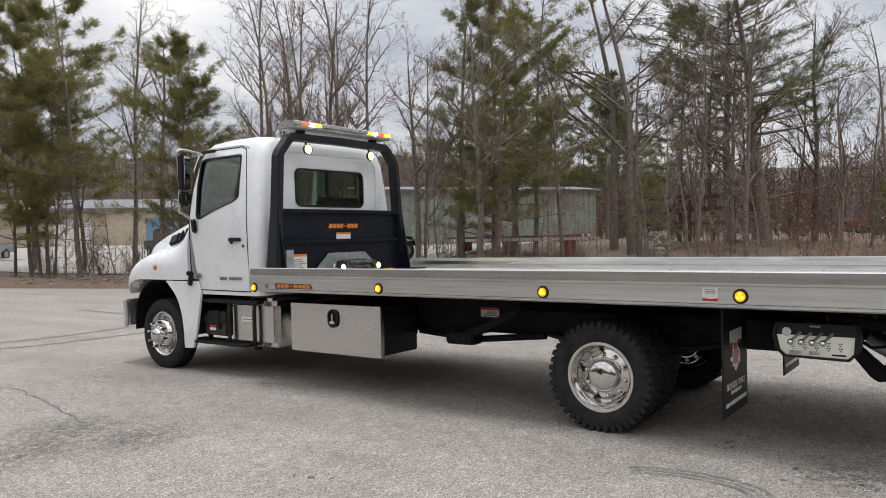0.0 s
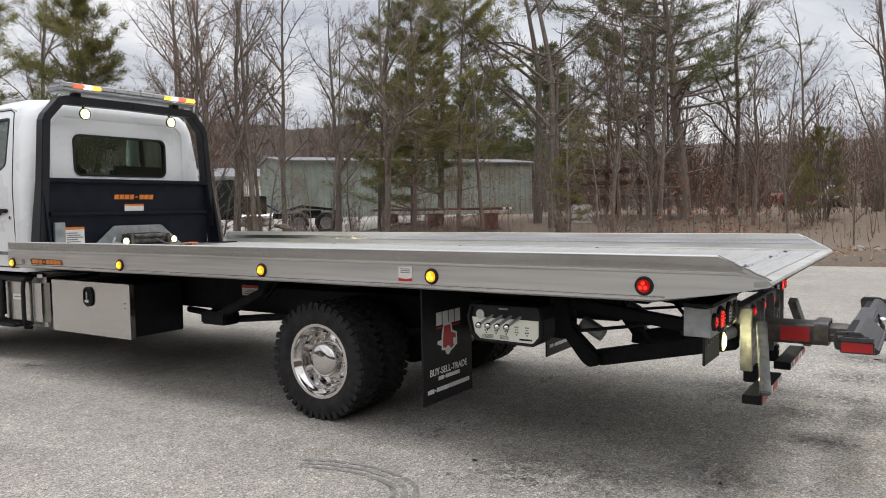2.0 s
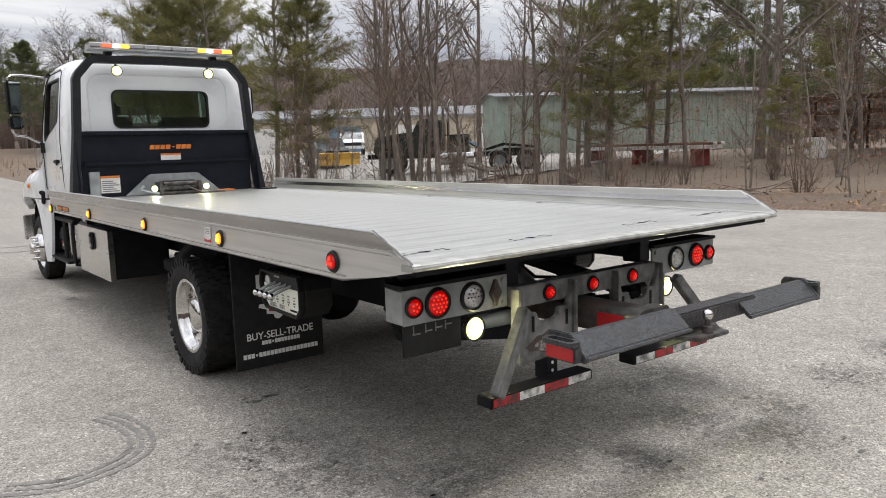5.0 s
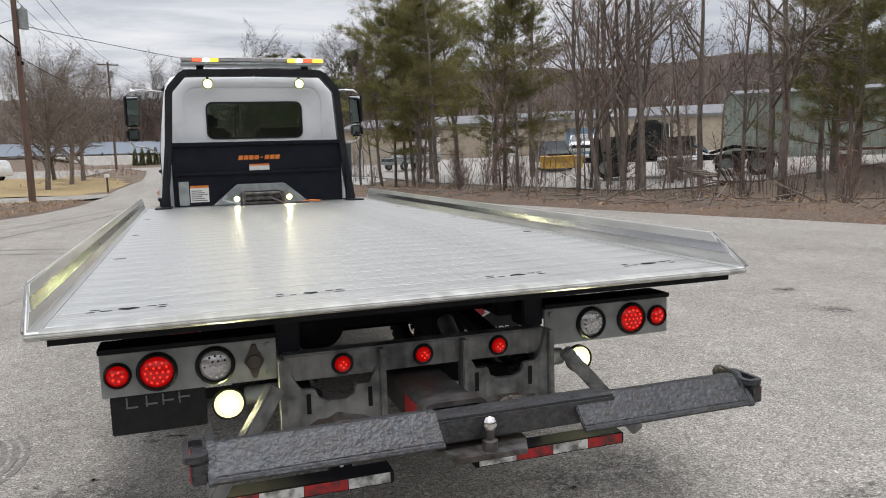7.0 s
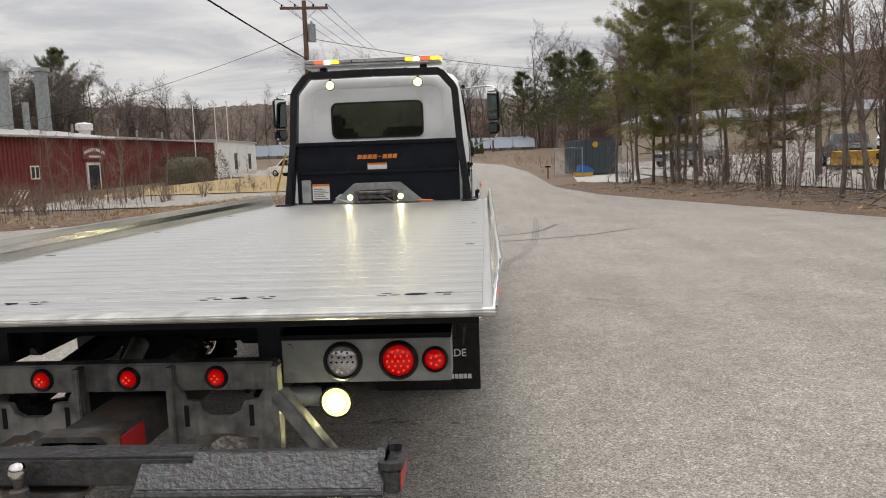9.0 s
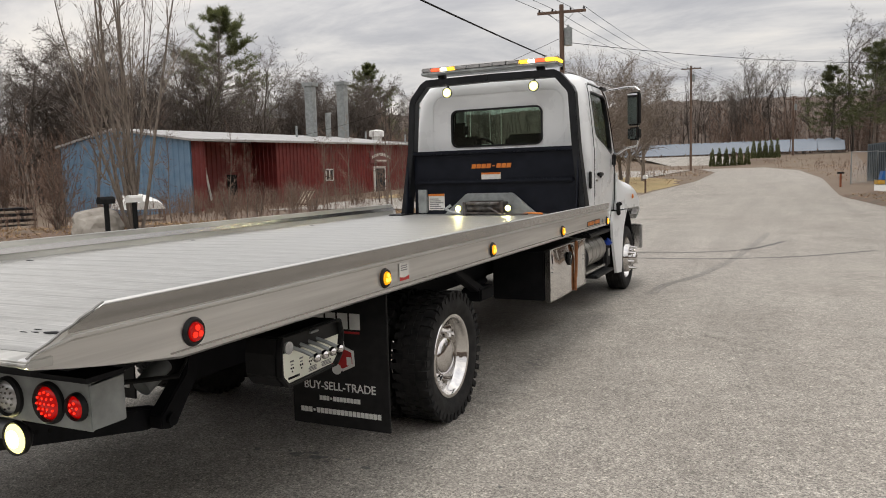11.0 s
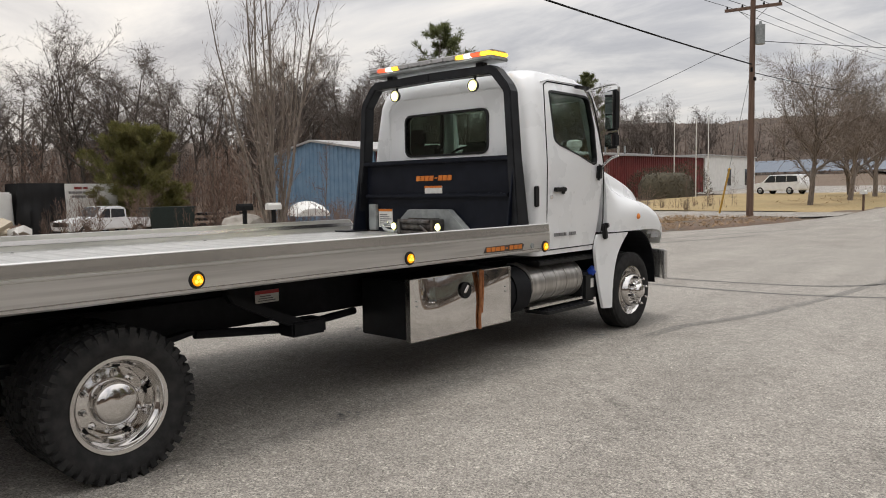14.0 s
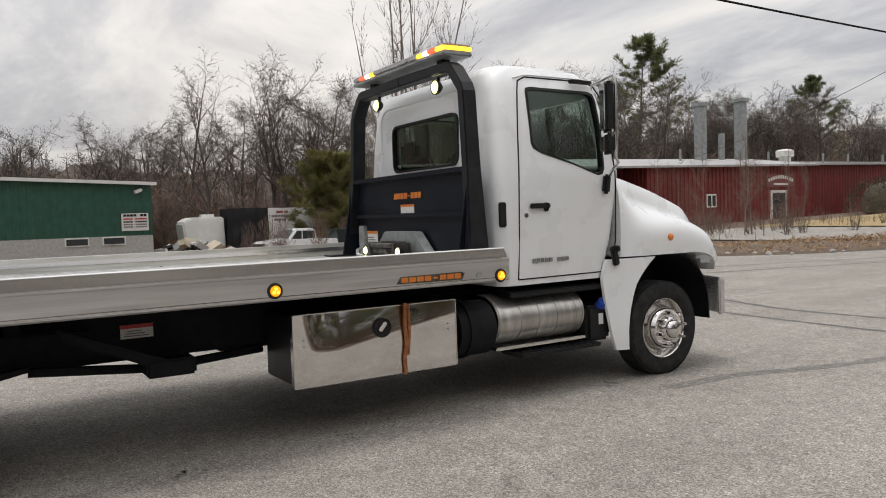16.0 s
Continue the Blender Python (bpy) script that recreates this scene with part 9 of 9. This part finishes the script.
# ---- poles and wires ----
def pole(x, y, h, arm, lean=0.0):
    z = ground_z(x, y)
    p = thing("utility_pole", "weathered brown wooden utility pole with a crossarm", "utility pole", (x, y, z), turn=arm)
    part("mast", Shape().cyl((0, 0, -0.3), (lean * h, 0, h), 0.16, 0.11, 14), M_WOODPOLE, p, smooth=40)
    part("crossarm", Shape().span((-1.2, -0.05, h - 0.42), (1.2, 0.05, h - 0.29)), M_WOODPOLE, p)
    part("brace", Shape().tube([(-0.6, 0.06, h - 0.42), (0, 0.1, h - 0.95), (0.6, 0.06, h - 0.42)], 0.015, 5), M_GALV, p)
    for dx in (-1.1, -0.45, 0.45, 1.1):
        part("insulator", Shape().lathe([(0.02, 0), (0.05, 0.03), (0.05, 0.07), (0.03, 0.12), (0, 0.13)], (dx, 0, h - 0.29), "z", 10), M_DARK, p)
    part("transformer", Shape().cyl((0.32, 0, h - 2.0), (0.32, 0, h - 1.15), 0.2, n=16).cyl((0.32, 0, h - 1.15), (0.32, 0, h - 1.0), 0.06), M_GALV, p, "grey pole transformer", smooth=35)
    part("cable_bracket", Shape().box((0, 0, h - 3.1), (0.1, 0.25, 0.2)), M_DARK, p)
    part("cable_box", Shape().box((0.1, 0, h - 3.5), (0.15, 0.2, 0.15)), M_DARK, p)
    return p


pole(-7.55, 33.0, 9.8, 10)
pole(-9.2, 98.0, 13.3, 12)
pole(2.7, 122.0, 8.5, 20)
pole(-8.8, -42, 9.8, 5)


def wire(a, b, sag, r=0.012):
    w_ = Shape().tube([(a[0] + (b[0] - a[0]) * t, a[1] + (b[1] - a[1]) * t, a[2] + (b[2] - a[2]) * t - sag * 4 * t * (1 - t)) for t in [k / 24 for k in range(25)]], r, 5)
    tagged(part("overhead_wire", w_, M_DARK, smooth=80), "thin dark overhead wire between poles", "wire", "overhead wires")


for dx in (-1.1, -0.45, 0.45, 1.1):
    wire((-7.55 + dx, 33, 9.65), (-9.2 + dx, 98, 14.25), 0.7)
    wire((-9.2 + dx, 98, 14.25), (2.7 + dx, 122, 12.0), 0.8)
    if dx < 1:
        wire((-7.55 + dx, 33, 9.65), (-8.8 + dx, -42, 9.65), 0.9)
wire((-7.55, 33, 6.95), (-5.0, -42, 8.2), 0.75, 0.03)
wire((-7.55, 33, 6.6), (-9.2, 98, 11.5), 0.8, 0.02)
wire((-7.55, 33, 8.0), (14, 60, 8.5), 0.5, 0.015)
wire((-7.55, 33, 8.2), (-34, 48, 5.2), 0.5)
part_ = thing("guy_guard", "yellow guard on a pole guy wire", "guy wire", (0, 0, 0))
part("wire", Shape().cyl((-7.5, 33.2, 7.5), (-10.8, 37.6, 0.1), 0.012, n=6), M_GALV, part_)
part("guard", Shape().cyl((-9.75, 36.2, 2.4), (-10.8, 37.6, 0.1), 0.05, n=10), M_YELLOW, part_)

# flagpoles, bush, mailboxes, rock, lamp posts, panels
for x, y in ((-25.7, 64), (-23.8, 64.4), (-22.5, 64.0)):
    fp = thing("flagpole", "bare pale metal flagpole on the lawn", "flagpole", (x, y, ground_z(x, y)), "flagpoles")
    part("mast", Shape().cyl((0, 0, -0.1), (0, 0, 7.2), 0.06, 0.035, 10), M_WHITEWALL, fp)
    part("ball", Shape().lathe([(0, 0.08), (0.06, 0.05), (0.07, 0), (0.04, -0.05)], (0, 0, 7.25), "z", 10), M_GALV, fp)
M_YEW = material("dark_hedge", (0.05, 0.045, 0.03), (0.10, 0.085, 0.055), 0.9, scale=4)
hedge = thing("yew_hedge", "dark rounded brownish hedge before the building", "hedge")
rows = []
hr = random.Random(4)
for k in range(5200):
    a_, c_ = hr.uniform(0, 6.283), hr.uniform(0, 1)
    bx = hr.choice((0, 1, 2, 3))
    cx, cy, R = -26.2 + 0.1 * bx, 59.5 + 2.7 * bx, 1.75 + 0.12 * bx
    el = math.asin(c_)
    rr = R * hr.uniform(0.82, 1.03)
    p = Vector((cx + rr * math.cos(el) * math.cos(a_), cy + rr * 1.05 * math.cos(el) * math.sin(a_), ground_z(cx, cy) + 0.1 + rr * 1.5 * math.sin(el)))
    d_ = Vector((math.cos(a_) * math.cos(el), math.sin(a_) * math.cos(el), math.sin(el))) + jitter(hr, 0.5)
    rows.append((p, p + d_.normalized() * hr.uniform(0.12, 0.3), hr.uniform(0.02, 0.05)))
ob = new("foliage", blades("foliage", rows, M_YEW))
ob.parent = hedge
part("core", Shape().loft([[(-26.1 + 0.85 * r_ * math.cos(t * 0.524) * 1.6, 63.5 + 5.0 * r_ * math.sin(t * 0.524), ground_z(-26, 63) + z) for t in range(12)] for z, r_ in ((0, 1), (1.2, 1), (2.0, 0.85), (2.3, 0.6))]), M_YEW, hedge, smooth=60)

for x, y, mat in ((-14.7, 11.1, M_DARK), (-14.85, 12.25, M_WHITEWALL)):
    mbx = thing("mailbox", "dark metal mailbox on a post" if mat is M_DARK else "white mailbox on a leaning post", "mailbox", (x, y, ground_z(x, y)))
    part("post", Shape().span((-0.05, -0.05, -0.1), (0.05, 0.05, 1.0)), M_DARK, mbx)
    part("box", Shape().prism([(-0.09, 1.0), (0.09, 1.0), (0.09, 1.13), (0.06, 1.19), (0, 1.21), (-0.06, 1.19), (-0.09, 1.13)], -0.25, 0.25, "y"), mat, mbx)
mbx = thing("mailbox", "pale mailbox on a wooden post by the lawn", "mailbox", (-5.35, 43.6, ground_z(-5.35, 43.6)))
part("post", Shape().span((-0.05, -0.05, -0.1), (0.05, 0.05, 0.85)), M_WOODPOLE, mbx)
part("box", Shape().prism([(-0.12, 0.85), (0.12, 0.85), (0.12, 1.0), (0.07, 1.07), (-0.07, 1.07), (-0.12, 1.0)], -0.3, 0.3, "y"), M_WHITEWALL, mbx)


def boulder(x, y, r, mat, label, seed, name="boulder"):
    b = bmesh.new()
    bmesh.ops.create_icosphere(b, subdivisions=3, radius=r)
    for v in b.verts:
        v.co *= 1 + 0.28 * noise.noise(v.co * (1.6 / r) + Vector((seed, 0, 0))) + 0.08 * noise.noise(v.co * (5 / r))
        v.co.z *= 0.75
    me = bpy.data.meshes.new(name)
    b.to_mesh(me)
    b.free()
    me.materials.append(mat)
    ob = new(name, me)
    ob.location = (x, y, ground_z(x, y) + r * 0.35)
    return tagged(ob, label, name)


M_STONE = material("grey_stone", (0.26, 0.235, 0.2), (0.38, 0.35, 0.31), 0.9, scale=4, bump=0.6, bump_scale=12)
M_RUBBLE = material("pale_rubble", (0.28, 0.27, 0.255), (0.42, 0.41, 0.39), 0.9, scale=6, bump=0.5, bump_scale=20)
boulder(-16.2, 12.0, 0.75, M_STONE, "large grey-brown boulder beside the mailboxes", 3)
for k in range(34):
    x, y = rng.uniform(17.2, 21.5), rng.uniform(-3.2, 2.6)
    tagged(boulder(x, y, rng.uniform(0.05, 0.17), M_RUBBLE if k % 4 else M_STONE, "pale broken concrete rubble on the bank", k * 3.1, "rubble_stone"), group="rubble pile")
for k in range(26):
    x, y = rng.choice(((-1, 0), (1, 0)))[0], rng.uniform(14, 22)
    x = along(EDGE_L, y) - rng.uniform(0.0, 0.6)
    tagged(boulder(x, y, rng.uniform(0.04, 0.10), M_RUBBLE, "small pale stone along the road's edge", k * 1.7, "edge_stone"), group="edge stones")

panels = thing("solar_array", "long rows of tilted ground-mounted solar panels", "solar panels")
for r_ in range(4):
    for k in range(20):
        x, y = -66 + 3.9 * k, 127 + 7 * r_
        z = 3.35 + 0.35 * r_
        tilt = part("panel", Shape().box((x, y, z + 1.1), (3.7, 3.3, 0.06), (28, 0, 0)), M_PANEL, panels)
        part("leg", Shape().span((x - 0.05, y + 0.9, z - 0.6), (x + 0.05, y + 1.0, z + 1.5)), M_GALV, panels)
cn = random.Random(8)
for k, (x, y, h_) in enumerate([(-7.5 + 0.9 * q, 108 + 0.3 * q, 2.6) for q in range(6)] + [(-2.5 + 0.8 * q, 116, 2.8) for q in range(5)]):
    rows = []
    for q in range(500):
        z = 0.03 + 0.97 * (1 - math.sqrt(cn.random()))
        a_ = cn.uniform(0, 6.283)
        rr = 0.42 * (1 - z) ** 0.7 * cn.uniform(0.6, 1)
        p = Vector((rr * math.cos(a_), rr * math.sin(a_), h_ * z))
        rows.append((p, p + Vector((math.cos(a_) * 0.1, math.sin(a_) * 0.1, 0.3)), 0.06))
    t = thing("arborvitae", "small conical green evergreen in a row", "shrub", (x, y, ground_z(x, y)), "evergreen row")
    ob = new("foliage", blades("foliage", rows, M_NEEDLE_DARK))
    ob.parent = t


# ---- marks on the asphalt ----
M_MARK = material("tyre_mark", (0.15, 0.142, 0.13), (0.25, 0.238, 0.216), 0.85, scale=25, bump=0.4, bump_scale=120)
M_LINE = material("tyre_line", (0.10, 0.095, 0.088), (0.16, 0.152, 0.14), 0.85, scale=25, bump=0.4, bump_scale=120)
M_OIL = material("oil_stain", (0.065, 0.062, 0.058), (0.15, 0.144, 0.136), 0.6, scale=30, bump=0.4, bump_scale=120)
rng = random.Random(31)


def tyre_mark(pts, width):
    """A dark rubbed band on the road with ragged sides and gaps."""
    p = spline([(x, y, 0) for x, y in pts], 14)
    s_ = Shape()
    for i, (a, b) in enumerate(zip(p, p[1:])):
        d = (b - a).normalized()
        for k in range(3):
            if rng.random() < 0.06:
                continue
            o0, w0 = width * (k - 1) * 0.36, width * rng.uniform(0.08, 0.12)
            q = [a + Vector((-d.y, d.x, 0)) * (o0 - w0), a + Vector((-d.y, d.x, 0)) * (o0 + w0), b + Vector((-d.y, d.x, 0)) * (o0 + w0), b + Vector((-d.y, d.x, 0)) * (o0 - w0)]
            s_.add([(v.x, v.y, 0.003 + ground_z(v.x, v.y)) for v in q], [(0, 3, 2, 1)])
    tagged(part("tyre_mark", s_, M_MARK), "dark curved tyre mark on pale asphalt", "tyre mark", "tyre marks", kind="stuff")


tyre_mark([(-1.91, -0.52), (-1.84, -0.7), (-1.81, -0.95), (-1.87, -1.21), (-2.03, -1.35), (-2.28, -1.41), (-2.51, -1.29)], 0.16)
tyre_mark([(1.50, 5.2), (1.57, 6.04), (1.87, 7.03), (2.16, 8.97), (2.27, 10.28), (2.44, 12.41), (2.55, 14.5)], 0.14)


def thin_mark(name, pts, width, wander, mat, label, category, group):
    """A thin unbroken line drawn over the road."""
    p = spline([(x, y, 0) for x, y in pts], 16)
    left, right = [], []
    for i, q in enumerate(p):
        d = (p[min(i + 1, len(p) - 1)] - p[max(i - 1, 0)]).normalized()
        side = Vector((-d.y, d.x, 0))
        c = q + side * rng.gauss(0, wander)
        w_ = width * rng.uniform(0.7, 1.2) * 0.5
        for row, sg in ((left, 1), (right, -1)):
            v = c + side * w_ * sg
            row.append((v.x, v.y, ground_z(v.x, v.y) + 0.003))
    n_ = len(left)
    tagged(part(name, Shape().add(left + right, [(i, n_ + i, n_ + i + 1, i + 1) for i in range(n_ - 1)]), mat), label, category, group, kind="stuff")


for pts in ([(-6.5, 12.6), (-5.0, 11.7), (-3.5, 11.0), (-2.4, 10.5), (-1.3, 10.1), (-0.4, 9.92), (0.8, 10.0), (1.68, 10.21), (2.29, 10.75), (2.63, 11.54), (2.9, 12.44)],
            [(-5.0, 10.9), (-3.36, 10.1), (-2.4, 9.65), (-1.3, 9.25), (-0.83, 9.1), (0.28, 9.04), (1.48, 9.05), (2.27, 9.27), (2.93, 9.57), (3.48, 9.97), (4.4, 10.9)],
            [(-5.3, 13.4), (-5.01, 14.53), (-4.58, 16.14), (-3.81, 18.68), (-3.2, 21.5)], [(-6.3, 14.8), (-6.0, 15.84), (-5.46, 17.49), (-4.56, 20.12), (-3.9, 22.5), (-3.0, 26.0)]):
    thin_mark("tyre_mark", pts, 0.11, 0.004, M_LINE, "thin dark curved tyre line across the road", "tyre mark", "tyre marks")
thin_mark("asphalt_crack", [(-3.1, 3.7), (-2.9, 4.7), (-2.7, 5.75), (-2.74, 6.16), (-2.54, 7.16), (-2.19, 9.16), (-1.95, 11.0), (-1.75, 12.2), (-1.4, 14.0)], 0.016, 0.014, M_OIL, "jagged dark crack in the asphalt", "crack", "")


def oil_stain(x, y, spread_x, spread_y, count, size):
    """A cluster of irregular dark spots."""
    s_ = Shape()
    for k in range(count):
        cx, cy, r = x + rng.gauss(0, spread_x), y + rng.gauss(0, spread_y), size * rng.uniform(0.3, 1.2) ** 1.5
        n_, st = 9, rng.uniform(0.8, 2.2)
        s_.add([(cx + r * st * rng.uniform(0.6, 1.2) * math.cos(2 * math.pi * i / n_), cy + r * rng.uniform(0.6, 1.2) * math.sin(2 * math.pi * i / n_), 0.003) for i in range(n_)], [tuple(range(n_))])
    tagged(part("oil_stain", s_, M_MARK if count > 17 else M_OIL), "dark oily drip stains on the asphalt", "oil stain", "oil stains", kind="stuff")


for x, y, sx, sy, c, r in ((-0.95, -0.9, 0.16, 0.03, 14, 0.02), (0.8, -0.88, 0.2, 0.03, 16, 0.022), (1.2, 1.4, 0.03, 0.22, 14, 0.014), (1.08, 2.6, 0.03, 0.12, 9, 0.015), (0.93, 3.0, 0.04, 0.04, 5, 0.016),
                           (1.11, 4.95, 0.04, 0.07, 6, 0.025), (-1.0, 4.7, 0.05, 0.15, 9, 0.025), (-1.16, 3.67, 0.05, 0.1, 7, 0.02), (-0.93, 3.25, 0.06, 0.1, 7, 0.02), (-3.1, 1.1, 0.05, 0.1, 6, 0.02),
                           (2.8, -3.2, 0.10, 0.06, 18, 0.02), (5.2, 1.0, 0.08, 0.06, 8, 0.02), (5.0, 0.1, 0.08, 0.06, 8, 0.02)):
    oil_stain(x, y, sx, sy, c, r)
pits = Shape()
for k in range(1500):
    x, y = rng.gauss(0, 5), rng.uniform(-8, 9) if k > 200 else rng.uniform(9, 24)
    if min(along(EDGE_R, y) - x, x - along(EDGE_L, y)) < 0.6:
        continue
    r = 0.0035 + 0.011 * rng.random() ** 3
    pits.add([(x + r * rng.uniform(0.6, 1.3) * math.cos(1.047 * i), y + r * rng.uniform(0.6, 1.3) * math.sin(1.047 * i), ground_z(x, y) + 0.003) for i in range(6)], [tuple(range(6))])
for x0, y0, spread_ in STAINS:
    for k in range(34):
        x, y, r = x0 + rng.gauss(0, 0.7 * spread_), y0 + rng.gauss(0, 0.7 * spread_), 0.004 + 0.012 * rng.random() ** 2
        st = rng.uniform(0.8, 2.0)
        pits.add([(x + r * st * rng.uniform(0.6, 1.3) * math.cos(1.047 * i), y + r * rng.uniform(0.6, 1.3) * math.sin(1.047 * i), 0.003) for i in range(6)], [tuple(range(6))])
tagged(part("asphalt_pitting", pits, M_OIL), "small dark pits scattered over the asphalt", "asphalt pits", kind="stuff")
M_GRIT = material("loose_grit", (0.20, 0.185, 0.165), (0.36, 0.34, 0.31), 0.9, scale=40, island=0.55)
grit_ = Shape()
for k in range(5200):
    x, y = rng.uniform(-8, 8), rng.uniform(-6.5, 7)
    r, a_ = 0.0025 + 0.0045 * rng.random() ** 2, rng.uniform(0, 1.57)
    ring_ = [(x + r * rng.uniform(0.7, 1.2) * math.cos(a_ + 1.571 * i), y + r * rng.uniform(0.7, 1.2) * math.sin(a_ + 1.571 * i), 0.0) for i in range(4)]
    grit_.add(ring_ + [(x, y, r * rng.uniform(0.6, 1.1))], [(0, 1, 4), (1, 2, 4), (2, 3, 4), (3, 0, 4)])
tagged(part("loose_gravel", grit_, M_GRIT), "loose grit and stone chips on the asphalt", "gravel", kind="stuff")
